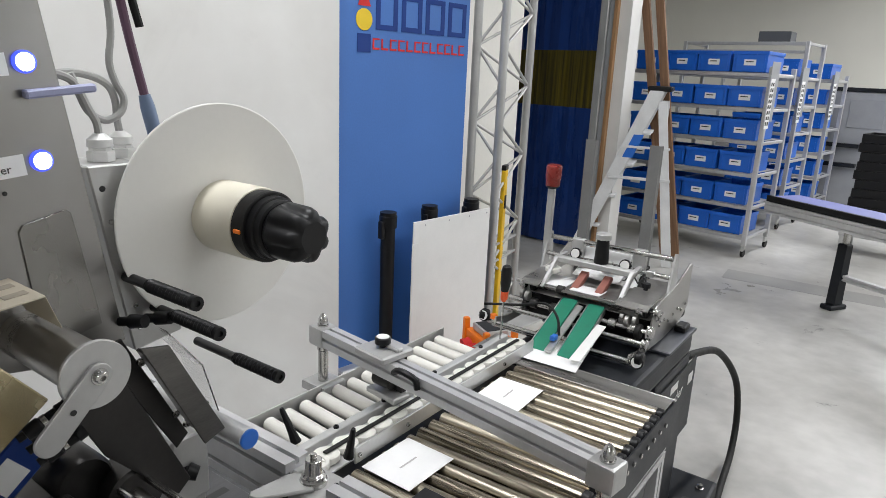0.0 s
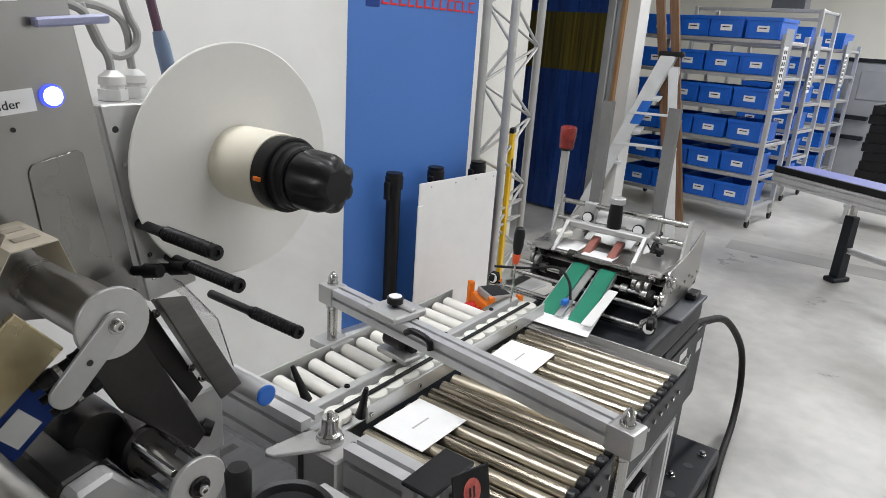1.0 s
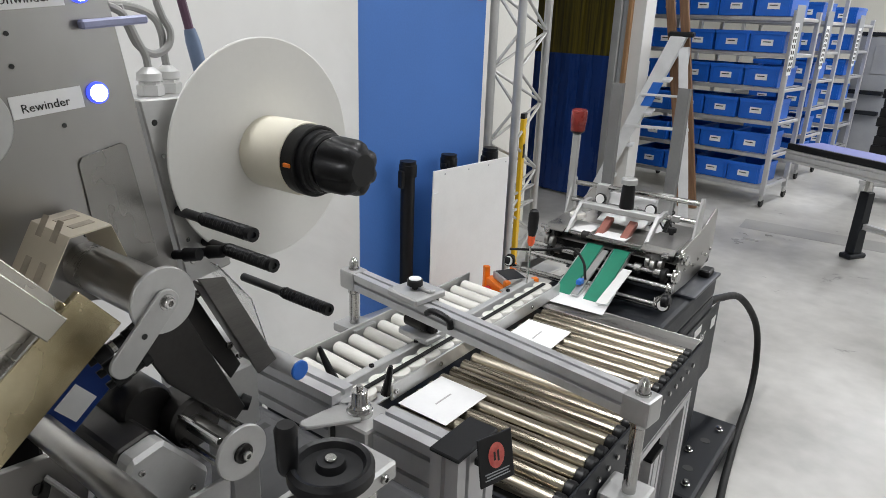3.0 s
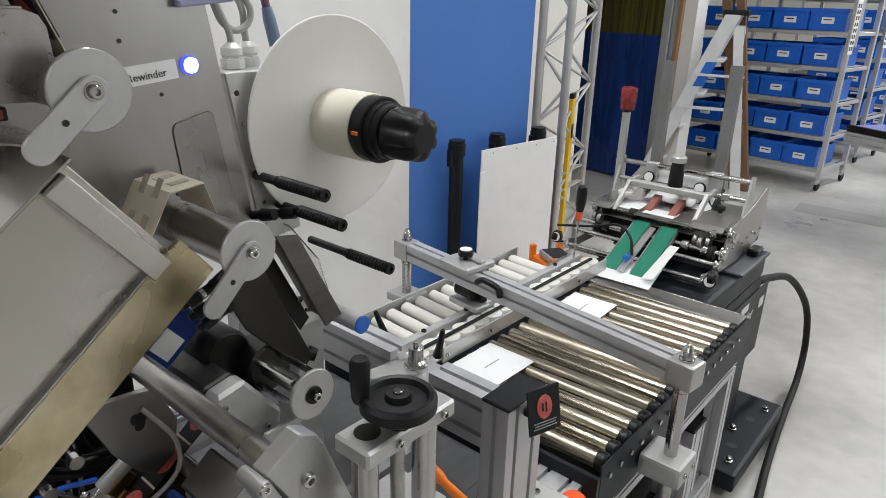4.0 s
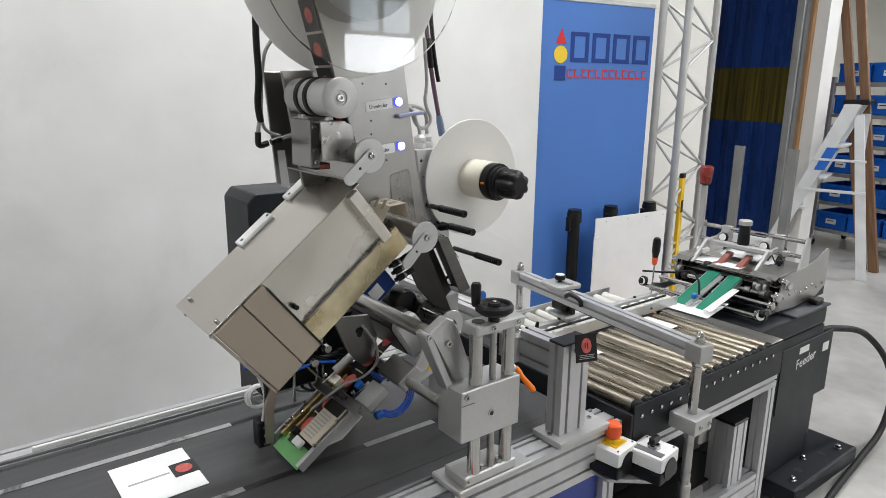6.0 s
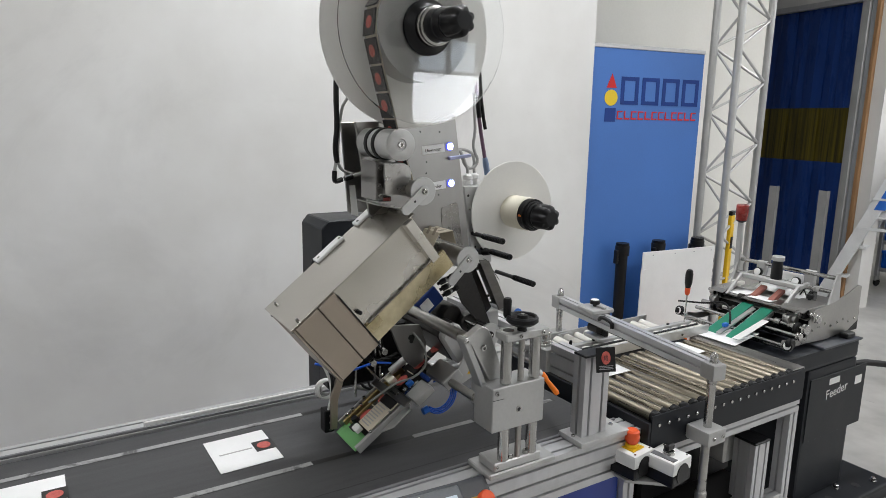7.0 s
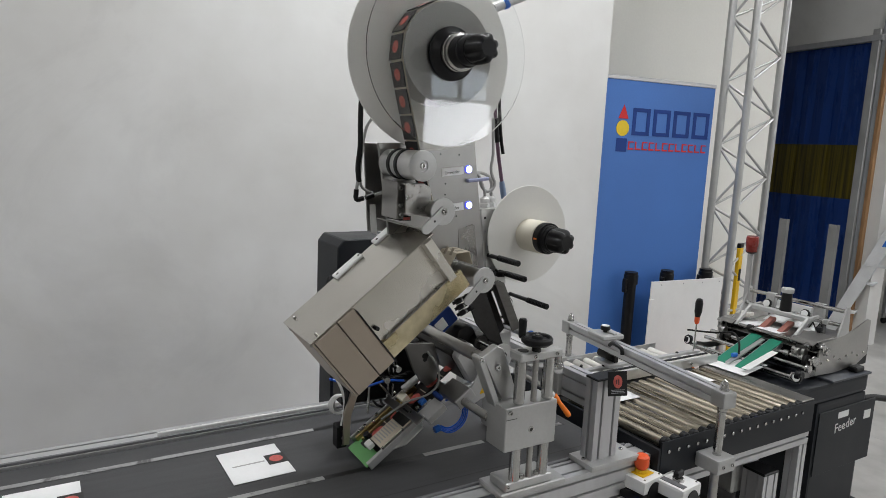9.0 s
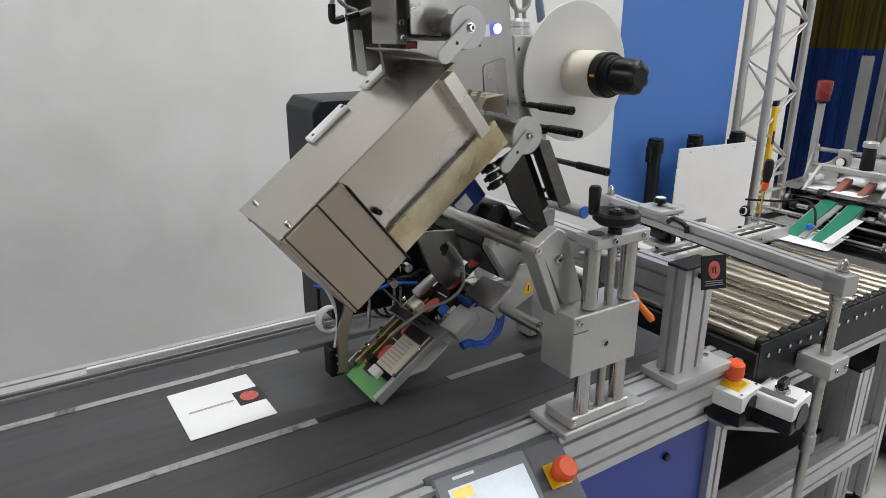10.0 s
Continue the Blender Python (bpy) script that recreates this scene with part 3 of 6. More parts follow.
for ri, (u, v) in enumerate(RACKS):
    for z in SHELF_Z:
        for k in range(4):
            if ri and k < 2:
                continue
            m = ROOM @ pose(u + 0.055 + k * 0.309 + rng.uniform(-0.006, 0.006), v + 0.02 + rng.uniform(-0.01, 0.02), z, 0, 0, rng.uniform(-1, 1))
            crate0 = copy_thing(crate0, m) if crate0 else make_crate(m)

# folding ladder, seen from its side
ladder = thing("step_ladder", "open aluminium step ladder with a blue sticker", "ladder", m=pose(-1.50, 4.45, 0, 0, 0, 15))
for dv in (0.0, 0.42):
    shift = Matrix.Translation((0, dv, 0))
    part("stile", prism(B(), [(-0.60, 0.0), (-0.50, 0.0), (0.075, 1.44), (-0.035, 1.46)], "y", 0, 0.028, 0.002, shift), LADDER, ladder)
    part("stile", prism(B(), [(0.22, 0.0), (0.30, 0.0), (0.10, 1.36), (0.03, 1.36)], "y", 0.03, 0.055, 0.002, shift), LADDER, ladder)
for z in (0.28, 0.55, 0.82, 1.09):
    uu = -0.55 + 0.60 * z / 1.45
    part("step", box(B(), uu - 0.02, uu + 0.10, 0.03, 0.418, z, z + 0.022, 0.003), LADDER, ladder)
part("top_cap", box(B(), -0.06, 0.13, -0.005, 0.45, 1.44, 1.48, 0.01), BLACK, ladder)
part("spreader", box(B(), -0.30, 0.20, -0.012, -0.004, 0.72, 0.745, 0.002), LADDER, ladder)
part("spreader", box(B(), -0.22, 0.17, -0.012, -0.004, 0.98, 1.0, 0.002), LADDER, ladder)
t = B()
prism(t, [(-0.20, 0.90), (-0.12, 0.90), (-0.045, 1.09), (-0.125, 1.09)], "y", -0.004, -0.0005)
part("sticker", t, BLUE_CAP, ladder)

for x, tilt in ((-1.395, 11.5), (-1.30, 10.8)):
    b = thing("wooden_plank", "brown wooden plank leaning upright", "plank", m=pose(x, 4.93, 0, 0, -tilt, 0), group="leaning planks")
    part("board", box(B(), -0.036, 0.036, -0.018, 0.018, 0.0, 2.7, 0.003), WOOD, b)

lift = thing("lift_table", "aluminium table with lilac rubber top and dark lifting leg", "table", m=ROOM @ pose(-0.60, 4.45, 0, 0, 0, -24))
part("top", box(B(), -0.44, 1.9, -0.30, -0.02, 0.70, 0.73, 0.004), LILAC, lift)
part("edge", box(B(), -0.46, 1.92, -0.335, -0.302, 0.69, 0.735, 0.004), BLACK, lift)
profile_bar(lift, "frame_rail", (-0.46, -0.32, 0.645), (1.92, -0.32, 0.645), 0.04, 0.085)
profile_bar(lift, "frame_rail", (-0.44, -0.02, 0.645), (1.92, -0.02, 0.645), 0.04, 0.085)
profile_bar(lift, "frame_rail", (-0.44, -0.298, 0.645), (-0.44, -0.042, 0.645), 0.04, 0.085)
for u in (0.02, 1.5):
    t = B()
    prism(t, [(-0.15, 0.0355), (-0.06, 0.0355), (-0.07, 0.48), (-0.14, 0.48)], "x", u + 0.01, u + 0.08, 0.006)
    part("leg", t, DARK_STEEL, lift)
    part("leg_rod", box(B(), u + 0.03, u + 0.06, -0.125, -0.085, 0.48, 0.645, 0.002), CHROME, lift)
    part("foot", box(B(), u - 0.0, u + 0.09, -0.19, -0.02, 0.0, 0.035, 0.008), DARK_STEEL, lift)
profile_bar(lift, "stretcher", (0.102, -0.105, 0.24), (1.508, -0.105, 0.24), 0.04, 0.04)

cab = thing("white_machine", "grey machine cabinet with a dark top and side", "machine", m=ROOM @ pose(-1.97, 9.0, 0))
part("body", box(B(), 0, 0.75, 0, 0.7, 0.05, 1.50, 0.01), GREY_PAINT, cab)
part("top", box(B(), -0.02, 0.78, -0.02, 0.72, 1.501, 1.55, 0.008), DARK_STEEL, cab, "dark top plate")
part("side", box(B(), 0.755, 0.80, 0.02, 0.68, 0.05, 1.49, 0.01), DARK_STEEL, cab)
for z in (0.55, 0.80):
    part("shelf_arm", box(B(), -0.10, 0.40, -0.10, -0.013, z, z + 0.05, 0.006), DARK_STEEL, cab)
part("panel", box(B(), 0.2, 0.6, -0.012, -0.001, 1.05, 1.4, 0.003), GREY_PAINT, cab)
part("plinth", box(B(), 0.02, 0.73, 0.02, 0.68, 0, 0.05), DARK_STEEL, cab)
for k in range(11):
    s = thing("black_tray", "black plastic stacking tray", "tray", m=ROOM @ pose(-1.03 + 0.012 * (k % 3), 6.3, 0.20 + 0.085 * k), group="stacked trays")
    t = B()
    box(t, 0, 0.62, 0, 0.42, 0.0, 0.012, 0.003)
    for a, b, c, d in ((0, 0.62, 0, 0.012), (0, 0.62, 0.408, 0.42), (0, 0.012, 0.012, 0.408), (0.608, 0.62, 0.012, 0.408)):
        box(t, a, b, c, d, 0.012, 0.082, 0.003)
    part("body", t, BLACK, s)
trolley = thing("tray_trolley", "low metal trolley under stacked trays", "trolley", m=ROOM @ pose(-1.05, 6.28, -0.08))
part("deck", box(B(), 0, 0.68, 0, 0.46, 0.245, 0.28, 0.004), ALU_MATT, trolley)
for u in (0.03, 0.65):
    for v in (0.03, 0.43):
        part("leg", box(B(), u - 0.02, u + 0.02, v - 0.02, v + 0.02, 0.08, 0.245, 0.003), ALU_MATT, trolley)

# shadow under the lift table, painted as a darker strip on the concrete
fp = thing("floor_patch", "lift table's shadow painted as a darker strip on the floor", "floor patch", base=(-0.3, 4.8, 0))
part("patch", prism(B(), [(-0.82, 4.60), (0.32, 4.66), (0.28, 4.95), (-0.84, 4.90)], "z", 0.0003, 0.0012), mat("shadowed_floor_grey", (0.235, 0.23, 0.22), 0.4, 0.0, 3, 0.25, 0.03, color2=(0.36, 0.352, 0.335)), fp)


# ---- the belt conveyor ----
BELT_Z = 0.715
conv = thing("belt_conveyor", "grey belt conveyor in an aluminium profile frame with blue panels", "conveyor", base=(-0.45, -1.6, 0))
Y0, Y1 = -3.6, -0.235
part("belt", box(B(), -0.755, -0.175, Y0, Y1, BELT_Z - 0.02, BELT_Z, 0.004), BELT, conv)
part("end_roller", rod(B(), (-0.755, Y1 + 0.004, BELT_Z - 0.03), (-0.175, Y1 + 0.004, BELT_Z - 0.03), 0.028, 20), BELT, conv)
for x, spans in ((-0.658, ((Y0, -0.985),)), (-0.372, ((Y0, -1.06), (-0.765, -0.565), (-0.45, Y1 - 0.03)))):
    for y0, y1 in spans:
        part("wear_strip", box(B(), x - 0.009, x + 0.009, y0, y1, BELT_Z + 0.0002, BELT_Z + 0.0012), BELT_STRIP, conv, "pale worn strip")
    part("seam", box(B(), x - 0.0095, x + 0.0095, -1.4, Y1 - 0.02, BELT_Z - 0.0004, BELT_Z + 0.00015), INK, conv)
part("seam", box(B(), -0.2245, -0.222, Y0, Y1 - 0.02, BELT_Z - 0.0004, BELT_Z + 0.00015), INK, conv)
profile_bar(conv, "side_rail", (-0.125, Y0, 0.68), (-0.125, -0.13, 0.68), 0.085, 0.08)
profile_bar(conv, "side_rail", (-0.800, Y0, 0.68), (-0.800, -0.19, 0.68), 0.08, 0.08)
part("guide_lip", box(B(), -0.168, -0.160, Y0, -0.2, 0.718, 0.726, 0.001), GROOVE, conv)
part("edge_guard", box(B(), -0.79, -0.782, -1.40, -0.45, 0.7205, 0.735, 0.002), WHITE_PL, conv)
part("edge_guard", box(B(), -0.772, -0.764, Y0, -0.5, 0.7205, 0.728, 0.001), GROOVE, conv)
for y0, y1 in ((Y0 + 0.05, -1.62), (-1.58, -0.215)):
    part("panel", box(B(), -0.125, -0.118, y0, y1, 0.10, 0.585, 0.003), BLUE_PANEL, conv, "blue painted side panel")
part("panel", box(B(), -0.81, -0.803, Y0 + 0.05, -0.215, 0.10, 0.635, 0.003), BLUE_PANEL, conv)
profile_bar(conv, "lower_rail", (-0.122, Y0, 0.61), (-0.122, -0.17, 0.61), 0.05, 0.05)
for x in (-0.122, -0.80):
    for y in (Y0 + 0.02, -1.6, -0.19):
        profile_bar(conv, "leg", (x, y, 0.05), (x, y, 0.585), 0.045, 0.045, up=(0, 1, 0))
        part("foot", lathe(B(), (x, y, 0), (x, y, 0.05), [(0, 0.03), (0.3, 0.03), (0.4, 0.01), (1, 0.01)], 16), BLACK, conv)
part("panel_lock", lathe(B(), (-0.1175, -0.36, 0.52), (-0.110, -0.36, 0.52), [(0, 0.010), (1, 0.009)], 14), BLACK, conv)
part("cover", box(B(), -0.76, -0.17, Y0 + 0.03, -0.25, 0.58, 0.60), DARK_STEEL, conv)

# touch panel with stop button on the front rail
HM = Matrix.Translation((-0.045, -0.880, 0.690)) @ pose(0, 0, 0, 0, 0, -4) @ pose(0, 0, 0, 0, 38, 0)
hmi = thing("touch_panel", "grey tilted touch panel with a lit screen and an emergency stop", "control panel", base=(-0.045, -0.86, 0.62))
part("housing", box(B(), -0.070, 0.13, -0.112, 0.155, -0.075, -0.002, 0.012, HM, 2), mat("dark_grey_housing", (0.10, 0.105, 0.115), 0.4), hmi, "dark grey moulded housing")
part("bezel", box(B(), -0.06, 0.125, -0.105, 0.075, -0.001, 0.006, 0.005, HM), mat("mid_grey_bezel", (0.20, 0.215, 0.235), 0.4), hmi)
scr = part("screen", box(B(), -0.035, 0.10, -0.085, 0.06, 0.0065, 0.0085, 0, HM), SCREEN, hmi, "lit screen")
part("field", box(B(), -0.032, -0.015, -0.08, -0.045, 0.0087, 0.0095, 0, HM), SCREEN_Y, scr)
part("field", box(B(), 0.04, 0.06, -0.07, -0.01, 0.0087, 0.0095, 0, HM), SCREEN_G, scr)
part("field", box(B(), 0.04, 0.06, 0.01, 0.045, 0.0087, 0.0095, 0, HM), SCREEN_R, scr)
part("maker_mark", box(B(), -0.052, -0.047, -0.07, -0.03, 0.0062, 0.007, 0, HM), WHITE_PL, hmi)
part("yellow_plate", box(B(), -0.021, 0.021, 0.095, 0.137, -0.001, 0.002, 0.001, HM), YELLOW, hmi)
t = lathe(B(), (0, 0.116, 0.002), (0, 0.116, 0.044), [(0, 0.014), (0.35, 0.014), (0.4, 0.018), (0.55, 0.021), (0.85, 0.0205), (1, 0.016)], 24)
t.transform(HM)
part("stop_button", t, ESTOP, hmi, "orange-red mushroom button")
part("bracket", box(B(), -0.082, -0.03, -0.93, -0.80, 0.62, 0.665, 0.003), ALU_MATT, hmi)

# stop and selector boxes beside the roller table
def control_box(y0, kind):
    c = thing("control_box", "white and black button box with an emergency stop" if kind else "white and black button box with a selector switch",
              "switch box", base=(-0.045, y0 + 0.045, 0.61), group="button boxes")
    part("lower_shell", box(B(), -0.088, 0.004, y0, y0 + 0.092, 0.61, 0.642, 0.007, None, 2), BLACK, c)
    part("upper_shell", box(B(), -0.088, 0.004, y0, y0 + 0.092, 0.643, 0.682, 0.008, None, 2), WHITE_PL, c)
    part("front_arch", lathe(B(), (0.0045, y0 + 0.046, 0.642), (0.0065, y0 + 0.046, 0.642), [(0, 0.03), (1, 0.029)], 20), BLACK, c)
    for dx in (-0.078, -0.006):
        for dy in (0.012, 0.08):
            screw(c, (dx, y0 + dy, 0.682), (0, 0, 1), 0.003)
    if kind:
        part("yellow_plate", box(B(), -0.068, -0.016, y0 + 0.020, y0 + 0.072, 0.6822, 0.685, 0.001), YELLOW, c)
        part("stop_button", lathe(B(), (-0.042, y0 + 0.046, 0.685), (-0.042, y0 + 0.046, 0.735), [(0, 0.014), (0.3, 0.014), (0.32, 0.019), (0.5, 0.021), (0.9, 0.02), (1, 0.015)], 24), ESTOP, c, "orange-red mushroom button")
        part("collar", lathe(B(), (-0.042, y0 + 0.046, 0.6852), (-0.042, y0 + 0.046, 0.694), [(0, 0.018), (1, 0.017)], 20), YELLOW, c)
    else:
        part("switch_collar", lathe(B(), (-0.042, y0 + 0.046, 0.682), (-0.042, y0 + 0.046, 0.692), [(0, 0.017), (0.8, 0.016), (1, 0.013)], 20), CHROME, c)
        part("switch_knob", box(B(), -0.050, -0.034, y0 + 0.028, y0 + 0.064, 0.692, 0.712, 0.004), BLACK, c)
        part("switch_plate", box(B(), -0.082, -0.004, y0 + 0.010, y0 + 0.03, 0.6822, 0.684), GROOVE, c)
    part("bracket", box(B(), -0.085, -0.02, y0 + 0.03, y0 + 0.06, 0.60, 0.6095, 0.001), ALU_MATT, c)
    return c


control_box(-0.272, True).matrix_world = pose(-0.074, -0.226, 0.61, 0, 0, 8)
control_box(-0.19, False).matrix_world = pose(-0.004, -0.152, 0.602, 0, 0, 8)
holder = thing("box_bracket", "bent steel strip that carries the button boxes", "bracket", base=(-0.05, -0.19, 0.59))
part("strip", prism(B(), [(-0.098, -0.26), (-0.052, -0.262), (0.022, -0.172), (0.018, -0.125), (-0.022, -0.128), (-0.098, -0.215)], "z", 0.590, 0.5995, 0.001), ALU_MATT, holder)

# ---- the roller table ----
TX0, TX1, TY0, TY1, RZ = -0.76, -0.055, -0.165, 0.60, 0.766
table = thing("roller_table", "roller table with worn steel rollers on an aluminium frame", "roller conveyor", base=(-0.4, 0.2, 0))
part("side_plate", box(B(), TX1 - 0.004, TX1, TY0, TY1, 0.655, 0.765, 0.001), DARK_STEEL, table, "dark grey side plate")
part("side_plate", box(B(), TX0, TX0 + 0.004, TY0, TY1, 0.655, 0.772, 0.001), ALU_MATT, table)
part("side_ledge", box(B(), TX0 - 0.045, TX0 - 0.001, TY0 - 0.1, TY1, 0.735, 0.742, 0.001), ALU_MATT, table)
part("end_plate", box(B(), TX0, TX1, TY0 - 0.012, TY0 - 0.002, 0.655, 0.745, 0.001), DARK_STEEL, table)
part("end_tray", box(B(), -0.47, TX1 - 0.006, 0.525, TY1, 0.766, 0.770, 0.001), STEEL, table, "bright steel end tray")
part("end_lip", box(B(), -0.47, TX1 - 0.006, TY1 + 0.0005, TY1 + 0.004, 0.69, 0.7695, 0.001), STEEL, table)
part("end_sheet", box(B(), -0.61, -0.472, 0.535, 0.665, 0.7705, 0.7735, 0.001), STEEL, table)
# black fill under the rollers: the shade in their gaps put into colour
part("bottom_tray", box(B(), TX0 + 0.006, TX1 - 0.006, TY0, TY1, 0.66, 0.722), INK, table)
NR, PITCH, RR = 17, 0.0415, 0.0166
rollers = []
for k in range(NR):
    y = TY0 + 0.022 + k * PITCH
    if k == 0:
        t = rod(B(), (-0.455, y - 0.010, RZ - RR + 0.004), (TX1 - 0.022, y + 0.006, RZ - RR + 0.004), RR, 16)
        first = part("roller", t, ROLLER, table)
        caps = part("roller_cap", lathe(B(), (TX1 - 0.0215, y + 0.006, RZ - RR + 0.004), (TX1 - 0.0045, y + 0.006, RZ - RR + 0.004), [(0, 0.0182), (0.8, 0.0182), (1, 0.015)], 14), BLACK, table)
        bolts = part("bolt", lathe(B(), (TX1, y + 0.006, RZ - 0.032), (TX1 + 0.006, y + 0.006, RZ - 0.032), [(0, 0.0055), (0.8, 0.0055), (1, 0.003)], 10), CHROME, table)
    else:
        for src, nm in ((first, "roller"), (caps, "roller_cap"), (bolts, "bolt")):
            ob = new(nm, src.data)
            ob.parent = table
            ob.location = (0, k * PITCH, 0)

small = None
for k in range(14):
    if small is None:
        small = part("white_roller", lathe(B(), (TX0 + 0.012, TY0 + 0.034, RZ - 0.019), (-0.568, TY0 + 0.018, RZ - 0.019), [(0, 0.012), (0.03, 0.0165), (0.97, 0.0165), (1, 0.012)], 18), OFFWHITE, table)
    else:
        ob = new("white_roller", small.data)
        ob.parent, ob.location = table, (0, k * 0.0525, 0)

# guide fence with white support wheels
fence = thing("guide_fence", "aluminium guide fence with a row of white wheels", "guide rail", base=(-0.51, 0.2, 0.785))
part("rail", box(B(), -0.565, -0.545, -0.16, 0.62, 0.776, 0.800, 0.002), ALU_MATT, fence)
part("wall_strip", box(B(), -0.468, -0.462, -0.10, 0.62, 0.772, 0.808, 0.001), ALU_MILLED, fence)
part("base_strip", box(B(), -0.544, -0.470, -0.16, 0.62, 0.776, 0.781, 0.001), ALU, fence)
wheel0 = None
for k in range(15):
    y = -0.135 + k * 0.0525
    if wheel0 is None:
        wheel0 = part("wheel", lathe(B(), (-0.507, y, 0.782), (-0.507, y, 0.796), [(0, 0.024), (0.2, 0.0268), (0.85, 0.0268), (1, 0.0255)], 28), WHITE_WHEEL, fence)
    else:
        ob = new("wheel", wheel0.data)
        ob.parent, ob.location = fence, (0, k * 0.0525, 0)
pul = part("start_pulley", lathe(B(), (-0.500, -0.172, 0.782), (-0.500, -0.172, 0.800), [(0, 0.024), (0.2, 0.029), (0.8, 0.029), (1, 0.027), (0.9, 0.021), (0.65, 0.019)], 32), WHITE_WHEEL, fence, "cream start pulley")
part("pulley_hub", lathe(B(), (-0.500, -0.172, 0.794), (-0.500, -0.172, 0.800), [(0, 0.010), (0.7, 0.010), (1, 0.007)], 16), WHITE_PL, pul)
part("drive_belt", box(B(), -0.513, -0.501, -0.14, 0.61, 0.7965, 0.801, 0.002), RUBBER, fence, "black flat drive belt")
for k, y in enumerate((-0.09, 0.06, 0.25, 0.46)):
    screw(fence, (-0.468 + 0.0065, y, 0.79), (1, 0, 0), 0.005)
    screw(fence, (-0.555, y + 0.03, 0.800), (0, 0, 1), 0.006, material=BLACK)
for p, q in (((-0.575, -0.15, 0.80), (-0.60, -0.165, 0.872)), ((-0.462, -0.12, 0.80), (-0.445, -0.125, 0.868)), ((-0.57, 0.23, 0.80), (-0.545, 0.21, 0.84))):
    part("clamp_lever", lathe(B(), p, q, [(0, 0.011), (0.3, 0.008), (0.9, 0.0055), (1, 0.004)], 10), BLACK, fence)

# frame under the table
profile_bar(table, "frame_rail", (TX1 - 0.03, TY0, 0.63), (TX1 - 0.03, TY1, 0.63), 0.045, 0.045)
profile_bar(table, "frame_rail", (TX0 + 0.03, TY0, 0.63), (TX0 + 0.03, TY1, 0.63), 0.045, 0.045)
profile_bar(table, "frame_rail", (TX0 + 0.055, TY1 - 0.03, 0.63), (TX1 - 0.055, TY1 - 0.03, 0.63), 0.045, 0.045)
for x in (TX1 - 0.03, TX0 + 0.03):
    for y in (TY1 - 0.024,):
        profile_bar(table, "leg", (x, y, 0.05), (x, y, 0.606), 0.045, 0.045, up=(0, 1, 0))
        part("foot", lathe(B(), (x, y, 0), (x, y, 0.05), [(0, 0.035), (0.25, 0.035), (0.4, 0.01), (1, 0.01)], 16), BLACK, table)
profile_bar(table, "low_rail", (TX1 - 0.03, -0.16, 0.26), (TX1 - 0.03, TY1 - 0.05, 0.26), 0.045, 0.09)
profile_bar(table, "low_rail", (TX0 + 0.03, -0.16, 0.26), (TX0 + 0.03, TY1 - 0.05, 0.26), 0.045, 0.09)
profile_bar(table, "inner_post", (-0.115, 0.43, 0.02), (-0.115, 0.43, 0.52), 0.08, 0.08, up=(0, 1, 0))
part("post_cap", box(B(), -0.157, -0.073, 0.388, 0.472, 0.5205, 0.53, 0.003), BLACK, table)
part("motor_box", box(B(), -0.235, -0.165, 0.36, 0.50, 0.42, 0.535, 0.008), ALU_MATT, table)
part("under_box", box(B(), -0.60, -0.26, 0.05, 0.54, 0.307, 0.60, 0.01), BLACK, table)
part("drip_pan", box(B(), -0.70, -0.14, -0.14, 0.52, 0.300, 0.306), DARK_PLATE, table)

# overhead bar across the table
bar = thing("overhead_bar", "aluminium profile bar on two steel posts with sensor clamp", "machine frame", base=(-0.4, 0.07, 0.6))
BA, BE = Vector((-0.784, 0.125, 0.0)), Vector((-0.008, 0.021, 0.0))
bd = (BE - BA).normalized()
profile_bar(bar, "beam", (*(BA + bd * 0.025).xy, 0.887), (*(BE - bd * 0.025).xy, 0.887), 0.042, 0.042)
for P, far in ((BA, True), (BE, False)):
    am = Matrix.Translation(P) @ Matrix.Rotation(math.atan2(bd.y, bd.x), 4, "Z")
    part("end_block", box(B(), -0.026, 0.026, -0.024, 0.024, 0.862, 0.910, 0.006, am, 2), ALU_MILLED, bar)
    part("post", rod(B(), (P.x, P.y, 0.752 if far else 0.71), (P.x, P.y, 0.861), 0.0125, 18), CHROME, bar, "polished steel post")
    part("collar", lathe(B(), (P.x, P.y, 0.846), (P.x, P.y, 0.8615), [(0, 0.0125), (0.2, 0.0150), (1, 0.0150)], 18), CHROME, bar)
    part("acorn_nut", lathe(B(), (P.x, P.y, 0.910), (P.x, P.y, 0.942), [(0, 0.014), (0.12, 0.014), (0.12, 0.0115), (0.55, 0.0115), (0.62, 0.010), (0.85, 0.007), (1, 0.002)], 12), CHROME, bar)
part("foot_block", box(B(), -0.055 + 0.003, 0.028, -0.018, 0.062, 0.668, 0.712, 0.007, None, 2), ALU_MATT, bar)
part("lower_post", lathe(B(), (-0.008, 0.021, 0.30), (-0.008, 0.021, 0.667), [(0, 0.011), (0.42, 0.011), (0.43, 0.017), (0.55, 0.017), (0.56, 0.0135), (1, 0.0125)], 18), STEEL, bar)
part("foot_block", box(B(), -0.825, -0.745, 0.09, 0.165, 0.743, 0.765, 0.005, None, 2), ALU_MATT, bar)
for y in (0.005, 0.045):
    screw(bar, (0.028, y, 0.69), (1, 0, 0), 0.0055)
km = Matrix.Translation((-0.567, 0.096, 0)) @ Matrix.Rotation(math.atan2(bd.y, bd.x), 4, "Z")
part("clamp_plate", box(B(), -0.045, 0.05, -0.045, 0.05, 0.9085, 0.926, 0.004, km), ALU_MATT, bar)
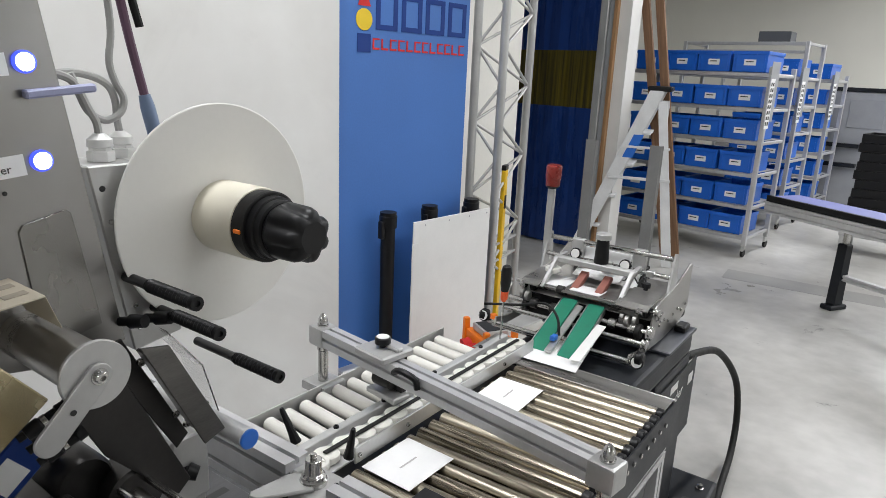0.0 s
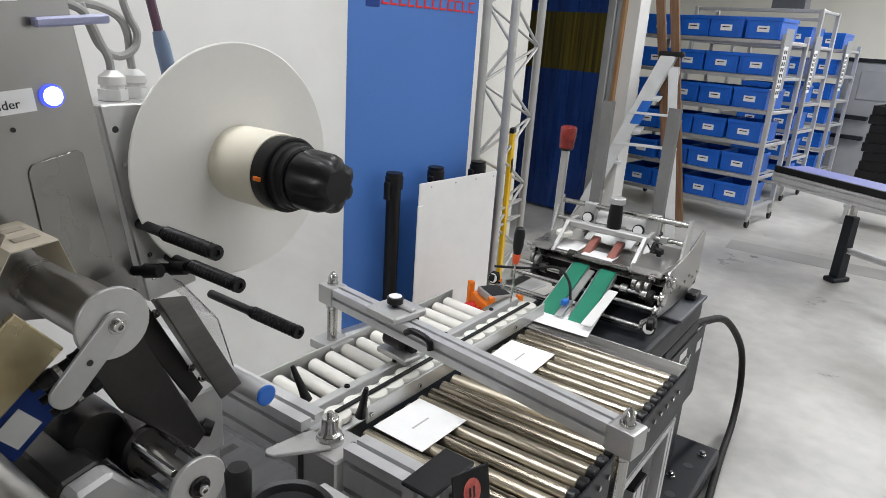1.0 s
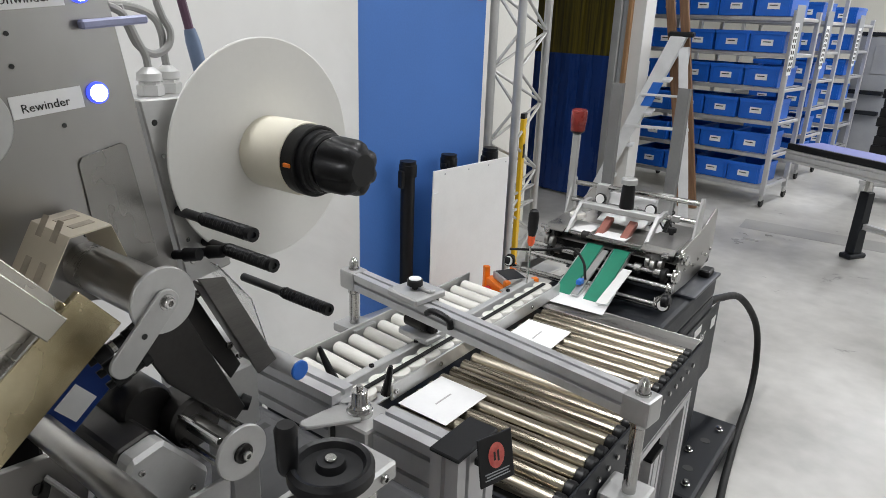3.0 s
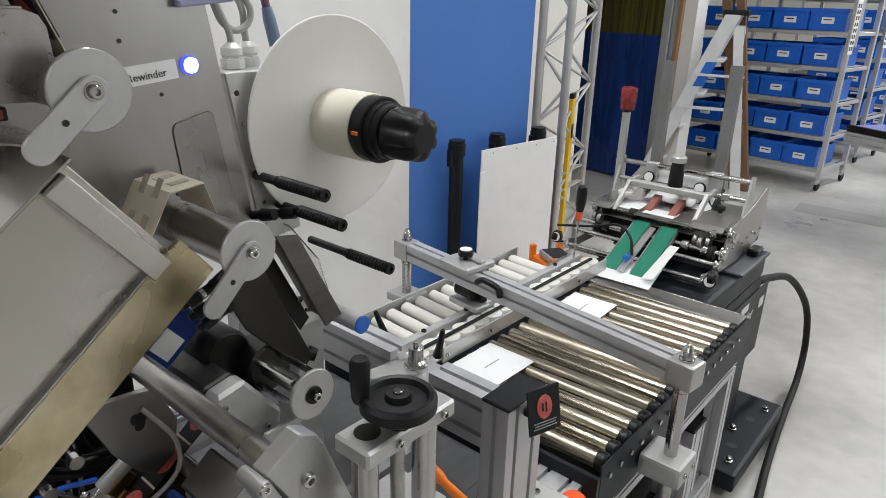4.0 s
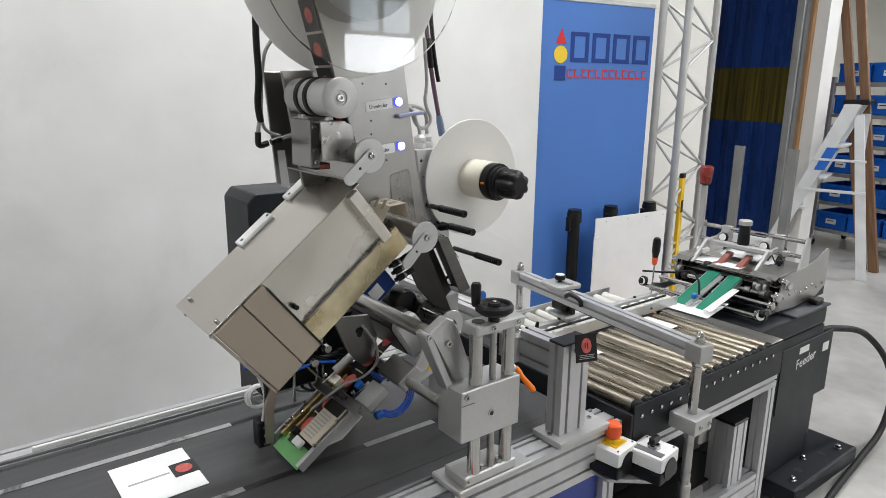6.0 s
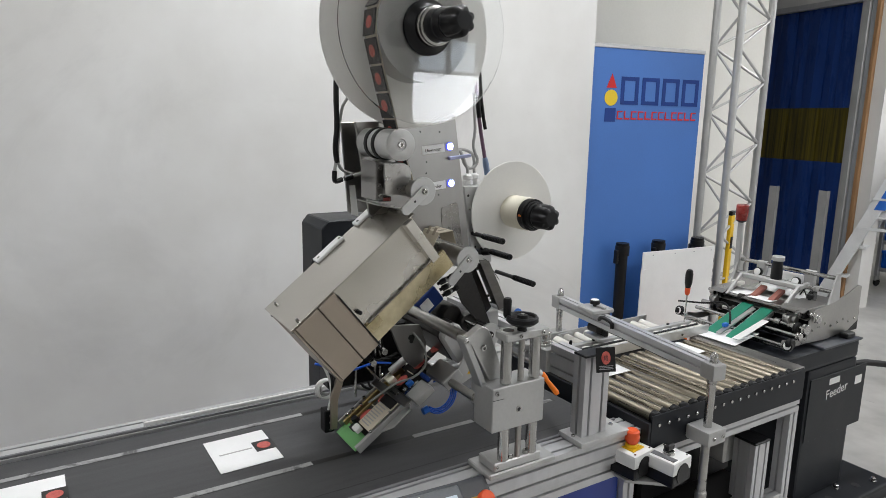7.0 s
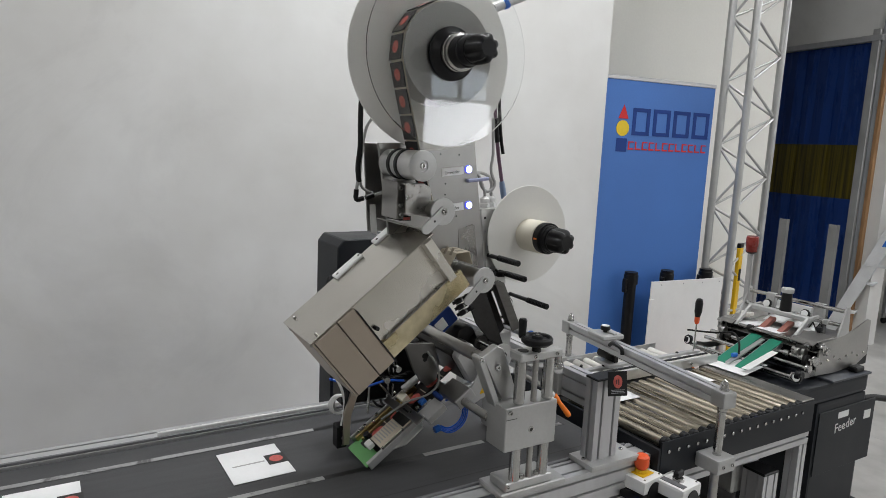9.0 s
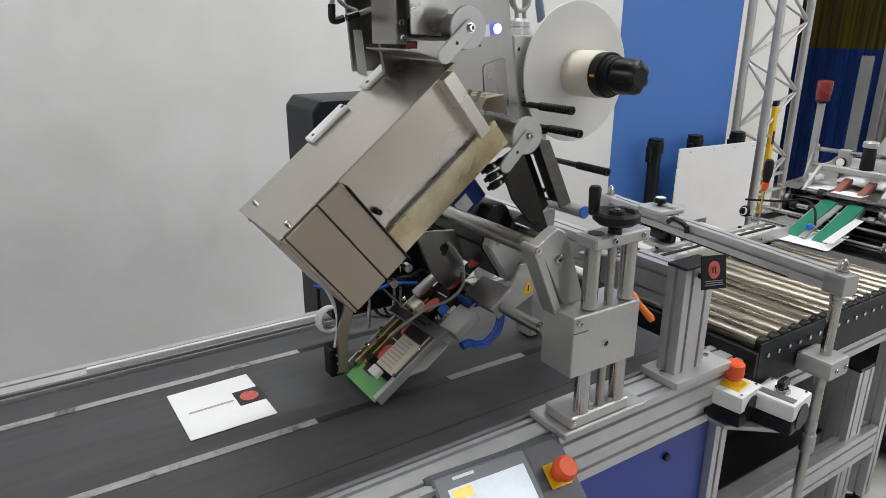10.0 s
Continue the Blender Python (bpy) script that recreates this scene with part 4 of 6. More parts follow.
part("clamp_ridge", box(B(), 0.01, 0.05, 0.0, 0.018, 0.926, 0.936, 0.003, km), ALU_MATT, bar)
part("knob", lathe(B(), (-0.567, 0.096, 0.926), (-0.567, 0.096, 0.950), [(0, 0.007), (0.35, 0.007), (0.4, 0.018), (0.9, 0.018), (1, 0.016)], 18), BLACK, bar)
part("knob_cap", lathe(B(), (-0.567, 0.096, 0.9502), (-0.567, 0.096, 0.9515), [(0, 0.0145), (1, 0.014)], 18), WHITE_PL, bar)
part("hanger", box(B(), -0.03, 0.035, 0.026, 0.045, 0.815, 0.908, 0.003, km), DARK_PLATE, bar)
part("hanger_foot", box(B(), -0.05, 0.045, -0.005, 0.045, 0.800, 0.814, 0.003, km), ALU_MATT, bar)
part("hanger_roll", rod(B(), (-0.60, 0.115, 0.84), (-0.545, 0.11, 0.84), 0.018, 14), DARK_PLATE, bar)
part("lever", sweep(B(), [(-0.50, 0.055, 0.90), (-0.475, 0.045, 0.915), (-0.44, 0.05, 0.905), (-0.432, 0.05, 0.885)], 0.007, 8), BLACK, bar)
part("underside_strip", box(B(), -0.24, 0.17, -0.008, 0.008, 0.856, 0.865, 0.002, Matrix.Translation((-0.30, 0.06, 0)) @ Matrix.Rotation(math.atan2(bd.y, bd.x), 4, "Z")), DARK_PLATE, bar)

# gantry rail over the belt, tied to the sensor post
cross = thing("gantry_rail", "aluminium gantry rail over the belt with a steel clamp", "machine frame", base=(-0.45, -0.36, 0.72))
profile_bar(cross, "rail", (-0.83, -0.352, 0.918), (-0.345, -0.352, 0.918), 0.045, 0.08)
profile_bar(cross, "rail", (-0.262, -0.352, 0.912), (-0.146, -0.352, 0.912), 0.045, 0.085)
part("block", box(B(), -0.344, -0.2625, -0.388, -0.318, 0.868, 0.936, 0.003), ALU_MILLED, cross, "milled clamp block")
part("block_slot", box(B(), -0.335, -0.325, -0.3895, -0.3882, 0.872, 0.928), INK, cross)
part("boss_base", lathe(B(), (-0.306, -0.356, 0.936), (-0.306, -0.356, 0.950), [(0, 0.020), (0.5, 0.020), (0.6, 0.018), (1, 0.0175)], 24), CHROME, cross)
part("clamp_boss", lathe(B(), (-0.306, -0.356, 0.950), (-0.306, -0.356, 0.976), [(0, 0.0165), (0.15, 0.0130), (0.4, 0.0122), (0.95, 0.0122), (1, 0.011)], 24), CHROME, cross, "polished clamp boss")
part("boss_pin", lathe(B(), (-0.306, -0.356, 0.976), (-0.306, -0.356, 0.984), [(0, 0.005), (0.8, 0.005), (1, 0.004)], 12), CHROME, cross)
part("clamp_handle", prism(B(), [(-0.326, -0.336), (-0.288, -0.372), (-0.332, -0.436), (-0.344, -0.440), (-0.352, -0.432), (-0.344, -0.372)], "z", 0.9365, 0.9425, 0.0015), ALU_MILLED, cross, "flat clamp lever")
part("handle_tab", box(B(), -0.352, -0.318, -0.362, -0.338, 0.9365, 0.9425, 0.003), ALU_MILLED, cross)
screw(cross, (-0.276, -0.340, 0.936), (0, 0, 1), 0.0035, material=BLACK)
part("post", box(B(), -0.83, -0.785, -0.374, -0.330, 0.722, 0.877, 0.002), ALU_MATT, cross)

# sensor post
sp = thing("sensor_post", "aluminium profile post with a black sensor plate on top", "sensor stand", base=(-0.12, -0.31, 0.722))
part("base_plate", box(B(), -0.168, -0.072, -0.415, -0.235, 0.7205, 0.738, 0.006, None, 2), ALU_MATT, sp)
profile_bar(sp, "post", (-0.122, -0.348, 0.738), (-0.122, -0.348, 0.965), 0.045, 0.09, up=(0, 1, 0))
part("cap", box(B(), -0.146, -0.098, -0.395, -0.301, 0.9655, 0.972, 0.002), BLACK, sp)
LM = Matrix.Translation((-0.070, -0.351, 0.964)) @ pose(0, 0, 0, 0, -12, -18)
part("plate", box(B(), -0.0015, 0.0015, -0.028, 0.028, -0.032, 0.034, 0.0008, LM), BLACK, sp, "black label plate")
t = lathe(B(), (0.0017, 0, 0.006), (0.0025, 0, 0.006), [(0, 0.013), (1, 0.013)], 20)
for v in t.verts:
    v.co.z = 0.006 + (v.co.z - 0.006) * 1.35
t.transform(LM)
part("red_mark", t, RED_PRINT, sp)
for k, w in enumerate((0.020, 0.018, 0.0205)):
    part("fine_print", box(B(), 0.0017, 0.0022, -w, w, -0.0165 - 0.004 * k, -0.0150 - 0.004 * k, 0, LM), GREY_PAINT, sp)
for a0, a1, b0, b1 in ((-0.005, -0.002, 0.0, 0.012), (0.001, 0.004, -0.002, 0.013)):
    part("mark_stroke", box(B(), 0.0026, 0.003, a0, a1, b0, b1, 0, LM), INK, sp)
part("arm", box(B(), -0.0985, -0.073, -0.358, -0.343, 0.945, 0.955, 0.001), BLACK, sp)
for y in (-0.404, -0.262):
    screw(sp, (-0.12, y, 0.738), (0, 0, 1), 0.006)

# ---- height-adjusting column ----
col = thing("adjusting_column", "aluminium clamp column with steel rods and a black handwheel", "adjuster", base=(-0.11, -0.64, 0.722))
part("base_plate", box(B(), -0.165, -0.066, -0.722, -0.512, 0.7205, 0.736, 0.003), ALU_MATT, col)
part("base_block", box(B(), -0.140, -0.070, -0.706, -0.560, 0.7365, 0.760, 0.003), ALU_MILLED, col)
part("slide_block", box(B(), -0.140, -0.062, -0.724, -0.566, 0.848, 0.960, 0.002), ALU_MILLED, col, "milled slide block")
part("block_joint", box(B(), -0.0622, -0.0616, -0.7235, -0.690, 0.930, 0.9315), INK, col)
part("top_plate", box(B(), -0.104, -0.055, -0.694, -0.565, 1.072, 1.093, 0.003), ALU_MILLED, col)
for x, y in ((-0.081, -0.674), (-0.081, -0.586)):
    for z0, z1 in ((0.760, 0.848), (0.960, 1.072)):
        part("guide_rod", rod(B(), (x, y, z0), (x, y, z1), 0.0140, 20), CHROME, col, "polished guide rod")
for z0, z1 in ((0.760, 0.848), (0.960, 1.072)):
    t = B()
    n = int((z1 - z0) / 0.004)
    lathe(t, (-0.079, -0.630, z0), (-0.079, -0.630, z1), [(i / n, 0.0080 - 0.0006 * (i % 2)) for i in range(n + 1)], 12)
    part("lead_screw", t, STEEL, col)
sock = part("socket", lathe(B(), (-0.062, -0.645, 0.895), (-0.0605, -0.645, 0.895), [(0, 0.0085), (1, 0.0085), (1, 0.005), (0.2, 0.004)], 18), CHROME, col)
part("socket_bore", lathe(B(), (-0.0616, -0.645, 0.895), (-0.0603, -0.645, 0.895), [(0, 0.0048), (1, 0.0048)], 6, False), INK, sock)
part("top_bore", lathe(B(), (-0.081, -0.670, 1.0932), (-0.081, -0.670, 1.094), [(0, 0.0135), (1, 0.0135)], 24), DARK_PLATE, col)
for y in (-0.652, -0.585):
    screw(col, (-0.055, y, 1.083), (1, 0, 0), 0.005)
screw(col, (-0.062, -0.712, 0.948), (1, 0, 0), 0.006)
screw(col, (-0.070, -0.698, 0.750), (1, 0, 0), 0.004)
for y in (-0.652, -0.604):
    part("hex_nut", lathe(B(), (-0.079, y, 0.760), (-0.079, y, 0.770), [(0, 0.008), (0.9, 0.008), (1, 0.006)], 6, False), CHROME, col)
part("wheel_hub", lathe(B(), (-0.068, -0.640, 1.093), (-0.066, -0.642, 1.104), [(0, 0.012), (1, 0.011)], 18), BLACK, col)
wheel = part("handwheel", lathe(B(), (-0.066, -0.642, 1.104), (-0.066, -0.642, 1.132), [(0, 0.012), (0.15, 0.012), (0.2, 0.030), (0.45, 0.0385), (0.8, 0.0385), (0.95, 0.035), (0.9, 0.031), (0.7, 0.028), (0.75, 0.014), (1, 0.012)], 32), BLACK, col, "black handwheel")
part("crank", lathe(B(), (-0.092, -0.668, 1.122), (-0.092, -0.668, 1.170), [(0, 0.007), (0.1, 0.009), (0.9, 0.0105), (1, 0.008)], 14), BLACK, wheel)
part("hub_nut", lathe(B(), (-0.066, -0.642, 1.1325), (-0.066, -0.642, 1.135), [(0, 0.006), (1, 0.005)], 8), CHROME, wheel)
part("release_lever", lathe(B(), (-0.117, -0.530, 0.945), (-0.078, -0.506, 0.897), [(0, 0.008), (0.2, 0.008), (0.35, 0.0055), (0.9, 0.0075), (1, 0.005)], 12), ORANGE, col, "orange release lever")
part("lever_boss", rod(B(), (-0.122, -0.5655, 0.945), (-0.119, -0.530, 0.945), 0.010, 14), ALU_MATT, col)

# tilting arm that carries the labeller
arm = thing("carrier_arm", "teardrop aluminium arm on polished cross shafts", "machine frame", base=(-0.13, -0.72, 0.9))
SH = (-0.735, 1.058)
def capsule(c0, c1, r, n=10):
    a = math.atan2(c1[1] - c0[1], c1[0] - c0[0])
    out = []
    for c, s in ((c1, -math.pi / 2), (c0, math.pi / 2)):
        for i in range(n + 1):
            w = a + s + math.pi * i / n
            out.append((c[0] + r * math.cos(w), c[1] + r * math.sin(w)))
    return out
part("plate", prism(B(), [(-0.764, 1.077), (-0.722, 1.101), (-0.704, 1.092), (-0.694, 1.074), (-0.656, 0.975), (-0.645, 0.885), (-0.688, 0.885), (-0.690, 0.945)], "x", -0.140, -0.116, 0.002), ALU_MILLED, arm, "milled arm plate")
part("edge_bar", prism(B(), capsule((-0.772, 1.074), (-0.694, 0.900), 0.0075), "x", -0.142, -0.106, 0.0015), ALU_MILLED, arm)
part("edge_slot", prism(B(), capsule((-0.757, 1.056), (-0.690, 0.910), 0.0022, 6), "x", -0.1158, -0.1135), DARK_PLATE, arm)
part("pin", lathe(B(), (-0.106, -0.772, 1.074), (-0.103, -0.772, 1.074), [(0, 0.0065), (1, 0.006), (1, 0.003), (0.3, 0.003)], 14), CHROME, arm)
screw(arm, (-0.116, -0.718, 1.047), (1, 0, 0), 0.008)
part("shaft", rod(B(), (-0.52, SH[0], SH[1]), (-0.1385, SH[0], SH[1]), 0.0155, 24), SHAFT, arm, "polished steel shaft")
part("shaft", rod(B(), (-0.52, -0.70, 0.895), (-0.1385, -0.70, 0.895), 0.0115, 20), SHAFT, arm)
part("shaft_plate", prism(B(), [(-0.690, 0.872), (-0.655, 0.872), (-0.590, 0.900), (-0.585, 0.965), (-0.640, 0.965)], "x", -0.308, -0.302, 0.001), ALU_MATT, arm)
t = B()
prism(t, [(-0.636, 0.899), (-0.606, 0.902), (-0.620, 0.929)], "x", -0.3018, -0.3005)
part("warning_mark", t, YELLOW, arm, "yellow warning triangle")
part("warning_sign", box(B(), -0.3004, -0.3000, -0.6215, -0.6185, 0.906, 0.918), INK, arm)


# ---- the labelling head ----
lab = thing("labelling_machine", "stainless label dispenser with reels, rollers and a tilted hood", "label machine", base=(-0.45, -0.8, 0.722))
PX = -0.43
part("back_plate", prism(B(), [(-0.906, 1.573), (-0.78, 1.578), (-0.612, 1.600), (-0.548, 1.185), (-0.600, 1.172), (-0.700, 1.190), (-0.79, 1.30), (-0.868, 1.335)], "x", PX - 0.010, PX, 0.001), STEEL_PLATE, lab, "brushed stainless back plate")
part("rear_plate", prism(B(), [(-0.918, 1.572), (-0.80, 1.572), (-0.77, 1.335), (-0.899, 1.335)], "x", PX - 0.072, PX - 0.066, 0.001), STEEL_PLATE, lab)
for y, z in ((-0.86, 1.55), (-0.84, 1.36)):
    part("spacer", rod(B(), (PX - 0.066, y, z), (PX - 0.0105, y, z), 0.007, 10), CHROME, lab)
part("access_plate", prism(B(), [(-0.652, 1.338), (-0.648, 1.345), (-0.604, 1.356), (-0.598, 1.352), (-0.575, 1.215), (-0.640, 1.20)], "x", PX + 0.0005, PX + 0.0025, 0.0005), STEEL_PLATE, lab)
for y, z in ((-0.70, 1.47), (-0.70, 1.44), (-0.66, 1.38), (-0.645, 1.335), (-0.655, 1.26), (-0.72, 1.55), (-0.66, 1.55), (-0.64, 1.22)):
    part("hole", lathe(B(), (PX + 0.0002, y, z), (PX + 0.001, y, z), [(0, 0.0025), (1, 0.0025)], 8), INK, lab)

# rounded side box with cable glands
part("side_box", prism(B(), [(-0.572, 1.399), (-0.505, 1.399), (-0.466, 1.172), (-0.533, 1.162)], "x", PX - 0.085, PX - 0.008, 0.002), ALU_MILLED, lab)
for k, (y, z) in enumerate(((-0.556, 1.372), (-0.549, 1.332), (-0.540, 1.288), (-0.537, 1.273), (-0.528, 1.222), (-0.524, 1.192))):
    part("screw_hole", lathe(B(), (PX - 0.0082, y, z), (PX - 0.0070, y, z), [(0, 0.004 if k in (0, 5) else 0.003), (1, 0.003)], 10), INK if k in (0, 2) else CHROME, lab)
for k, (y, x) in enumerate(((-0.538, PX - 0.040), (-0.503, PX - 0.058))):
    g = part("cable_gland", lathe(B(), (x, y, 1.3995), (x, y, 1.415), [(0, 0.0155), (0.75, 0.0155), (0.8, 0.0125), (1, 0.0125)], 6, False), WHITE_PL, lab)
    part("gland_cap", lathe(B(), (x, y, 1.415), (x, y, 1.432), [(0, 0.0115), (0.1, 0.0145), (0.6, 0.014), (0.85, 0.009), (1, 0.006)], 16), WHITE_PL, g)
    low = [(x, y, 1.428), (x, y - 0.002, 1.445)]
    if k == 0:
        pts = low + [(x, y - 0.010, 1.462), (x, y - 0.018, 1.480), (x, y - 0.030, 1.495), (x - 0.006, y - 0.060, 1.502), (x - 0.012, y - 0.095, 1.498)]
    else:
        pts = low + [(x, y - 0.003, 1.470), (x, y - 0.012, 1.488), (x, y - 0.034, 1.498), (x, y - 0.058, 1.500), (x - 0.006, y - 0.095, 1.494)]
    part("cable", sweep(B(), pts, 0.0046), CABLE_G, g)
part("cable_loop", sweep(B(), [(PX - 0.05, -0.56, 1.50), (PX - 0.05, -0.552, 1.478), (PX - 0.048, -0.543, 1.456), (PX - 0.048, -0.524, 1.446), (PX - 0.048, -0.505, 1.455), (PX - 0.05, -0.499, 1.472), (PX - 0.055, -0.505, 1.490), (PX - 0.06, -0.508, 1.515), (PX - 0.065, -0.500, 1.56), (PX - 0.07, -0.505, 1.66)], 0.0045), CABLE_G, lab, "loop of grey cable")
part("indicator_bar", box(B(), PX + 0.002, PX + 0.014, -0.632, -0.560, 1.478, 1.487, 0.002, Matrix.Translation((0, -0.6, 1.46)) @ pose(0, 0, 0, 6) @ Matrix.Translation((0, 0.6, -1.46))), mat("lilac_plastic", (0.34, 0.36, 0.55), 0.4), lab)

# labelled lamps
for text, y, z in (("Unwinder", -0.628, 1.511), ("Rewinder", -0.622, 1.411)):
    lm = Matrix.Translation((PX, y, z)) @ pose(0, 0, 0, 6.5)
    part("lamp_ring", lathe(B(), lm @ Vector((0.0003, 0, 0)), lm @ Vector((0.005, 0, 0)), [(0, 0.0115), (0.7, 0.0115), (1, 0.0095)], 20), LED_RING, lab)
    part("lamp_lens", lathe(B(), lm @ Vector((0.005, 0, 0)), lm @ Vector((0.0075, 0, 0)), [(0, 0.0092), (0.6, 0.0085), (1, 0.004)], 20), LED_MAT, lab)
    card = part("name_plate", box(B(), 0.0003, 0.0012, -0.086, -0.016, -0.012, 0.010, 0, lm), PAPER, lab)
    lettering("plate_text", text, 0.0122, lm @ Matrix(((0, 0, 1, 0.0014), (1, 0, 0, -0.0775), (0, 1, 0, -0.007), (0, 0, 0, 1))), INK, card)

# rewinding reel
RC = (-0.407, 1.322)
RX = PX + 0.006
reel = part("rewind_disc", lathe(B(), (RX - 0.002, *RC), (RX + 0.002, *RC), [(0, 0.1450), (0.3, 0.1465), (0.8, 0.1465), (1, 0.1450)], 96), DISC, lab, "pale grey rewinding disc")
part("core", lathe(B(), (RX + 0.002, *RC), (RX + 0.078, *RC), [(0, 0.0470), (0.02, 0.0475), (0.97, 0.0475), (1, 0.046)], 48), CREAM, reel, "cream plastic core")
t = B()
lathe(t, (RX + 0.078, *RC), (RX + 0.122, *RC), [(0, 0.0445), (0.1, 0.0450), (0.42, 0.0435), (0.44, 0.0405), (0.75, 0.0400), (0.77, 0.0375), (0.97, 0.0370), (1, 0.034)], 40)
part("hub", t, BLACK, reel)
part("hub_ring", lathe(B(), (RX + 0.0905, *RC), (RX + 0.1005, *RC), [(0, 0.0436), (0.1, 0.0452), (0.9, 0.0452), (1, 0.0436)], 40), RUBBER, reel)
def knob(parent, x0, c, r=0.036, ln=0.055):
    """A seven-lobed star knob."""
    t = B()
    n, rings = 84, []
    for s, k, dent in ((0, 0.90, 0.0), (0.12, 1.0, 0.03), (0.30, 1.0, 0.16), (0.72, 0.98, 0.20), (0.88, 0.90, 0.20), (0.97, 0.74, 0.16), (1.0, 0.55, 0.05)):
        ring = []
        for i in range(n):
            a = 2 * math.pi * i / n
            rr = r * k * (1 - dent * (0.5 + 0.5 * math.cos(7 * a)) ** 1.6)
            ring.append(t.verts.new((x0 + s * ln, c[0] + rr * math.cos(a), c[1] + rr * math.sin(a))))
        rings.append(ring)
    for a, b in zip(rings, rings[1:]):
        for i in range(n):
            t.faces.new((a[i], a[(i + 1) % n], b[(i + 1) % n], b[i])).smooth = True
    t.faces.new(rings[0][::-1])
    t.faces.new(rings[-1])
    return part("star_knob", t, BLACK, parent, "black star knob")
knob(reel, RX + 0.122, RC)
part("jaw_mark", box(B(), RX + 0.086, RX + 0.098, RC[0] - 0.0475, RC[0] - 0.042, RC[1] - 0.002, RC[1] + 0.003, 0.0008), ORANGE, reel)

# unwinding reel with label roll
UC = (-0.760, 1.800)
un = part("unwind_disc", lathe(B(), (PX + 0.004, *UC), (PX + 0.008, *UC), [(0, 0.238), (0.3, 0.24), (0.8, 0.24), (1, 0.238)], 112), DISC, lab, "pale grey unwinding disc")
t = B()
n = 96
for r0, r1, x0, x1 in ((0.055, 0.127, PX + 0.012, PX + 0.088),):
    ri = []
    for x, r in ((x0, r0), (x0, r1), (x1, r1), (x1, r0)):
        ri.append([t.verts.new((x, UC[0] + r * math.cos(2 * math.pi * i / n), UC[1] + r * math.sin(2 * math.pi * i / n))) for i in range(n)])
    for a, b in zip(ri, ri[1:] + ri[:1]):
        for i in range(n):
            t.faces.new((a[i], a[(i + 1) % n], b[(i + 1) % n], b[i])).smooth = True
part("label_roll", t, ROLL_SIDE, un, "wound roll of labels")
part("front_disc", lathe(B(), (PX + 0.094, *UC), (PX + 0.098, *UC), [(0, 0.229), (0.2, 0.231), (0.8, 0.231), (1, 0.229)], 112), ACRYLIC, un, "clear acrylic disc")
part("hub_flange", lathe(B(), (PX + 0.0985, *UC), (PX + 0.125, *UC), [(0, 0.066), (0.3, 0.066), (0.5, 0.058), (1, 0.048)], 40), BLACK, un)
t = B()
lathe(t, (PX + 0.125, *UC), (PX + 0.150, *UC), [(0, 0.043), (0.1, 0.046), (0.35, 0.046), (0.4, 0.043), (0.6, 0.043), (0.65, 0.046), (0.95, 0.046), (1, 0.04)], 40)
part("ring", t, CHROME, un)
part("hub", lathe(B(), (PX + 0.150, *UC), (PX + 0.207, *UC), [(0, 0.039), (0.5, 0.039), (0.55, 0.036), (1, 0.034)], 32), BLACK, un)
knob(un, PX + 0.207, UC, 0.036, 0.058)
part("arm", rod(B(), (PX - 0.02, -0.56, 1.955), (PX + 0.005, -0.38, 2.04), 0.013, 16), ALU, lab)
part("arm_cap", rod(B(), (PX + 0.0052, -0.379, 2.0405), (PX + 0.0078, -0.360, 2.0495), 0.0135, 16), BLACK, lab)
part("arm_ring", rod(B(), (PX - 0.0155, -0.53, 1.969), (PX - 0.0135, -0.515, 1.976), 0.0155, 16), BLUE_CAP, lab)
part("post", box(B(), PX - 0.055, PX - 0.012, -0.82, -0.70, 1.586, 1.86, 0.003), ALU_MATT, lab)

# label web from the roll to the drive roller, with labels on it
RR_U = 0.129
WEB = [(UC[0] + RR_U * math.cos(a), UC[1] + RR_U * math.sin(a)) for a in (math.radians(100 + 8 * k) for k in range(12))] + [(-0.868, 1.70), (-0.846, 1.62), (-0.828, 1.556)]
t = B()
prism(t, WEB + [(y + 0.0012, z) for y, z in WEB[::-1]], "x", PX + 0.018, PX + 0.082)
web = part("label_web", t, LABEL_BACK, lab)
def on_line(pts, s):
    d = [math.dist(a, b) for a, b in zip(pts, pts[1:])]
    for (a, b), ln in zip(zip(pts, pts[1:]), d):
        if s <= ln or (a, b) == (pts[-2], pts[-1]):
            k = s / ln
            return (a[0] + (b[0] - a[0]) * k, a[1] + (b[1] - a[1]) * k), math.atan2(b[1] - a[1], b[0] - a[0])
        s -= ln
for k in range(7):
    (y, z), a = on_line(WEB, 0.010 + 0.066 * k)
    (y2, z2), _ = on_line(WEB, 0.010 + 0.066 * k + 0.052)
    a = math.atan2(z2 - z, y2 - y)
    lm = Matrix.Translation((PX + 0.05, y, z)) @ Matrix.Rotation(a, 4, "X")
    lb = part("label", box(B(), -0.031, 0.031, 0, 0.061, -0.0062, -0.0028, 0.0005, lm), INK, web)
    tt = lathe(B(), (0, 0.030, -0.0063), (0, 0.030, -0.0070), [(0, 0.0150), (1, 0.0150)], 18)
    tt.transform(lm)
    part("label_mark", tt, RED_PRINT, lb)

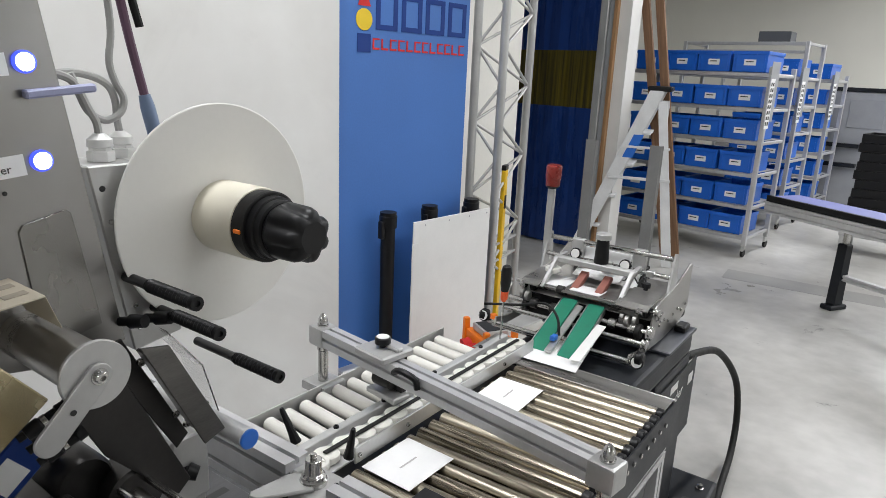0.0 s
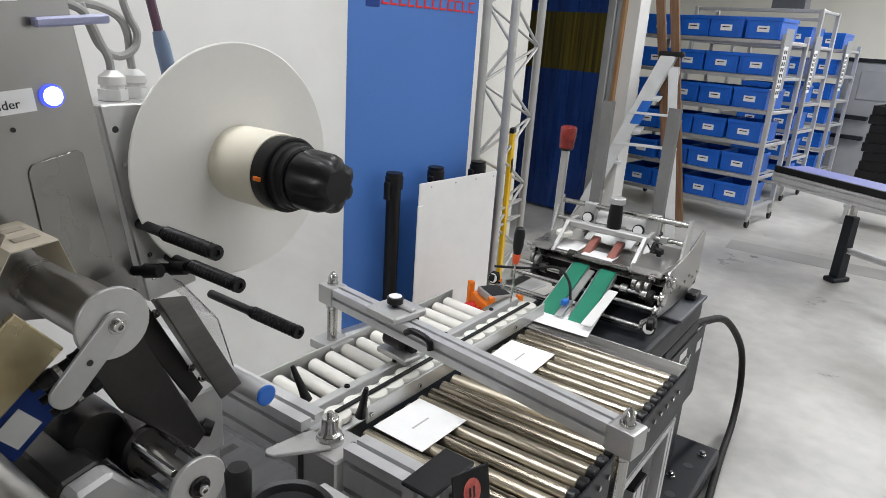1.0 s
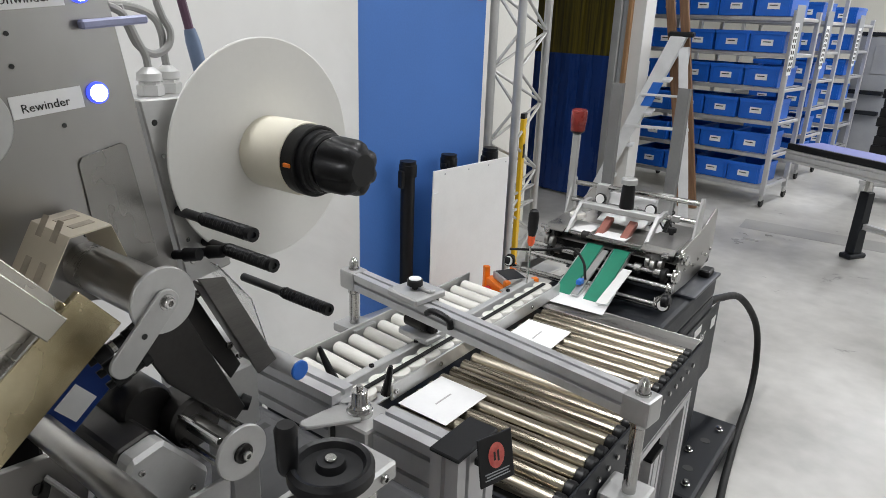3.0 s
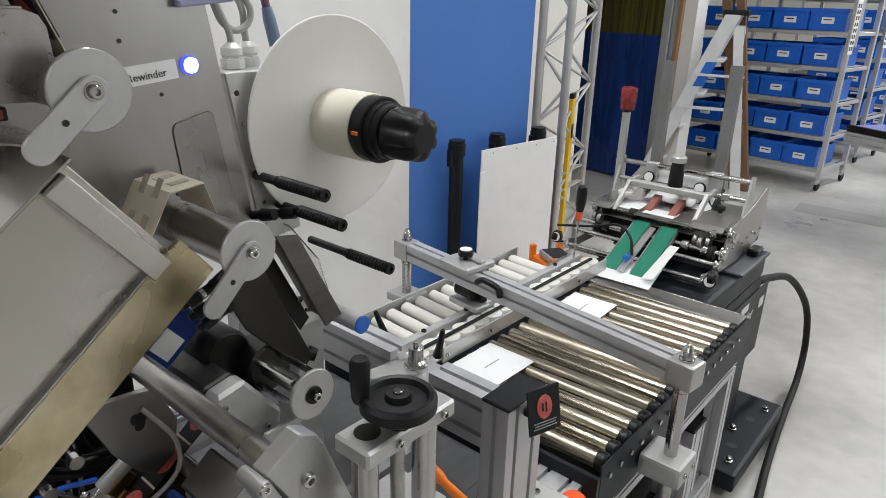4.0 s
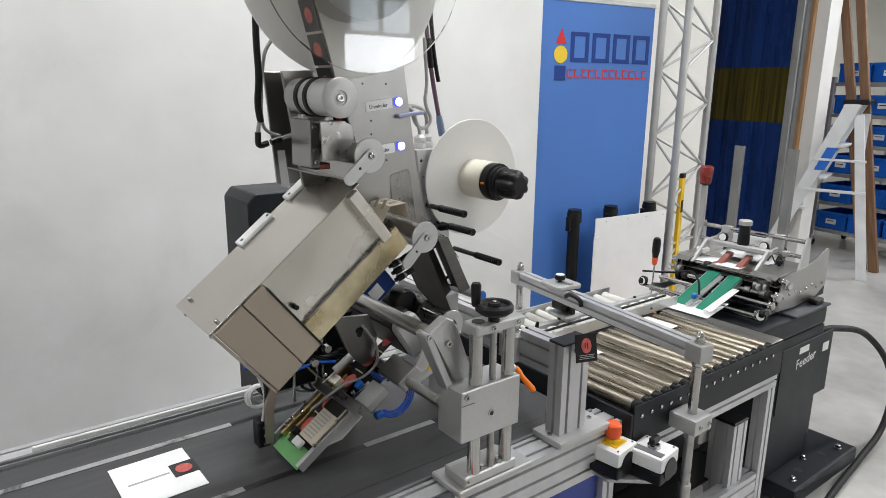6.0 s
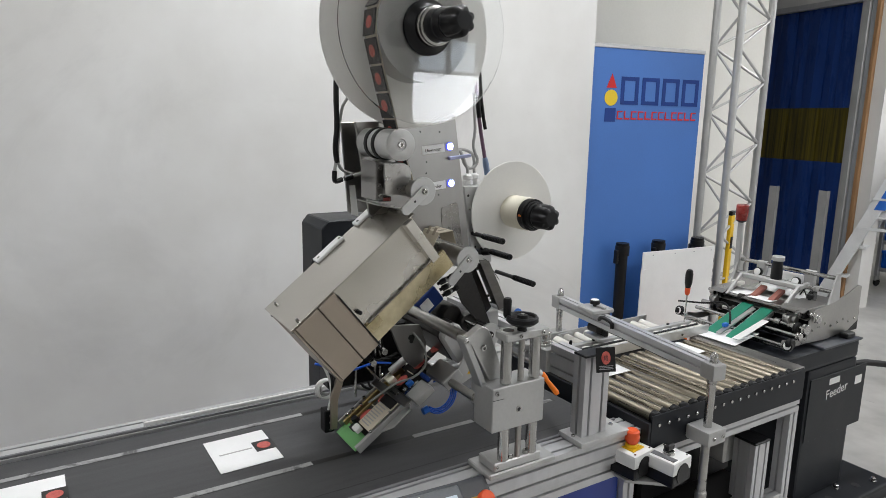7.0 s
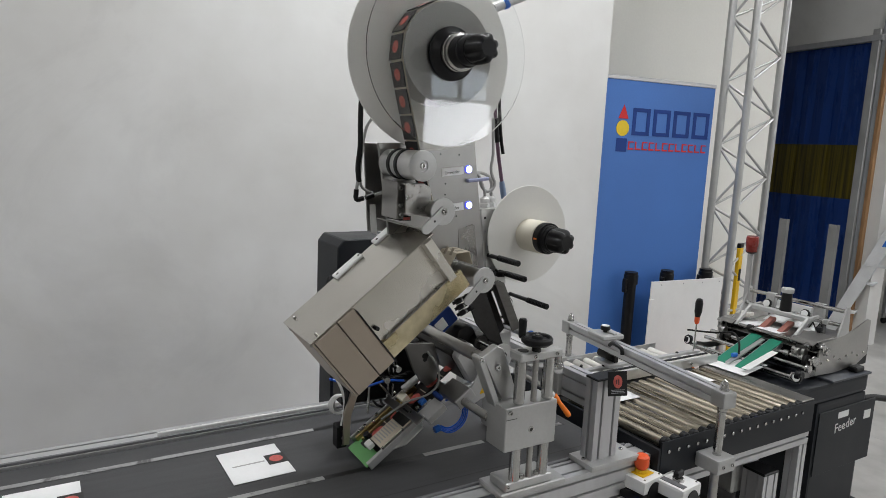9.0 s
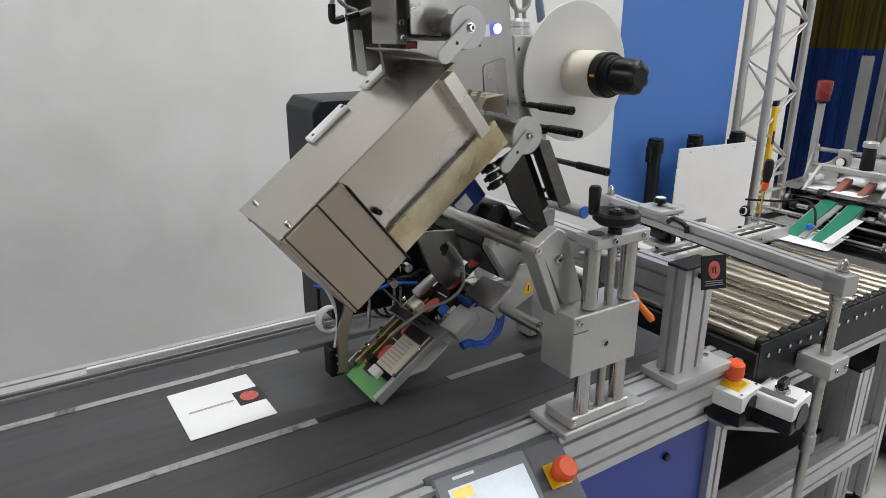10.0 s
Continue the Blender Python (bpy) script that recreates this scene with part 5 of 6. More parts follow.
# web below the drive roller
WEB_LOW = [(-0.832, 1.530), (-0.806, 1.486), (-0.788, 1.440), (-0.781, 1.412)]
t = B()
prism(t, WEB_LOW + [(y + 0.0012, z) for y, z in WEB_LOW[::-1]], "x", PX + 0.018, PX + 0.082)
low_web = part("label_web", t, LABEL_BACK, lab)
for (y, z), (y2, z2) in (((-0.808, 1.492), (-0.7905, 1.448)),):
    lm = Matrix.Translation((PX + 0.05, y, z)) @ Matrix.Rotation(math.atan2(z2 - z, y2 - y), 4, "X")
    lb = part("label", box(B(), -0.029, 0.029, 0, 0.047, -0.0032, 0.0032, 0.0005, lm), INK, low_web)
    for side in (-1, 1):
        tt = lathe(B(), (0, 0.024, side * 0.0033), (0, 0.024, side * 0.0040), [(0, 0.0165), (1, 0.0165)], 16)
        tt.transform(lm)
        part("label_mark", tt, RED_PRINT, lb)

# drive roller
DC = (-0.868, 1.523)
dr = part("drive_roller", lathe(B(), (PX, *DC), (-0.266, *DC), [(0, 0.036), (1, 0.036)], 32), ALU_MILLED, lab, "steel drive roller")
for x in (-0.385, -0.345):
    part("rubber_band", lathe(B(), (x, *DC), (x + 0.018, *DC), [(0, 0.0362), (0.2, 0.039), (0.8, 0.039), (1, 0.0362)], 32), RUBBER, dr)
part("end_disc", lathe(B(), (-0.2655, *DC), (-0.258, *DC), [(0, 0.036), (0.2, 0.0375), (0.9, 0.0375), (1, 0.036), (1, 0.014), (0.6, 0.013)], 36), ALU_MILLED, dr)
screw(dr, (-0.2625, *DC), (1, 0, 0), 0.008)
part("roller_bracket", box(B(), PX, -0.345, -0.892, -0.889, 1.385, 1.480, 0.001), STEEL_PLATE, lab)
part("bracket_flange", box(B(), -0.3448, -0.342, -0.892, -0.872, 1.385, 1.478, 0.001), STEEL_PLATE, lab)
# folded cover between the rollers
part("folded_cover", prism(B(), [(-0.883, 1.478), (-0.826, 1.474), (-0.816, 1.470), (-0.811, 1.460), (-0.807, 1.398), (-0.880, 1.402)], "x", -0.318, -0.314, 0.0006), STEEL, lab)
part("folded_cover", box(B(), PX, -0.3185, -0.883, -0.826, 1.474, 1.4765), STEEL, lab)
part("folded_cover", box(B(), PX, -0.300, -0.905, -0.812, 1.368, 1.371, 0.001, Matrix.Translation((0, -0.86, 1.37)) @ pose(0, 0, 0, -12) @ Matrix.Translation((0, 0.86, -1.37))), STEEL, lab)
for y, z in ((-0.883, 1.465), (-0.883, 1.42), (-0.882, 1.396)):
    screw(lab, (-0.342, y, z), (1, 0, 0), 0.006)
part("cover_strip", box(B(), PX, -0.365, -0.872, -0.838, 1.378, 1.390, 0.001), INK, lab)
part("cover_strip", box(B(), -0.3648, -0.3635, -0.862, -0.842, 1.380, 1.388), RED_PRINT, lab)

def idler(c, xe, lever, body_r, flange=0.0345):
    r = part("idler_roller", lathe(B(), (PX, *c), (xe - 0.008, *c), [(0, body_r), (1, body_r)], 28), SHAFT, lab, "satin steel idler roller")
    part("flange", lathe(B(), (xe - 0.0078, *c), (xe - 0.002, *c), [(0, flange - 0.001), (0.2, flange), (0.8, flange), (1, flange - 0.001)], 40), ALU_MILLED, r)
    if lever:
        la = math.atan2(lever[1] - c[1], lever[0] - c[0])
        ln = math.dist(c, lever)
        part("lever", prism(B(), capsule((0, 0), (ln - 0.006, 0), 0.0130), "x", xe - 0.0018, xe + 0.003, 0.0008, Matrix.Translation((0, *c)) @ Matrix.Rotation(la, 4, "X")), ALU_MILLED, r)
        part("washer", lathe(B(), (xe + 0.003, *c), (xe + 0.0042, *c), [(0, 0.0085), (1, 0.0082)], 20), CHROME, r)
        part("hole", lathe(B(), (xe + 0.0031, (c[0] + lever[0]) / 2, (c[1] + lever[1]) / 2), (xe + 0.0036, (c[0] + lever[0]) / 2, (c[1] + lever[1]) / 2), [(0, 0.003), (1, 0.003)], 10), INK, r)
    screw(r, (xe + 0.0042, *c), (1, 0, 0), 0.006)
    if not lever:
        part("bearing", lathe(B(), (xe - 0.002, *c), (xe + 0.001, *c), [(0, 0.0125), (1, 0.012), (1, 0.009), (0.4, 0.009)], 24), DARK_PLATE, r)
    return r
idler((-0.804, 1.412), -0.260, (-0.856, 1.366), 0.022)
idler((-0.658, 1.226), -0.276, (-0.712, 1.172), 0.026)
low = idler((-0.585, 1.010), -0.272, None, 0.012)
for k in range(4):
    a = math.pi / 4 + k * math.pi / 2
    y, z = -0.585 + 0.024 * math.cos(a), 1.010 + 0.024 * math.sin(a)
    part("tie_rod", rod(B(), (PX, y, z), (-0.292, y, z), 0.0045, 10), CHROME, low)
part("dark_drum", lathe(B(), (PX + 0.012, -0.58, 1.008), (PX + 0.06, -0.58, 1.008), [(0, 0.035), (0.9, 0.036), (1, 0.032)], 28), DARK_PLATE, low)

# spent backing strip under the back plate
SPENT = [(-0.745, 1.235), (-0.712, 1.292), (-0.672, 1.296), (-0.66, 1.26)]
t = B()
prism(t, SPENT + [(y, z - 0.0015) for y, z in SPENT[::-1]], "x", PX + 0.015, PX + 0.095)
sb = part("backing_strip", t, LABEL_BACK, lab)
for s0 in (0.012, 0.055, 0.078):
    (y, z), a = on_line(SPENT, s0)
    for x in (PX + 0.04, PX + 0.07):
        part("strip_print", box(B(), x - 0.006, x + 0.006, 0, 0.022, 0.0002, 0.0008, 0.0001, Matrix.Translation((0, y, z)) @ Matrix.Rotation(a, 4, "X")), STRIP_INK, sb)
(y, z), a = on_line(SPENT, 0.11)
part("strip_label", box(B(), PX + 0.02, PX + 0.09, 0.0, 0.03, 0.0004, 0.0012, 0, Matrix.Translation((0, y, z)) @ Matrix.Rotation(a, 4, "X")), INK, sb)

# threaded black pins
for y, z, x1 in ((-0.537, 1.262, -0.293), (-0.504, 1.214, -0.301), (-0.418, 1.128, -0.300)):
    t = B()
    prof = [(0, 0.0062), (0.46, 0.0062), (0.5, 0.0078)]
    n = 26
    for i in range(n):
        prof.append((0.5 + 0.48 * i / n, 0.0088 if i % 2 else 0.0066))
    prof += [(1, 0.0085), (1, 0.004), (0.985, 0.004)]
    part("threaded_pin", lathe(t, (PX - 0.05, y, z), (x1, y, z), prof, 14), BLACK, lab, "black threaded pin")
part("blue_tube_body", rod(B(), (PX - 0.12, -0.445, 1.038), (-0.335, -0.445, 1.038), 0.0135, 18), ALU, lab, "aluminium tube")
part("blue_tube_cap", rod(B(), (-0.3348, -0.445, 1.038), (-0.330, -0.445, 1.038), 0.014, 18), BLUE_CAP, lab, "blue end cap")
part("swing_plate", prism(B(), [(-0.655, 1.165), (-0.600, 1.195), (-0.512, 1.000), (-0.53, 0.985), (-0.615, 1.08)], "x", -0.372, -0.366, 0.001), DARK_PLATE, lab, "dark steel swing plate")
part("swing_plate", prism(B(), [(-0.605, 1.20), (-0.575, 1.206), (-0.498, 1.05), (-0.515, 1.035)], "x", -0.392, -0.388, 0.001), DARK_PLATE, lab)
part("swing_plate", prism(B(), [(-0.575, 1.205), (-0.540, 1.198), (-0.470, 1.060), (-0.50, 1.05)], "x", -0.352, -0.348, 0.0008), WORN_STEEL, lab, "worn steel swing plate")
part("swing_web", box(B(), -0.388, -0.353, -0.002, 0.002, -0.07, 0.07, 0.0005, Matrix.Translation((0, -0.527, 1.125)) @ Matrix.Rotation(math.radians(26), 4, "X")), WORN_STEEL, lab)
for y, z in ((-0.555, 1.17), (-0.515, 1.085), (-0.50, 1.065)):
    screw(lab, (-0.388, y, z), (1, 0, 0), 0.005)
for y, z in ((-0.553, 1.21), (-0.520, 1.205)):
    part("black_knob", lathe(B(), (-0.43, y, z), (-0.395, y + 0.012, z + 0.006), [(0, 0.006), (0.4, 0.006), (0.45, 0.009), (1, 0.008)], 12), BLACK, lab)
for p, q in (((-0.42, -0.50, 0.985), (-0.40, -0.48, 0.975)), ((-0.41, -0.478, 1.075), (-0.40, -0.462, 1.066))):
    part("black_knob", lathe(B(), p, q, [(0, 0.007), (0.5, 0.007), (0.55, 0.012), (1, 0.010)], 12), BLACK, lab)
part("swing_foot", box(B(), -0.47, -0.41, -0.51, -0.455, 0.93, 1.03, 0.003), ALU_MATT, lab)
part("swing_post", box(B(), -0.475, -0.42, -0.505, -0.455, 0.722, 0.93, 0.003), ALU_MATT, lab)
part("film_loop", prism(B(), [(-0.50, 1.185), (-0.45, 1.12), (-0.425, 1.03), (-0.427, 1.03), (-0.452, 1.119), (-0.502, 1.184)], "x", -0.47, -0.42), FILM, lab)

# hood
HA, HE = (-1.134, 1.115), math.radians(38.5)
HF = Matrix.Translation((0, HA[0], HA[1])) @ Matrix.Rotation(HE, 4, "X")
HL, HW = 0.388, 0.186
hood = part("hood", box(B(), -0.46, -0.286, 0.003, HL, -HW, -0.0035, 0.001, HF), HOOD, lab, "tilted stainless hood")
part("hood_top", box(B(), -0.470, -0.268, -0.007, HL + 0.004, -0.0032, 0.0, 0.0008, HF), HOOD, hood)
part("front_cover", box(B(), -0.2855, -0.262, 0.001, 0.0685, -HW, -0.004, 0.0012, HF), HOOD_COVER, hood, "brownish steel front cover")
part("front_cover", box(B(), -0.2855, -0.262, 0.0710, 0.121, -HW, -0.004, 0.0012, HF), HOOD_COVER, hood)
part("cover_end", box(B(), -0.462, -0.263, -0.0060, -0.0005, -HW, -0.0034, 0.0008, HF), HOOD_COVER, hood)
part("cover_edge", box(B(), -0.2855, -0.256, 0.1215, 0.1240, -HW - 0.004, -0.012, 0.0006, HF), DARK_PLATE, hood)
part("bottom_flange", box(B(), -0.2855, -0.277, 0.125, HL + 0.014, -HW - 0.002, -HW + 0.052, 0.0012, HF), HOOD_FLANGE, hood, "tarnished flange with a yellowish reflection in its colour")
part("flange_lip", box(B(), -0.2855, -0.2765, 0.140, HL - 0.03, -HW + 0.0525, -HW + 0.0545, 0.0004, HF), STEEL, hood)
part("end_strip", box(B(), -0.2855, -0.258, HL - 0.034, HL - 0.010, -HW + 0.054, -0.004, 0.001, HF), HOOD, hood)
part("latch", lathe(B(), HF @ Vector((-0.2855, 0.138, -0.094)), HF @ Vector((-0.272, 0.138, -0.094)), [(0, 0.006), (1, 0.005)], 12), BLACK, hood)
for s in (0.165, 0.305):
    h = part("handle", box(B(), -0.474, -0.442, s, s + 0.092, 0.0005, 0.0085, 0.002, HF), PAPER, hood, "white plastic handle")
    for e in (0.012, 0.086):
        part("handle_screw", lathe(B(), HF @ Vector((-0.455, s + e, 0.0085)), HF @ Vector((-0.455, s + e, 0.0095)), [(0, 0.004), (1, 0.003)], 10), DARK_PLATE, h)
for x, s in ((-0.44, 0.02), (-0.285, 0.02)):
    part("stud", lathe(B(), HF @ Vector((x, s, 0.0)), HF @ Vector((x, s, 0.007)), [(0, 0.004), (0.7, 0.004), (1, 0.002)], 10), CHROME, hood)
for x in (-0.44, -0.29):
    part("stud", lathe(B(), HF @ Vector((x, -0.0035, -0.015)), HF @ Vector((x, -0.009, -0.015)), [(0, 0.004), (1, 0.003)], 10), CHROME, hood)
part("hood_arm", box(B(), PX, -0.40, 0.26, 0.36, -0.15, -0.05, 0.002, HF), DARK_PLATE, hood)

# drives and fittings below the hood
MOTOR = [(-0.700, 1.000), (-0.688, 1.028), (-0.648, 1.036), (-0.594, 0.966), (-0.602, 0.940), (-0.648, 0.920)]
mo = part("motor", prism(B(), MOTOR, "x", -0.58, -0.36, 0.003), DARK_PLATE, lab, "dark motor housing")
part("motor_face", prism(B(), MOTOR, "x", -0.3595, -0.330, 0.005), ALU_MATT, mo, "grey end housing")
screw(mo, (-0.330, -0.678, 1.010), (1, 0, 0), 0.004)
screw(mo, (-0.330, -0.620, 0.955), (1, 0, 0), 0.004)
part("motor_disc", lathe(B(), (-0.46, -0.625, 1.035), (-0.40, -0.625, 1.035), [(0, 0.034), (0.9, 0.034), (1, 0.030)], 28), DARK_PLATE, lab)
sens = part("blue_sensor", box(B(), -0.447, -0.425, 0.285, 0.368, -0.335, -0.282, 0.003, HF), NAVY, lab, "dark blue sensor box")
part("sensor_label", box(B(), -0.4249, -0.4240, 0.298, 0.332, -0.325, -0.292, 0, HF), PAPER, sens)
for k in range(3):
    p = Vector((-0.352, -0.706 + 0.008 * k, 1.150 - 0.017 * k))
    q = p + Vector((0.006, 0.046, 0.020))
    fit_body = part("fitting", lathe(B(), p, q, [(0, 0.0045), (0.15, 0.0045), (0.16, 0.0080), (0.45, 0.0080), (0.5, 0.0062), (0.8, 0.0062), (0.82, 0.0080), (1, 0.0075)], 12), BLACK, lab)
    part("fitting_collar", lathe(B(), p + (q - p) * 0.50, p + (q - p) * 0.60, [(0, 0.0070), (1, 0.0070)], 12), CHROME, fit_body)
part("gear_plate", prism(B(), [(-0.815, 1.03), (-0.72, 1.02), (-0.697, 0.962), (-0.707, 0.911), (-0.735, 0.895), (-0.757, 0.912), (-0.782, 0.950)], "x", -0.430, -0.420, 0.001), STEEL_PLATE, lab, "worn steel plate with a slot")
part("plate_slot", prism(B(), capsule((-0.747, 0.976), (-0.742, 0.990), 0.006, 6), "x", -0.4197, -0.4187), INK, lab)
part("plate_slot", prism(B(), capsule((-0.752, 0.986), (-0.750, 0.990), 0.005, 6), "x", -0.4197, -0.4187), INK, lab)
for y, z in ((-0.818, 0.950), (-0.852, 0.923)):
    part("silver_knob", lathe(B(), (-0.50, y, z), (-0.44, y, z), [(0, 0.005), (0.8, 0.005), (0.8, 0.010), (1, 0.009)], 14), CHROME, lab)
part("dark_block", box(B(), -0.60, -0.53, -0.95, -0.70, 0.83, 1.00, 0.006), BLACK, lab)
part("dark_block", box(B(), -0.56, -0.50, -0.90, -0.835, 0.93, 1.02, 0.006), DARK_STEEL, lab)
for y in (-0.872, -0.812, -0.797):
    part("thin_rod", rod(B(), (-0.52, y, 0.80), (-0.52, y + 0.003, 0.96), 0.004, 8), CHROME, lab)
part("slant_rod", rod(B(), (-0.51, -0.88, 0.93), (-0.51, -0.80, 0.84), 0.0035, 8), CHROME, lab)
part("slant_rod", rod(B(), (-0.54, -0.94, 0.845), (-0.54, -0.78, 0.885), 0.006, 8), ALU_MATT, lab)
for k in range(5):
    part("black_tube", sweep(B(), [(-0.47 - 0.012 * k, -0.88 + 0.02 * k, 1.0), (-0.49 - 0.01 * k, -0.86 + 0.022 * k, 0.93 - 0.008 * k), (-0.50, -0.80 + 0.012 * k, 0.89 + 0.006 * k), (-0.53, -0.74 + 0.01 * k, 0.88)], 0.0045), RUBBER, lab)

# peel-off unit that reaches the belt
MF = Matrix.Translation((0, -0.938, 0.733)) @ Matrix.Rotation(math.radians(35), 4, "X")
pe = part("peel_unit", box(B(), -0.486, -0.352, 0.005, 0.30, -0.004, -0.001, 0.0005, MF), DARK_PLATE, lab, "tilted peel-off unit")
part("peel_edge", box(B(), -0.478, -0.352, -0.012, 0.034, 0.0, 0.004, 0.001, MF), GREEN_ROLL, pe, "green peel edge")
part("rail", box(B(), -0.352, -0.340, -0.006, 0.175, -0.006, 0.016, 0.001, MF), ALU_MILLED, pe)
part("rail", box(B(), -0.474, -0.466, 0.02, 0.24, 0.0, 0.018, 0.001, MF), BRASS, pe)
part("rail", box(B(), -0.455, -0.450, 0.03, 0.22, 0.004, 0.014, 0.001, MF), BRASS, pe)
part("rail", box(B(), -0.488, -0.482, 0.01, 0.24, 0.0, 0.02, 0.001, MF), ALU_MILLED, pe)
pl = part("pale_plate", box(B(), -0.410, -0.344, 0.046, 0.152, 0.020, 0.024, 0.001, MF), LABEL_BACK, pe, "pale plate with fine print")
for k in range(9):
    part("print_line", box(B(), -0.405, -0.362, 0.055 + k * 0.0085, 0.0585 + k * 0.0085, 0.0242, 0.0248, 0, MF), ROLL_SIDE, pl)
part("white_block", box(B(), -0.400, -0.372, 0.022, 0.042, 0.020, 0.034, 0.002, MF), WHITE_PL, pe)
part("web", box(B(), -0.448, -0.414, 0.02, 0.40, 0.006, 0.0075, 0, MF), INK, pe)
for k in range(5):
    tt = lathe(B(), (-0.431, 0.075 + 0.068 * k, 0.008), (-0.431, 0.075 + 0.068 * k, 0.0088), [(0, 0.0155), (1, 0.0155)], 18)
    for v in tt.verts:
        v.co.y = 0.075 + 0.068 * k + (v.co.y - 0.075 - 0.068 * k) * 1.3
    tt.transform(MF)
    part("red_label", tt, RED_PRINT, pe)
    part("label_gap", box(B(), -0.448, -0.414, 0.106 + 0.068 * k, 0.109 + 0.068 * k, 0.0078, 0.0084, 0, MF), LABEL_BACK, pe)
part("cross_plate", box(B(), -0.417, -0.310, 0.153, 0.180, 0.022, 0.027, 0.002, MF), STEEL_PLATE, pe)
part("slot", box(B(), -0.405, -0.375, 0.162, 0.167, 0.0272, 0.0278, 0, MF), INK, pe)
part("left_plate", box(B(), -0.512, -0.4185, 0.147, 0.172, 0.017, 0.021, 0.002, MF), STEEL_PLATE, pe)
part("pale_block", box(B(), -0.484, -0.445, 0.180, 0.204, 0.0, 0.024, 0.002, MF), CREAM, pe)
part("grey_block", box(B(), -0.355, -0.300, 0.182, 0.243, 0.0, 0.020, 0.002, MF), ALU_MILLED, pe)
part("block_slide", box(B(), -0.372, -0.357, 0.175, 0.235, 0.002, 0.016, 0.002, MF), CHROME, pe)
part("carrier", box(B(), -0.378, -0.285, 0.266, 0.325, -0.004, 0.012, 0.003, MF), STEEL_PLATE, pe, "grey steel carrier plate")
part("carrier_side", box(B(), -0.2845, -0.280, 0.266, 0.325, -0.018, 0.014, 0.002, MF), ALU_MILLED, pe)
part("dark_plate", box(B(), -0.412, -0.345, 0.125, 0.152, 0.0245, 0.027, 0.001, MF), INK, pe)
part("blue_clip", box(B(), -0.392, -0.375, 0.205, 0.225, 0.010, 0.022, 0.002, MF), BLUE_CAP, pe)
part("blue_clip", box(B(), -0.375, -0.335, 0.248, 0.260, 0.008, 0.024, 0.003, MF), NAVY, pe)
part("side_fin", prism(B(), [(-0.345, 0.06), (-0.315, 0.10), (-0.318, 0.165), (-0.345, 0.165)], "z", -0.004, 0.0, 0.0008, MF), ALU_MATT, pe)
part("cylinder", lathe(B(), MF @ Vector((-0.468, 0.205, 0.032)), MF @ Vector((-0.462, 0.268, 0.032)), [(0, 0.010), (0.06, 0.011), (0.9, 0.011), (1, 0.007)], 16), ALU_MATT, pe, "small pneumatic cylinder")
part("cylinder_rod", rod(B(), MF @ Vector((-0.472, 0.165, 0.032)), MF @ Vector((-0.468, 0.205, 0.032)), 0.003, 8), CHROME, pe)
for x, s, z, r in ((-0.47, 0.06, 0.022, 0.006), (-0.46, 0.085, 0.022, 0.005), (-0.475, 0.105, 0.022, 0.005), (-0.36, 0.19, 0.028, 0.005), (-0.49, 0.185, 0.028, 0.005), (-0.345, 0.05, 0.017, 0.004), (-0.345, 0.12, 0.017, 0.004), (-0.475, 0.04, 0.02, 0.005)):
    tt = lathe(B(), (x, s, z), (x, s, z + 0.007), [(0, r), (0.8, r), (1, r * 0.6)], 10)
    tt.transform(MF)
    part("screw", tt, CHROME, pe)
part("black_knob", lathe(B(), MF @ Vector((-0.425, 0.045, 0.016)), MF @ Vector((-0.425, 0.045, 0.034)), [(0, 0.011), (1, 0.009)], 12), BLACK, pe)
arm_l = part("swing_lever", prism(B(), [(-0.972, 0.75), (-0.955, 0.75), (-0.952, 0.83), (-0.93, 0.90), (-0.95, 0.905), (-0.972, 0.84)], "x", -0.465, -0.455, 0.001), HOOD_COVER, lab)
gr = part("gripper", box(B(), -0.505, -0.470, -0.985, -0.955, 0.735, 0.80, 0.003), BLACK, lab, "black peel roller holder")
for z in (0.745, 0.765, 0.785):
    screw(gr, (-0.470, -0.97, z), (1, 0, 0), 0.004)
# loose wiring and air lines
def ring_pts(c, r, n, ax, turns=1.0, drift=(0, 0, 0)):
    out = []
    for i in range(int(n * turns) + 1):
        a = 2 * math.pi * i / n
        u, v = r * math.cos(a), r * math.sin(a)
        d = Vector(drift) * i / n
        out.append(Vector(c) + d + (Vector((0, u, v)) if ax == "x" else Vector((u, v, 0.3 * u))))
    return out
part("wire_coil", sweep(B(), ring_pts((-0.50, -0.975, 0.855), 0.026, 12, "x", 2.6, (0.006, 0.002, 0.0)), 0.0028), WHITE_PL, lab, "coil of white wire")
part("wire_coil", sweep(B(), ring_pts((-0.515, -0.965, 0.850), 0.022, 12, "x", 1.8, (0.006, 0.003, 0.002)), 0.0028), CABLE_G, lab)
part("wire", sweep(B(), [(-0.48, -1.01, 0.965), (-0.475, -0.98, 0.92), (-0.47, -0.965, 0.86), (-0.478, -0.972, 0.79)], 0.004), WHITE_PL, lab)
part("wire", sweep(B(), [(-0.47, -1.00, 0.96), (-0.465, -0.965, 0.90), (-0.474, -0.965, 0.80)], 0.0055), BLACK, lab)
for k in range(4):
    rl = 0.047 + 0.0030 * (k - 1.5)
    arc = [(-0.365 + 0.004 * k, -0.690 + rl * math.cos(a), 0.828 + rl * math.sin(a)) for a in [math.radians(112 - 27 * i) for i in range(10)]]
    part("air_line", sweep(B(), arc, 0.0022), BLUE_HOSE, lab, "blue air line")
part("line_fitting", rod(B(), (-0.355, -0.745, 0.792), (-0.355, -0.727, 0.797), 0.010, 12), BLUE_CAP, lab)
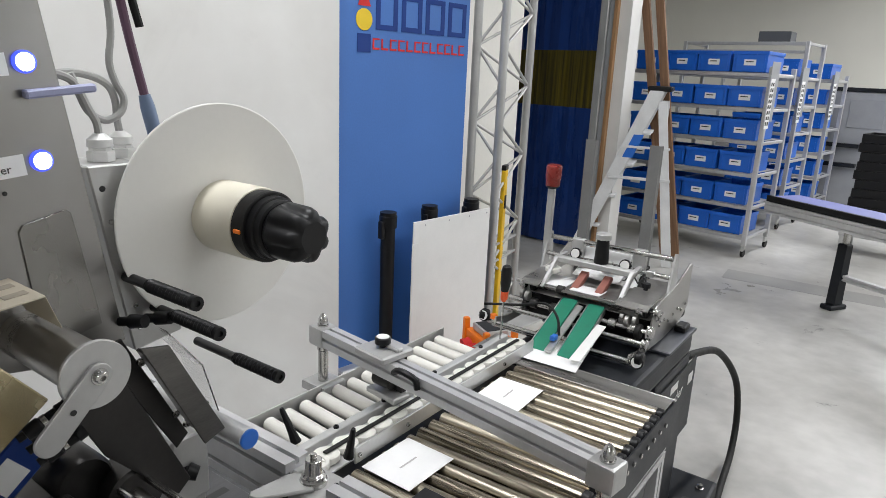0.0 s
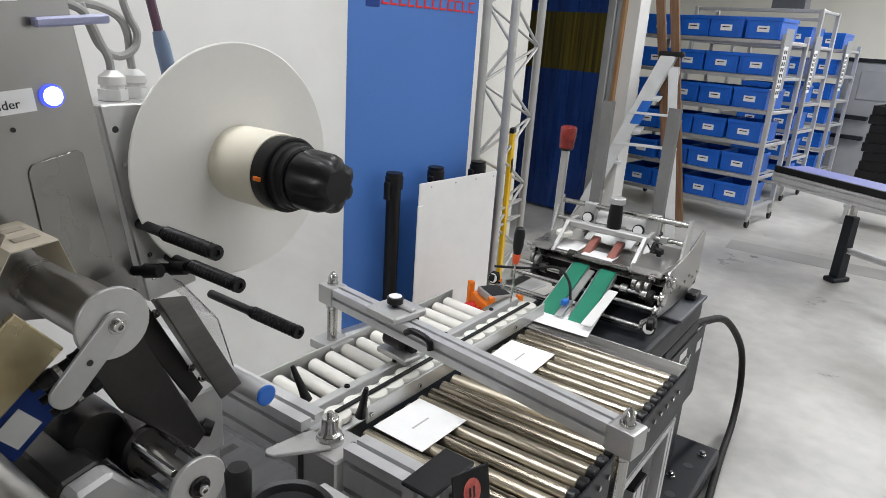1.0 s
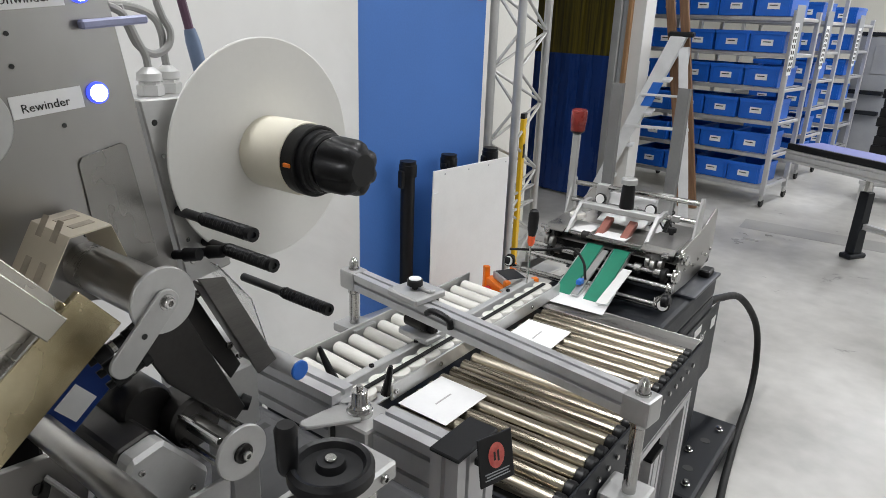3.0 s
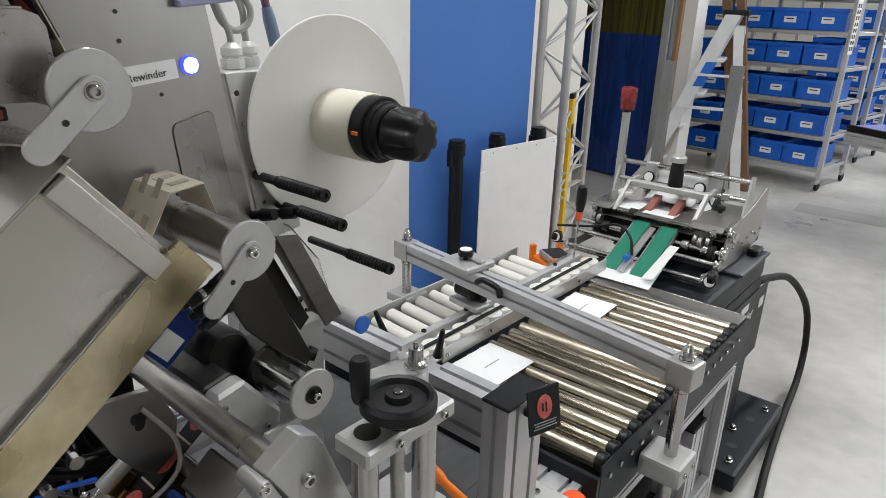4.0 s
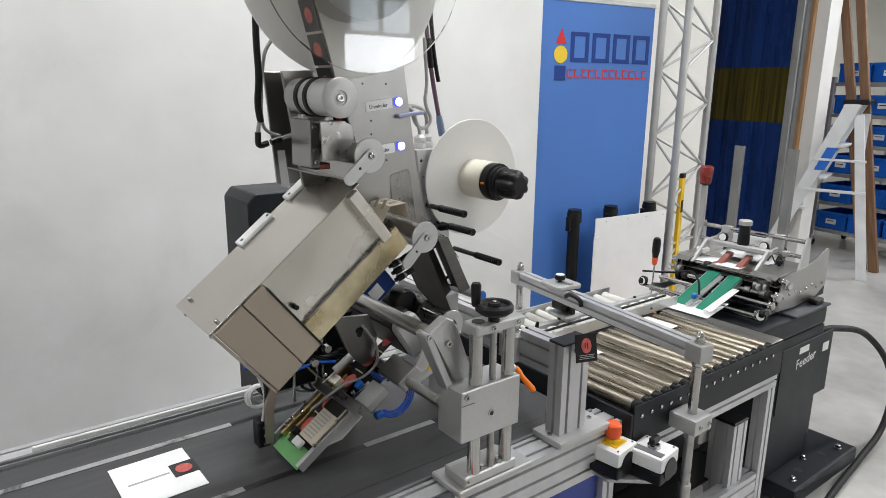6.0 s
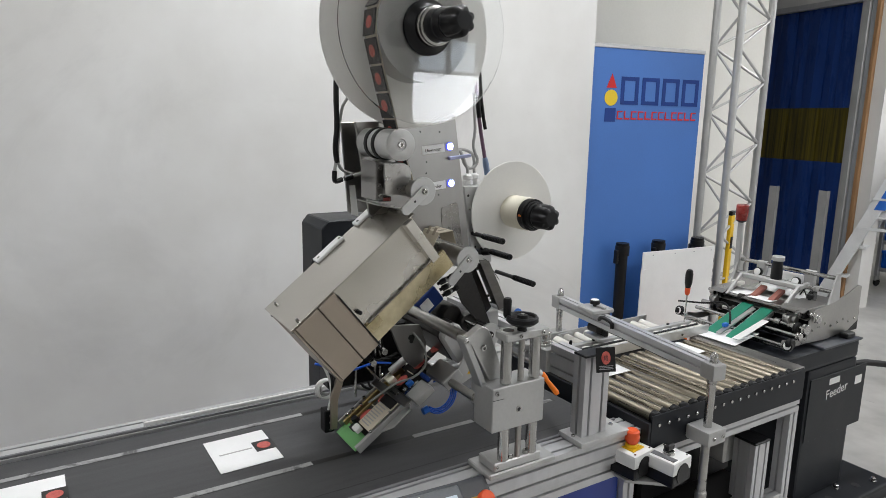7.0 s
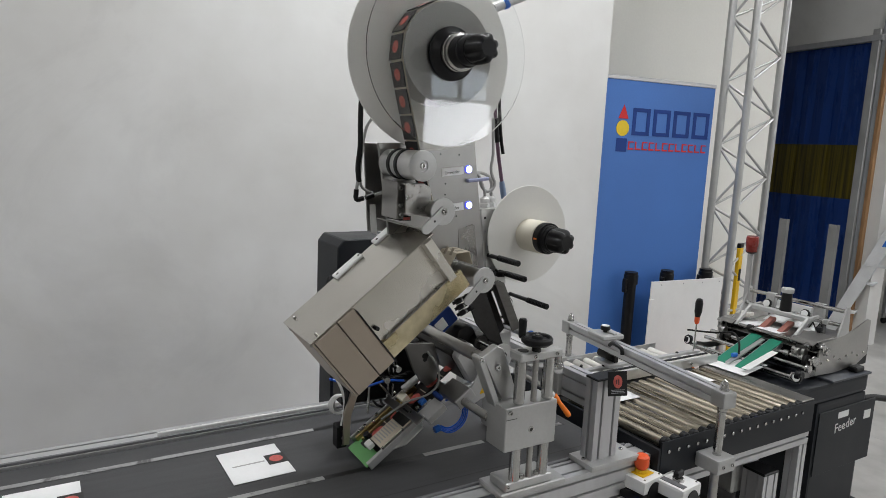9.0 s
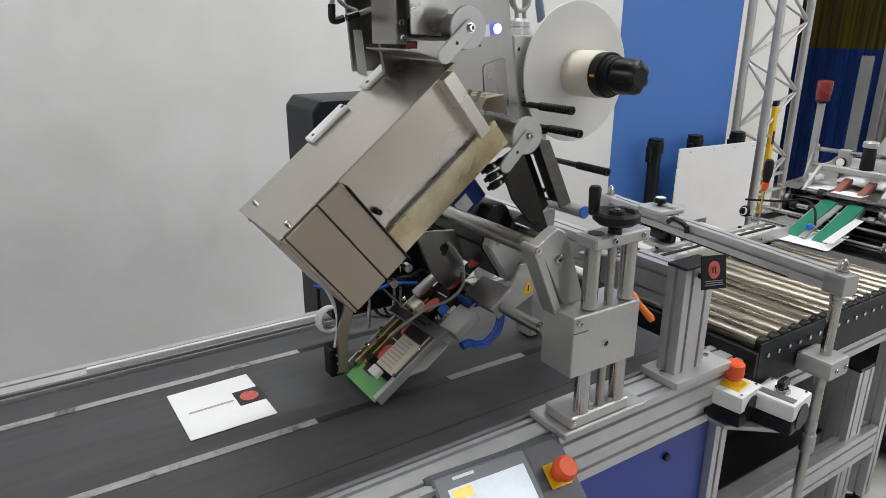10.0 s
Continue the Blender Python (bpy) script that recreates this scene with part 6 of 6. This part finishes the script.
part("line_fitting", rod(B(), (-0.365, -0.722, 0.888), (-0.365, -0.700, 0.876), 0.007, 12), WHITE_PL, lab)
part("air_line", sweep(B(), [(-0.50, -1.0, 0.93), (-0.47, -0.92, 0.905), (-0.45, -0.85, 0.92), (-0.44, -0.80, 0.915)], 0.0035), BLUE_HOSE, lab)
part("signal_wire", sweep(B(), [(-0.418, -0.742, 1.00), (-0.402, -0.728, 0.978), (-0.40, -0.712, 0.945), (-0.40, -0.714, 0.903), (-0.40, -0.75, 0.878), (-0.405, -0.809, 0.866), (-0.425, -0.875, 0.82)], 0.0033), CABLE_G, lab)
for k in range(3):
    part("stray_cable", sweep(B(), [(-0.50, -0.94 + 0.02 * k, 0.99), (-0.53, -0.90 + 0.03 * k, 0.88), (-0.58, -0.84 + 0.02 * k, 0.80), (-0.62, -0.76, 0.76)], 0.004), BLACK if k else CABLE_G, lab)
# cables at both sides of the back plate
part("black_cable", sweep(B(), [(PX - 0.06, -0.905, 1.80), (PX - 0.05, -0.932, 1.70), (PX - 0.045, -0.938, 1.634), (PX - 0.04, -0.939, 1.562), (PX - 0.04, -0.944, 1.509), (PX - 0.04, -0.940, 1.47)], 0.007), RUBBER, lab)
part("black_cable", sweep(B(), [(PX - 0.04, -0.942, 1.478), (PX - 0.04, -0.948, 1.44), (PX - 0.04, -0.946, 1.425)], 0.0045), CABLE_G, lab)
part("plug", sweep(B(), [(PX - 0.04, -0.947, 1.450), (PX - 0.04, -0.946, 1.424), (PX - 0.04, -0.926, 1.427)], 0.0065), BLACK, lab)
part("plug", rod(B(), (PX - 0.04, -0.920, 1.428), (PX - 0.04, -0.897, 1.435), 0.007, 10), BLACK, lab)
part("grey_cable", sweep(B(), [(PX - 0.04, -0.897, 1.435), (PX - 0.03, -0.880, 1.442), (PX - 0.012, -0.872, 1.446)], 0.0045), CABLE_G, lab)
part("grey_cable", sweep(B(), [(PX - 0.05, -0.890, 1.66), (PX - 0.05, -0.903, 1.635), (PX - 0.05, -0.920, 1.606), (PX - 0.05, -0.931, 1.538), (PX - 0.05, -0.932, 1.469), (PX - 0.05, -0.917, 1.448), (PX - 0.05, -0.895, 1.440)], 0.004), CABLE_G, lab)
part("black_cable", sweep(B(), [(PX - 0.07, -0.49, 1.74), (PX - 0.07, -0.478, 1.646), (PX - 0.07, -0.468, 1.59), (PX - 0.07, -0.460, 1.557)], 0.0052), RUBBER, lab)
part("violet_cable", sweep(B(), [(PX - 0.07, -0.52, 1.80), (PX - 0.075, -0.495, 1.68), (PX - 0.07, -0.478, 1.56), (PX - 0.06, -0.465, 1.47)], 0.0055), CABLE_V, lab)
part("cable_sleeve", rod(B(), (PX - 0.072, -0.492, 1.66), (PX - 0.071, -0.482, 1.59), 0.0075, 10), BLACK, lab)
part("blue_plug", lathe(B(), (PX - 0.06, -0.466, 1.475), (PX - 0.055, -0.458, 1.425), [(0, 0.007), (0.3, 0.009), (1, 0.009)], 12), mat("grey_blue_plug", (0.16, 0.22, 0.34), 0.4), lab)
part("white_tag", prism(B(), [(-0.896, 1.408), (-0.880, 1.408), (-0.871, 1.325), (-0.890, 1.330)], "x", PX - 0.0655, PX - 0.063), WHITE_PL, lab)

# dark cabinet on a stand behind the conveyor
cabn = thing("dark_cabinet", "dark grey control cabinet on a stand against the white wall", "cabinet", base=(-1.15, -0.74, 0))
part("body", prism(B(), [(-0.765, 1.20), (-0.742, 1.228), (-0.52, 1.228), (-0.52, 0.99), (-0.765, 0.99)], "x", -1.24, -1.035, 0.004), DARK_STEEL, cabn)
part("stand", box(B(), -1.20, -1.08, -0.765, -0.56, 0.05, 0.989, 0.004), DARK_STEEL, cabn)
part("foot", box(B(), -1.30, -1.0, -0.90, -0.56, 0.0, 0.05, 0.006), DARK_STEEL, cabn)
part("handle", sweep(B(), [(-1.03, -0.78, 1.09), (-1.0, -0.81, 1.10), (-1.0, -0.815, 1.05), (-1.0, -0.81, 1.0), (-1.03, -0.78, 0.995)], 0.008), BLACK, cabn)
part("card", box(B(), -1.034, -1.0325, -0.78, -0.745, 1.03, 1.07), PAPER, cabn)

# ---- sheets on belt and rollers ----
def sheet(x0, x1, y0, y1, z, turn, labelled, name="paper_sheet"):
    c = Vector(((x0 + x1) / 2, (y0 + y1) / 2, z))
    s = thing(name, "white printed sheet with a dark label at its edge" if labelled else "blank white sheet lying on the rollers", "sheet", m=Matrix.Translation(c) @ pose(0, 0, 0, 0, 0, turn), group="paper sheets")
    w, h = (x1 - x0) / 2, (y1 - y0) / 2
    part("page", box(B(), -w, w, -h, h, 0.0002, 0.0012), PAPER, s)
    if labelled:
        lb = part("label", box(B(), -0.028, 0.028, h - 0.050, h + 0.004, 0.0015, 0.0021), INK, s)
        tt = lathe(B(), (0, h - 0.024, 0.0022), (0, h - 0.024, 0.0028), [(0, 0.018), (1, 0.018)], 18)
        part("label_mark", tt, RED_PRINT, lb)
        part("print_line", box(B(), -0.003, 0.003, -0.06, h - 0.055, 0.0014, 0.0017), ROLL_SIDE, s)
    else:
        part("print_line", box(B(), -0.002, 0.002, -0.025, 0.025, 0.0014, 0.0017), ROLL_SIDE, s)
    return s


sheet(-0.612, -0.432, -1.275, -1.115, BELT_Z + 0.0015, 1.5, True)
sheet(-0.615, -0.435, -1.76, -1.60, BELT_Z + 0.0015, 0.5, True)
sheet(-0.448, -0.328, -0.098, 0.042, RZ + 0.0045, -1, False)
sheet(-0.446, -0.326, 0.285, 0.425, RZ + 0.0045, 2, False)

# ---- the sheet feeder ----
feed = thing("sheet_feeder", "steel friction feeder with green belts on a dark grey column", "feeder", base=(-0.35, 1.1, 0))
part("base", box(B(), -0.62, -0.065, 0.88, 1.42, 0.035, 0.10, 0.012, None, 2), DARK_STEEL, feed, "dark base plate")
for x, y in ((-0.11, 0.95), (-0.11, 1.34), (-0.16, 1.14), (-0.57, 0.95), (-0.57, 1.34)):
    part("bolt", lathe(B(), (x, y, 0.10), (x, y, 0.118), [(0, 0.014), (0.2, 0.014), (0.25, 0.010), (0.8, 0.010), (1, 0.006)], 10), CHROME, feed)
for x, y in ((-0.13, 1.04), (-0.13, 1.24)):
    part("hole", lathe(B(), (x, y, 0.1002), (x, y, 0.101), [(0, 0.017), (1, 0.017)], 16), INK, feed)
for x in (-0.56, -0.12):
    for y in (0.94, 1.36):
        part("caster", rod(B(), (x - 0.012, y, 0.0345), (x + 0.012, y, 0.0345), 0.0345, 14), RUBBER, feed)
colm = part("column", box(B(), -0.55, -0.180, 0.86, 1.21, 0.10, 0.66, 0.012, None, 2), DARK_STEEL, feed, "dark grey column")
part("sign_plate", box(B(), -0.1795, -0.1752, 0.875, 1.285, 0.36, 0.622, 0.0015), DARK_STEEL, feed, "dark plate with white lettering")
TMX = Matrix.Translation((-0.1750, 0.990, 0.520)) @ pose(0, 0, 0, 90, 0, 90)
lettering("white_word", "Feeder", 0.056, TMX @ Matrix.Translation((0.004, -0.002, 0.0004)) @ Matrix.Rotation(0.10, 4, "Z"), WHITE_PL, colm)
part("white_mark", box(B(), -0.1750, -0.1740, 1.008, 1.082, 0.578, 0.604, 0.0), WHITE_PL, colm)
part("white_mark", box(B(), -0.1750, -0.1740, 1.205, 1.255, 0.542, 0.578, 0.0), WHITE_PL, colm)
part("head_box", box(B(), -0.58, -0.182, 0.665, 1.215, 0.6605, 0.732, 0.014, None, 2), DARK_STEEL, feed)
part("side_shelf", box(B(), -0.60, -0.174, 0.94, 1.222, 0.7325, 0.742, 0.008, None, 2), mat("grey_blue_shelf_paint", (0.060, 0.065, 0.078), 0.38, 0.0, 6, 0.15, 0.03), feed, "grey-blue side shelf")
SIDE = [(0.90, 0.752), (1.04, 0.747), (1.20, 0.760), (1.272, 0.795), (1.268, 0.940), (1.245, 0.946), (1.16, 0.916), (1.08, 0.897), (0.94, 0.880), (0.91, 0.845)]
TOE = [(0.735, 0.768), (0.76, 0.750), (0.899, 0.752), (0.899, 0.775), (0.80, 0.778), (0.745, 0.790)]
for x in (-0.235, -0.665):
    part("side_panel", prism(B(), SIDE, "x", x, x + 0.006, 0.0006), FEED_STEEL, feed, "bare steel side panel")
    part("side_toe", prism(B(), TOE, "x", x, x + 0.006, 0.0006), FEED_STEEL, feed)
part("deck", prism(B(), [(0.90, 0.842), (1.255, 0.86), (1.255, 0.863), (0.90, 0.845)], "x", -0.658, -0.236), FEED_STEEL, feed)
part("under_body", box(B(), -0.655, -0.24, 0.94, 1.30, 0.745, 0.832, 0.004), BLACK, feed)
RODS = [(0.745, 0.770, 0.007), (0.775, 0.750, 0.007), (0.835, 0.792, 0.008), (0.875, 0.815, 0.009), (0.915, 0.866, 0.007), (0.950, 0.845, 0.008), (1.065, 0.935, 0.008), (1.085, 0.990, 0.0085)]
for y, z, r in RODS:
    w0, w1 = (-0.69, -0.215) if z < 0.90 else (-0.675, -0.235)
    part("cross_rod", rod(B(), (w0, y, z), (w1, y, z), r, 14), CHROME, feed, "polished cross rod")
for y, z, r in RODS[3:6]:
    for x in (-0.60, -0.53, -0.335, -0.275):
        part("bearing", rod(B(), (x - 0.012, y, z), (x + 0.012, y, z), r + 0.007, 16), CHROME if (x > -0.4) else DARK_PLATE, feed)
    for x in (-0.625, -0.255):
        part("drive_wheel", rod(B(), (x - 0.008, y, z - 0.004), (x + 0.008, y, z - 0.004), r + 0.014, 18), RUBBER, feed)
for x in (-0.67, -0.238):
    part("top_bracket", prism(B(), [(1.03, 0.88), (1.11, 0.885), (1.10, 1.005), (1.075, 1.01)], "x", x, x + 0.008, 0.001), ALU_MATT, feed)
for k, x in enumerate((-0.595, -0.34)):
    part("frame_arm", prism(B(), [(0.89, 0.87), (0.91, 0.868), (1.00, 0.935), (1.06, 0.94), (1.06, 0.955), (0.985, 0.95)], "x", x, x + 0.012, 0.001), ALU_MATT, feed)
part("cross_bar", box(B(), -0.60, -0.325, 0.985, 1.015, 0.932, 0.952, 0.003), ALU_MATT, feed)
part("deck_plate", prism(B(), [(0.895, 0.866), (1.09, 0.886), (1.09, 0.889), (0.895, 0.869)], "x", -0.520, -0.345), STEEL, feed, "bright steel deck plate")
for x in (-0.648, -0.262):
    part("shaft_collar", rod(B(), (x - 0.010, 0.885, 0.868), (x + 0.010, 0.885, 0.868), 0.013, 18), CHROME, feed)
for x in (-0.60, -0.44, -0.30):
    part("guide_block", box(B(), x - 0.012, x + 0.012, 1.055, 1.078, 0.925, 0.946, 0.002), ALU_MILLED, feed)
part("paper_block", prism(B(), [(1.02, 0.892), (1.10, 0.900), (1.125, 0.968), (1.105, 0.972), (1.08, 0.915)], "x", -0.545, -0.385, 0.0006), PAPER, feed, "white paper block with rounded front")


def belt_loop(parent, name, x_near, x_far, w, p0, p1, r, material):
    """An endless belt round two pulleys, seen from above as a slanting strip."""
    d = Vector((p1[0] - p0[0], p1[1] - p0[1]))
    a = math.atan2(d.y, d.x)
    out = capsule(p0, p1, r, 8)
    t = B()
    prism(t, out, "x", -w / 2, w / 2, 0.001)
    for v in t.verts:
        k = (v.co.y - p0[0]) / (p1[0] - p0[0])
        v.co.x += x_near + (x_far - x_near) * k
    return part(name, t, material, parent)


for xn, xf in ((-0.372, -0.400), (-0.463, -0.488)):
    g = belt_loop(feed, "green_belt", xn, xf, 0.050, (0.632, 0.762), (0.900, 0.838), 0.012, GREEN)
    for s in (-1, 1):
        t = B()
        box(t, -0.0015, 0.0015, 0.0, 0.29, -0.008, 0.009)
        ang = math.atan2(0.076, 0.268)
        t.transform(Matrix.Translation((xn + s * 0.028, 0.625, 0.758)) @ Matrix.Rotation(ang, 4, "X") @ Matrix.Rotation(math.atan2(xn - xf, 0.27), 4, "Z"))
        part("belt_guide", t, ALU_MILLED, g)
for xx in (-0.415, -0.495):
    belt_loop(feed, "red_belt", xx, xx, 0.024, (0.925, 0.862), (1.01, 0.905), 0.009, RED_BELT)
part("side_sheet", prism(B(), [(-0.345, 0.60), (-0.315, 0.605), (-0.325, 0.80), (-0.352, 0.80)], "z", 0.788, 0.790, 0.0, Matrix.Translation((0, 0.6, 0.79)) @ pose(0, 0, 0, 12) @ Matrix.Translation((0, -0.6, -0.79))), WHITE_PL, feed)
part("feed_sheet", prism(B(), [(-0.470, 0.560), (-0.308, 0.567), (-0.350, 0.78), (-0.500, 0.77)], "z", 0.7742, 0.7752, 0.0), PAPER, feed, "white sheet under the green belts")
part("rod_knob", lathe(B(), (-0.69, 0.745, 0.785), (-0.715, 0.745, 0.786), [(0, 0.012), (0.2, 0.020), (0.8, 0.020), (1, 0.015)], 18), BLACK, feed)
part("rod_knob", lathe(B(), (-0.215, 0.745, 0.785), (-0.190, 0.745, 0.786), [(0, 0.012), (0.2, 0.020), (0.8, 0.020), (1, 0.015)], 18), BLACK, feed)
for x in (-0.62, -0.50):
    part("sheet_rest", box(B(), x, x + 0.10, 0.91, 1.03, 0.874, 0.877, 0.001), PAPER, feed)
for x in (-0.655, -0.335):
    part("top_cover", prism(B(), [(0.875, 0.872), (0.90, 0.884), (1.03, 0.890), (1.03, 0.8935), (0.895, 0.888), (0.873, 0.876)], "x", x, x + (0.062 if x < -0.5 else 0.098)), FEED_STEEL, feed, "bare steel top cover")
for x, y in ((-0.31, 0.882), (-0.29, 0.866), (-0.272, 0.882), (-0.62, 0.866), (-0.645, 0.882)):
    part("bearing", rod(B(), (x - 0.007, y, 0.838), (x + 0.007, y, 0.838), 0.017, 16), FEED_STEEL if y > 0.86 else RUBBER, feed)
part("mid_guide", prism(B(), [(-0.43, 0.625), (-0.41, 0.625), (-0.432, 0.88), (-0.45, 0.88)], "z", 0.774, 0.780, 0.0, Matrix.Translation((0, 0.6, 0.775)) @ pose(0, 0, 0, 14) @ Matrix.Translation((0, -0.6, -0.775))), ALU_MILLED, feed)
part("blue_sensor", box(B(), -0.435, -0.42, 0.66, 0.685, 0.800, 0.815, 0.002), BLUE_CAP, feed)
part("sensor_cable", sweep(B(), [(-0.42, 0.69, 0.81), (-0.44, 0.71, 0.855), (-0.50, 0.75, 0.87), (-0.58, 0.74, 0.85), (-0.68, 0.70, 0.84)], 0.004), RUBBER, feed)
part("big_knob", lathe(B(), (-0.446, 1.012, 0.945), (-0.446, 1.012, 1.03), [(0, 0.021), (0.1, 0.023), (0.5, 0.022), (0.8, 0.021), (1, 0.019)], 24), BLACK, feed, "black adjusting knob")
part("knob_top", lathe(B(), (-0.446, 1.012, 1.0305), (-0.446, 1.012, 1.05), [(0, 0.025), (0.8, 0.025), (1, 0.022), (1, 0.008)], 24), ALU_MATT, feed)
for p, r in (((-0.592, 0.975, 0.895), 0.026), ((-0.29, 1.0, 0.90), 0.014)):
    part("round_knob", lathe(B(), p, (p[0], p[1], p[2] + 0.022), [(0, r * 0.5), (0.35, r * 0.5), (0.4, r), (0.9, r), (1, r * 0.9)], 20), OFFWHITE if r > 0.02 else BLACK, feed)
for p in ((-0.545, 1.045, 0.958), (-0.375, 1.045, 0.952), (-0.205, 0.745, 0.775), (-0.70, 0.745, 0.785)):
    kb = part("face_knob", lathe(B(), p, (p[0], p[1] - 0.014, p[2] + 0.003), [(0, 0.018), (0.8, 0.019), (1, 0.017)], 20), BLACK, feed)
    part("knob_face", lathe(B(), (p[0], p[1] - 0.0145, p[2] + 0.0031), (p[0], p[1] - 0.016, p[2] + 0.0034), [(0, 0.015), (1, 0.0145)], 20), WHITE_PL, kb)
for x, y in ((-0.560, 1.105), (-0.350, 1.112)):
    t = B()
    prism(t, [(x - 0.018, y), (x + 0.018, y - 0.004), (x + 0.021, y + 0.012), (x + 0.0185, y + 0.012), (x + 0.016, y - 0.0015), (x - 0.018, y + 0.0025)], "z", 0.87, 1.327)
    part("stack_guide", t, GUIDE_STEEL, feed, "upright steel stack guide")
    part("guide_clamp", box(B(), x - 0.02, x + 0.022, y - 0.03, y - 0.006, 0.92, 1.0, 0.003), ALU_MATT, feed)
poster = part("printed_sheet", box(B(), -0.475, -0.335, 0.0, 0.105, 0.0, 0.006, 0.001, Matrix.Translation((0, 1.035, 0.872)) @ pose(0, 0, 0, 38)), PAPER, feed, "printed paper sheet")
pm = Matrix.Translation((0, 1.035, 0.872)) @ pose(0, 0, 0, 38) @ Matrix.Translation((-0.405, 0.0, 0.0065))
for txt, yy in (("F\u00dcR", 0.075), ("UNS", 0.030)):
    lettering("sheet_text", txt, 0.052, pm @ Matrix.Translation((0.0, yy, 0.0006)), INK, poster)
part("lamp_pole", box(B(), -0.013, 0.013, -0.007, 0.007, 0.0, 0.275, 0.003, Matrix.Translation((-0.676, 1.081, 0.888)) @ pose(0, 0, 0, 7, 4, 0)), ALU_MATT, feed)
lb0 = Vector((-0.656, 1.047, 1.160))
bea = part("beacon", lathe(B(), lb0 + Vector((0, 0, 0.012)), lb0 + Vector((0.004, -0.006, 0.078)), [(0, 0.024), (0.30, 0.024), (0.31, 0.0255), (0.42, 0.0255), (0.43, 0.0262), (0.94, 0.0262), (1, 0.024)], 28), RED_LAMP, feed, "dark red signal lamp")
part("beacon_base", lathe(B(), lb0, lb0 + Vector((0, 0, 0.0118)), [(0, 0.012), (0.5, 0.022), (1, 0.023)], 20), BLACK, bea)
for k in range(8):
    y = 0.93 + 0.044 * k
    screw(feed, (-0.229, y, 0.80 + 0.008 * (k % 3)), (1, 0, 0), 0.005)
for y, z, r in ((0.835, 0.792, 0.016), (0.875, 0.815, 0.021), (0.915, 0.866, 0.012), (0.950, 0.845, 0.017)):
    part("pulley", lathe(B(), (-0.2285, y, z), (-0.214, y, z), [(0, r), (0.3, r * 0.8), (0.7, r * 0.8), (0.75, r), (1, r * 0.9)], 18), CHROME, feed)
part("rear_switch", box(B(), -0.225, -0.19, 1.13, 1.19, 0.743, 0.765, 0.004), BLACK, feed)

# black hose from feeder to floor
t = sweep(B(), [(-0.21, 1.215, 0.615), (-0.195, 1.36, 0.60), (-0.17, 1.60, 0.53), (-0.13, 1.80, 0.36), (-0.11, 1.86, 0.18), (-0.09, 1.74, 0.06), (-0.07, 1.50, 0.025), (-0.03, 1.15, 0.022), (0.03, 0.72, 0.022), (0.05, 0.2, 0.022)], 0.0135, 12, 8)
solid("black_hose", t, RUBBER, "thick black rubber hose from the feeder to the floor", "hose")

# ---- small things on the table ----
sd = thing("screwdriver", "black and red screwdriver standing in the fence", "screwdriver", base=(-0.538, 0.571, 0.80))
part("blade", rod(B(), (-0.545, 0.575, 0.801), (-0.540, 0.571, 0.915), 0.003, 10), CHROME, sd)
part("collar", lathe(B(), (-0.540, 0.571, 0.915), (-0.5385, 0.5705, 0.945), [(0, 0.006), (0.3, 0.010), (1, 0.011)], 14), ESTOP, sd, "red collar")
part("handle", lathe(B(), (-0.5385, 0.5705, 0.945), (-0.535, 0.569, 1.02), [(0, 0.010), (0.3, 0.0145), (0.75, 0.015), (0.95, 0.012), (1, 0.007)], 14), BLACK, sd)
# power distributor on the floor behind the table
pd = thing("power_distributor", "orange plastic power distributor with red sockets on the floor", "power distributor", base=(-1.205, 1.628, 0))
OM = Matrix.Translation((-1.205, 1.628, 0)) @ pose(0, 0, 0, 0, 0, -31)
t = B()
box(t, -0.110, 0.110, -0.080, 0.080, 0.085, 0.312, 0.012, OM, 2)
part("body", t, ORANGE, pd)
for x in (-0.108, 0.108):
    for y in (-0.074, 0.074):
        part("corner_post", box(B(), x - 0.014, x + 0.014, y - 0.014, y + 0.014, 0.0, 0.365, 0.006, OM, 2), ORANGE, pd)
for x in (-0.045, 0.030):
    part("red_socket", lathe(B(), OM @ Vector((x, -0.0795, 0.255)), OM @ Vector((x, -0.118, 0.245)), [(0, 0.031), (0.7, 0.031), (0.72, 0.034), (1, 0.034), (1, 0.010)], 20), LOGO_RED, pd, "red socket")
for y in (-0.030, 0.035):
    part("blue_socket", lathe(B(), OM @ Vector((0.1095, y, 0.235)), OM @ Vector((0.130, y, 0.230)), [(0, 0.025), (0.8, 0.026), (1, 0.024), (1, 0.008)], 20), BLUE_CAP, pd, "blue socket")
lid = part("lid", box(B(), -0.072, 0.074, -0.058, 0.060, 0.3155, 0.350, 0.008, OM, 2), ALU_MATT, pd, "grey breaker cover")
part("lid_window", box(B(), -0.062, 0.064, -0.048, 0.050, 0.3505, 0.353, 0.001, OM), DARK_STEEL, lid)
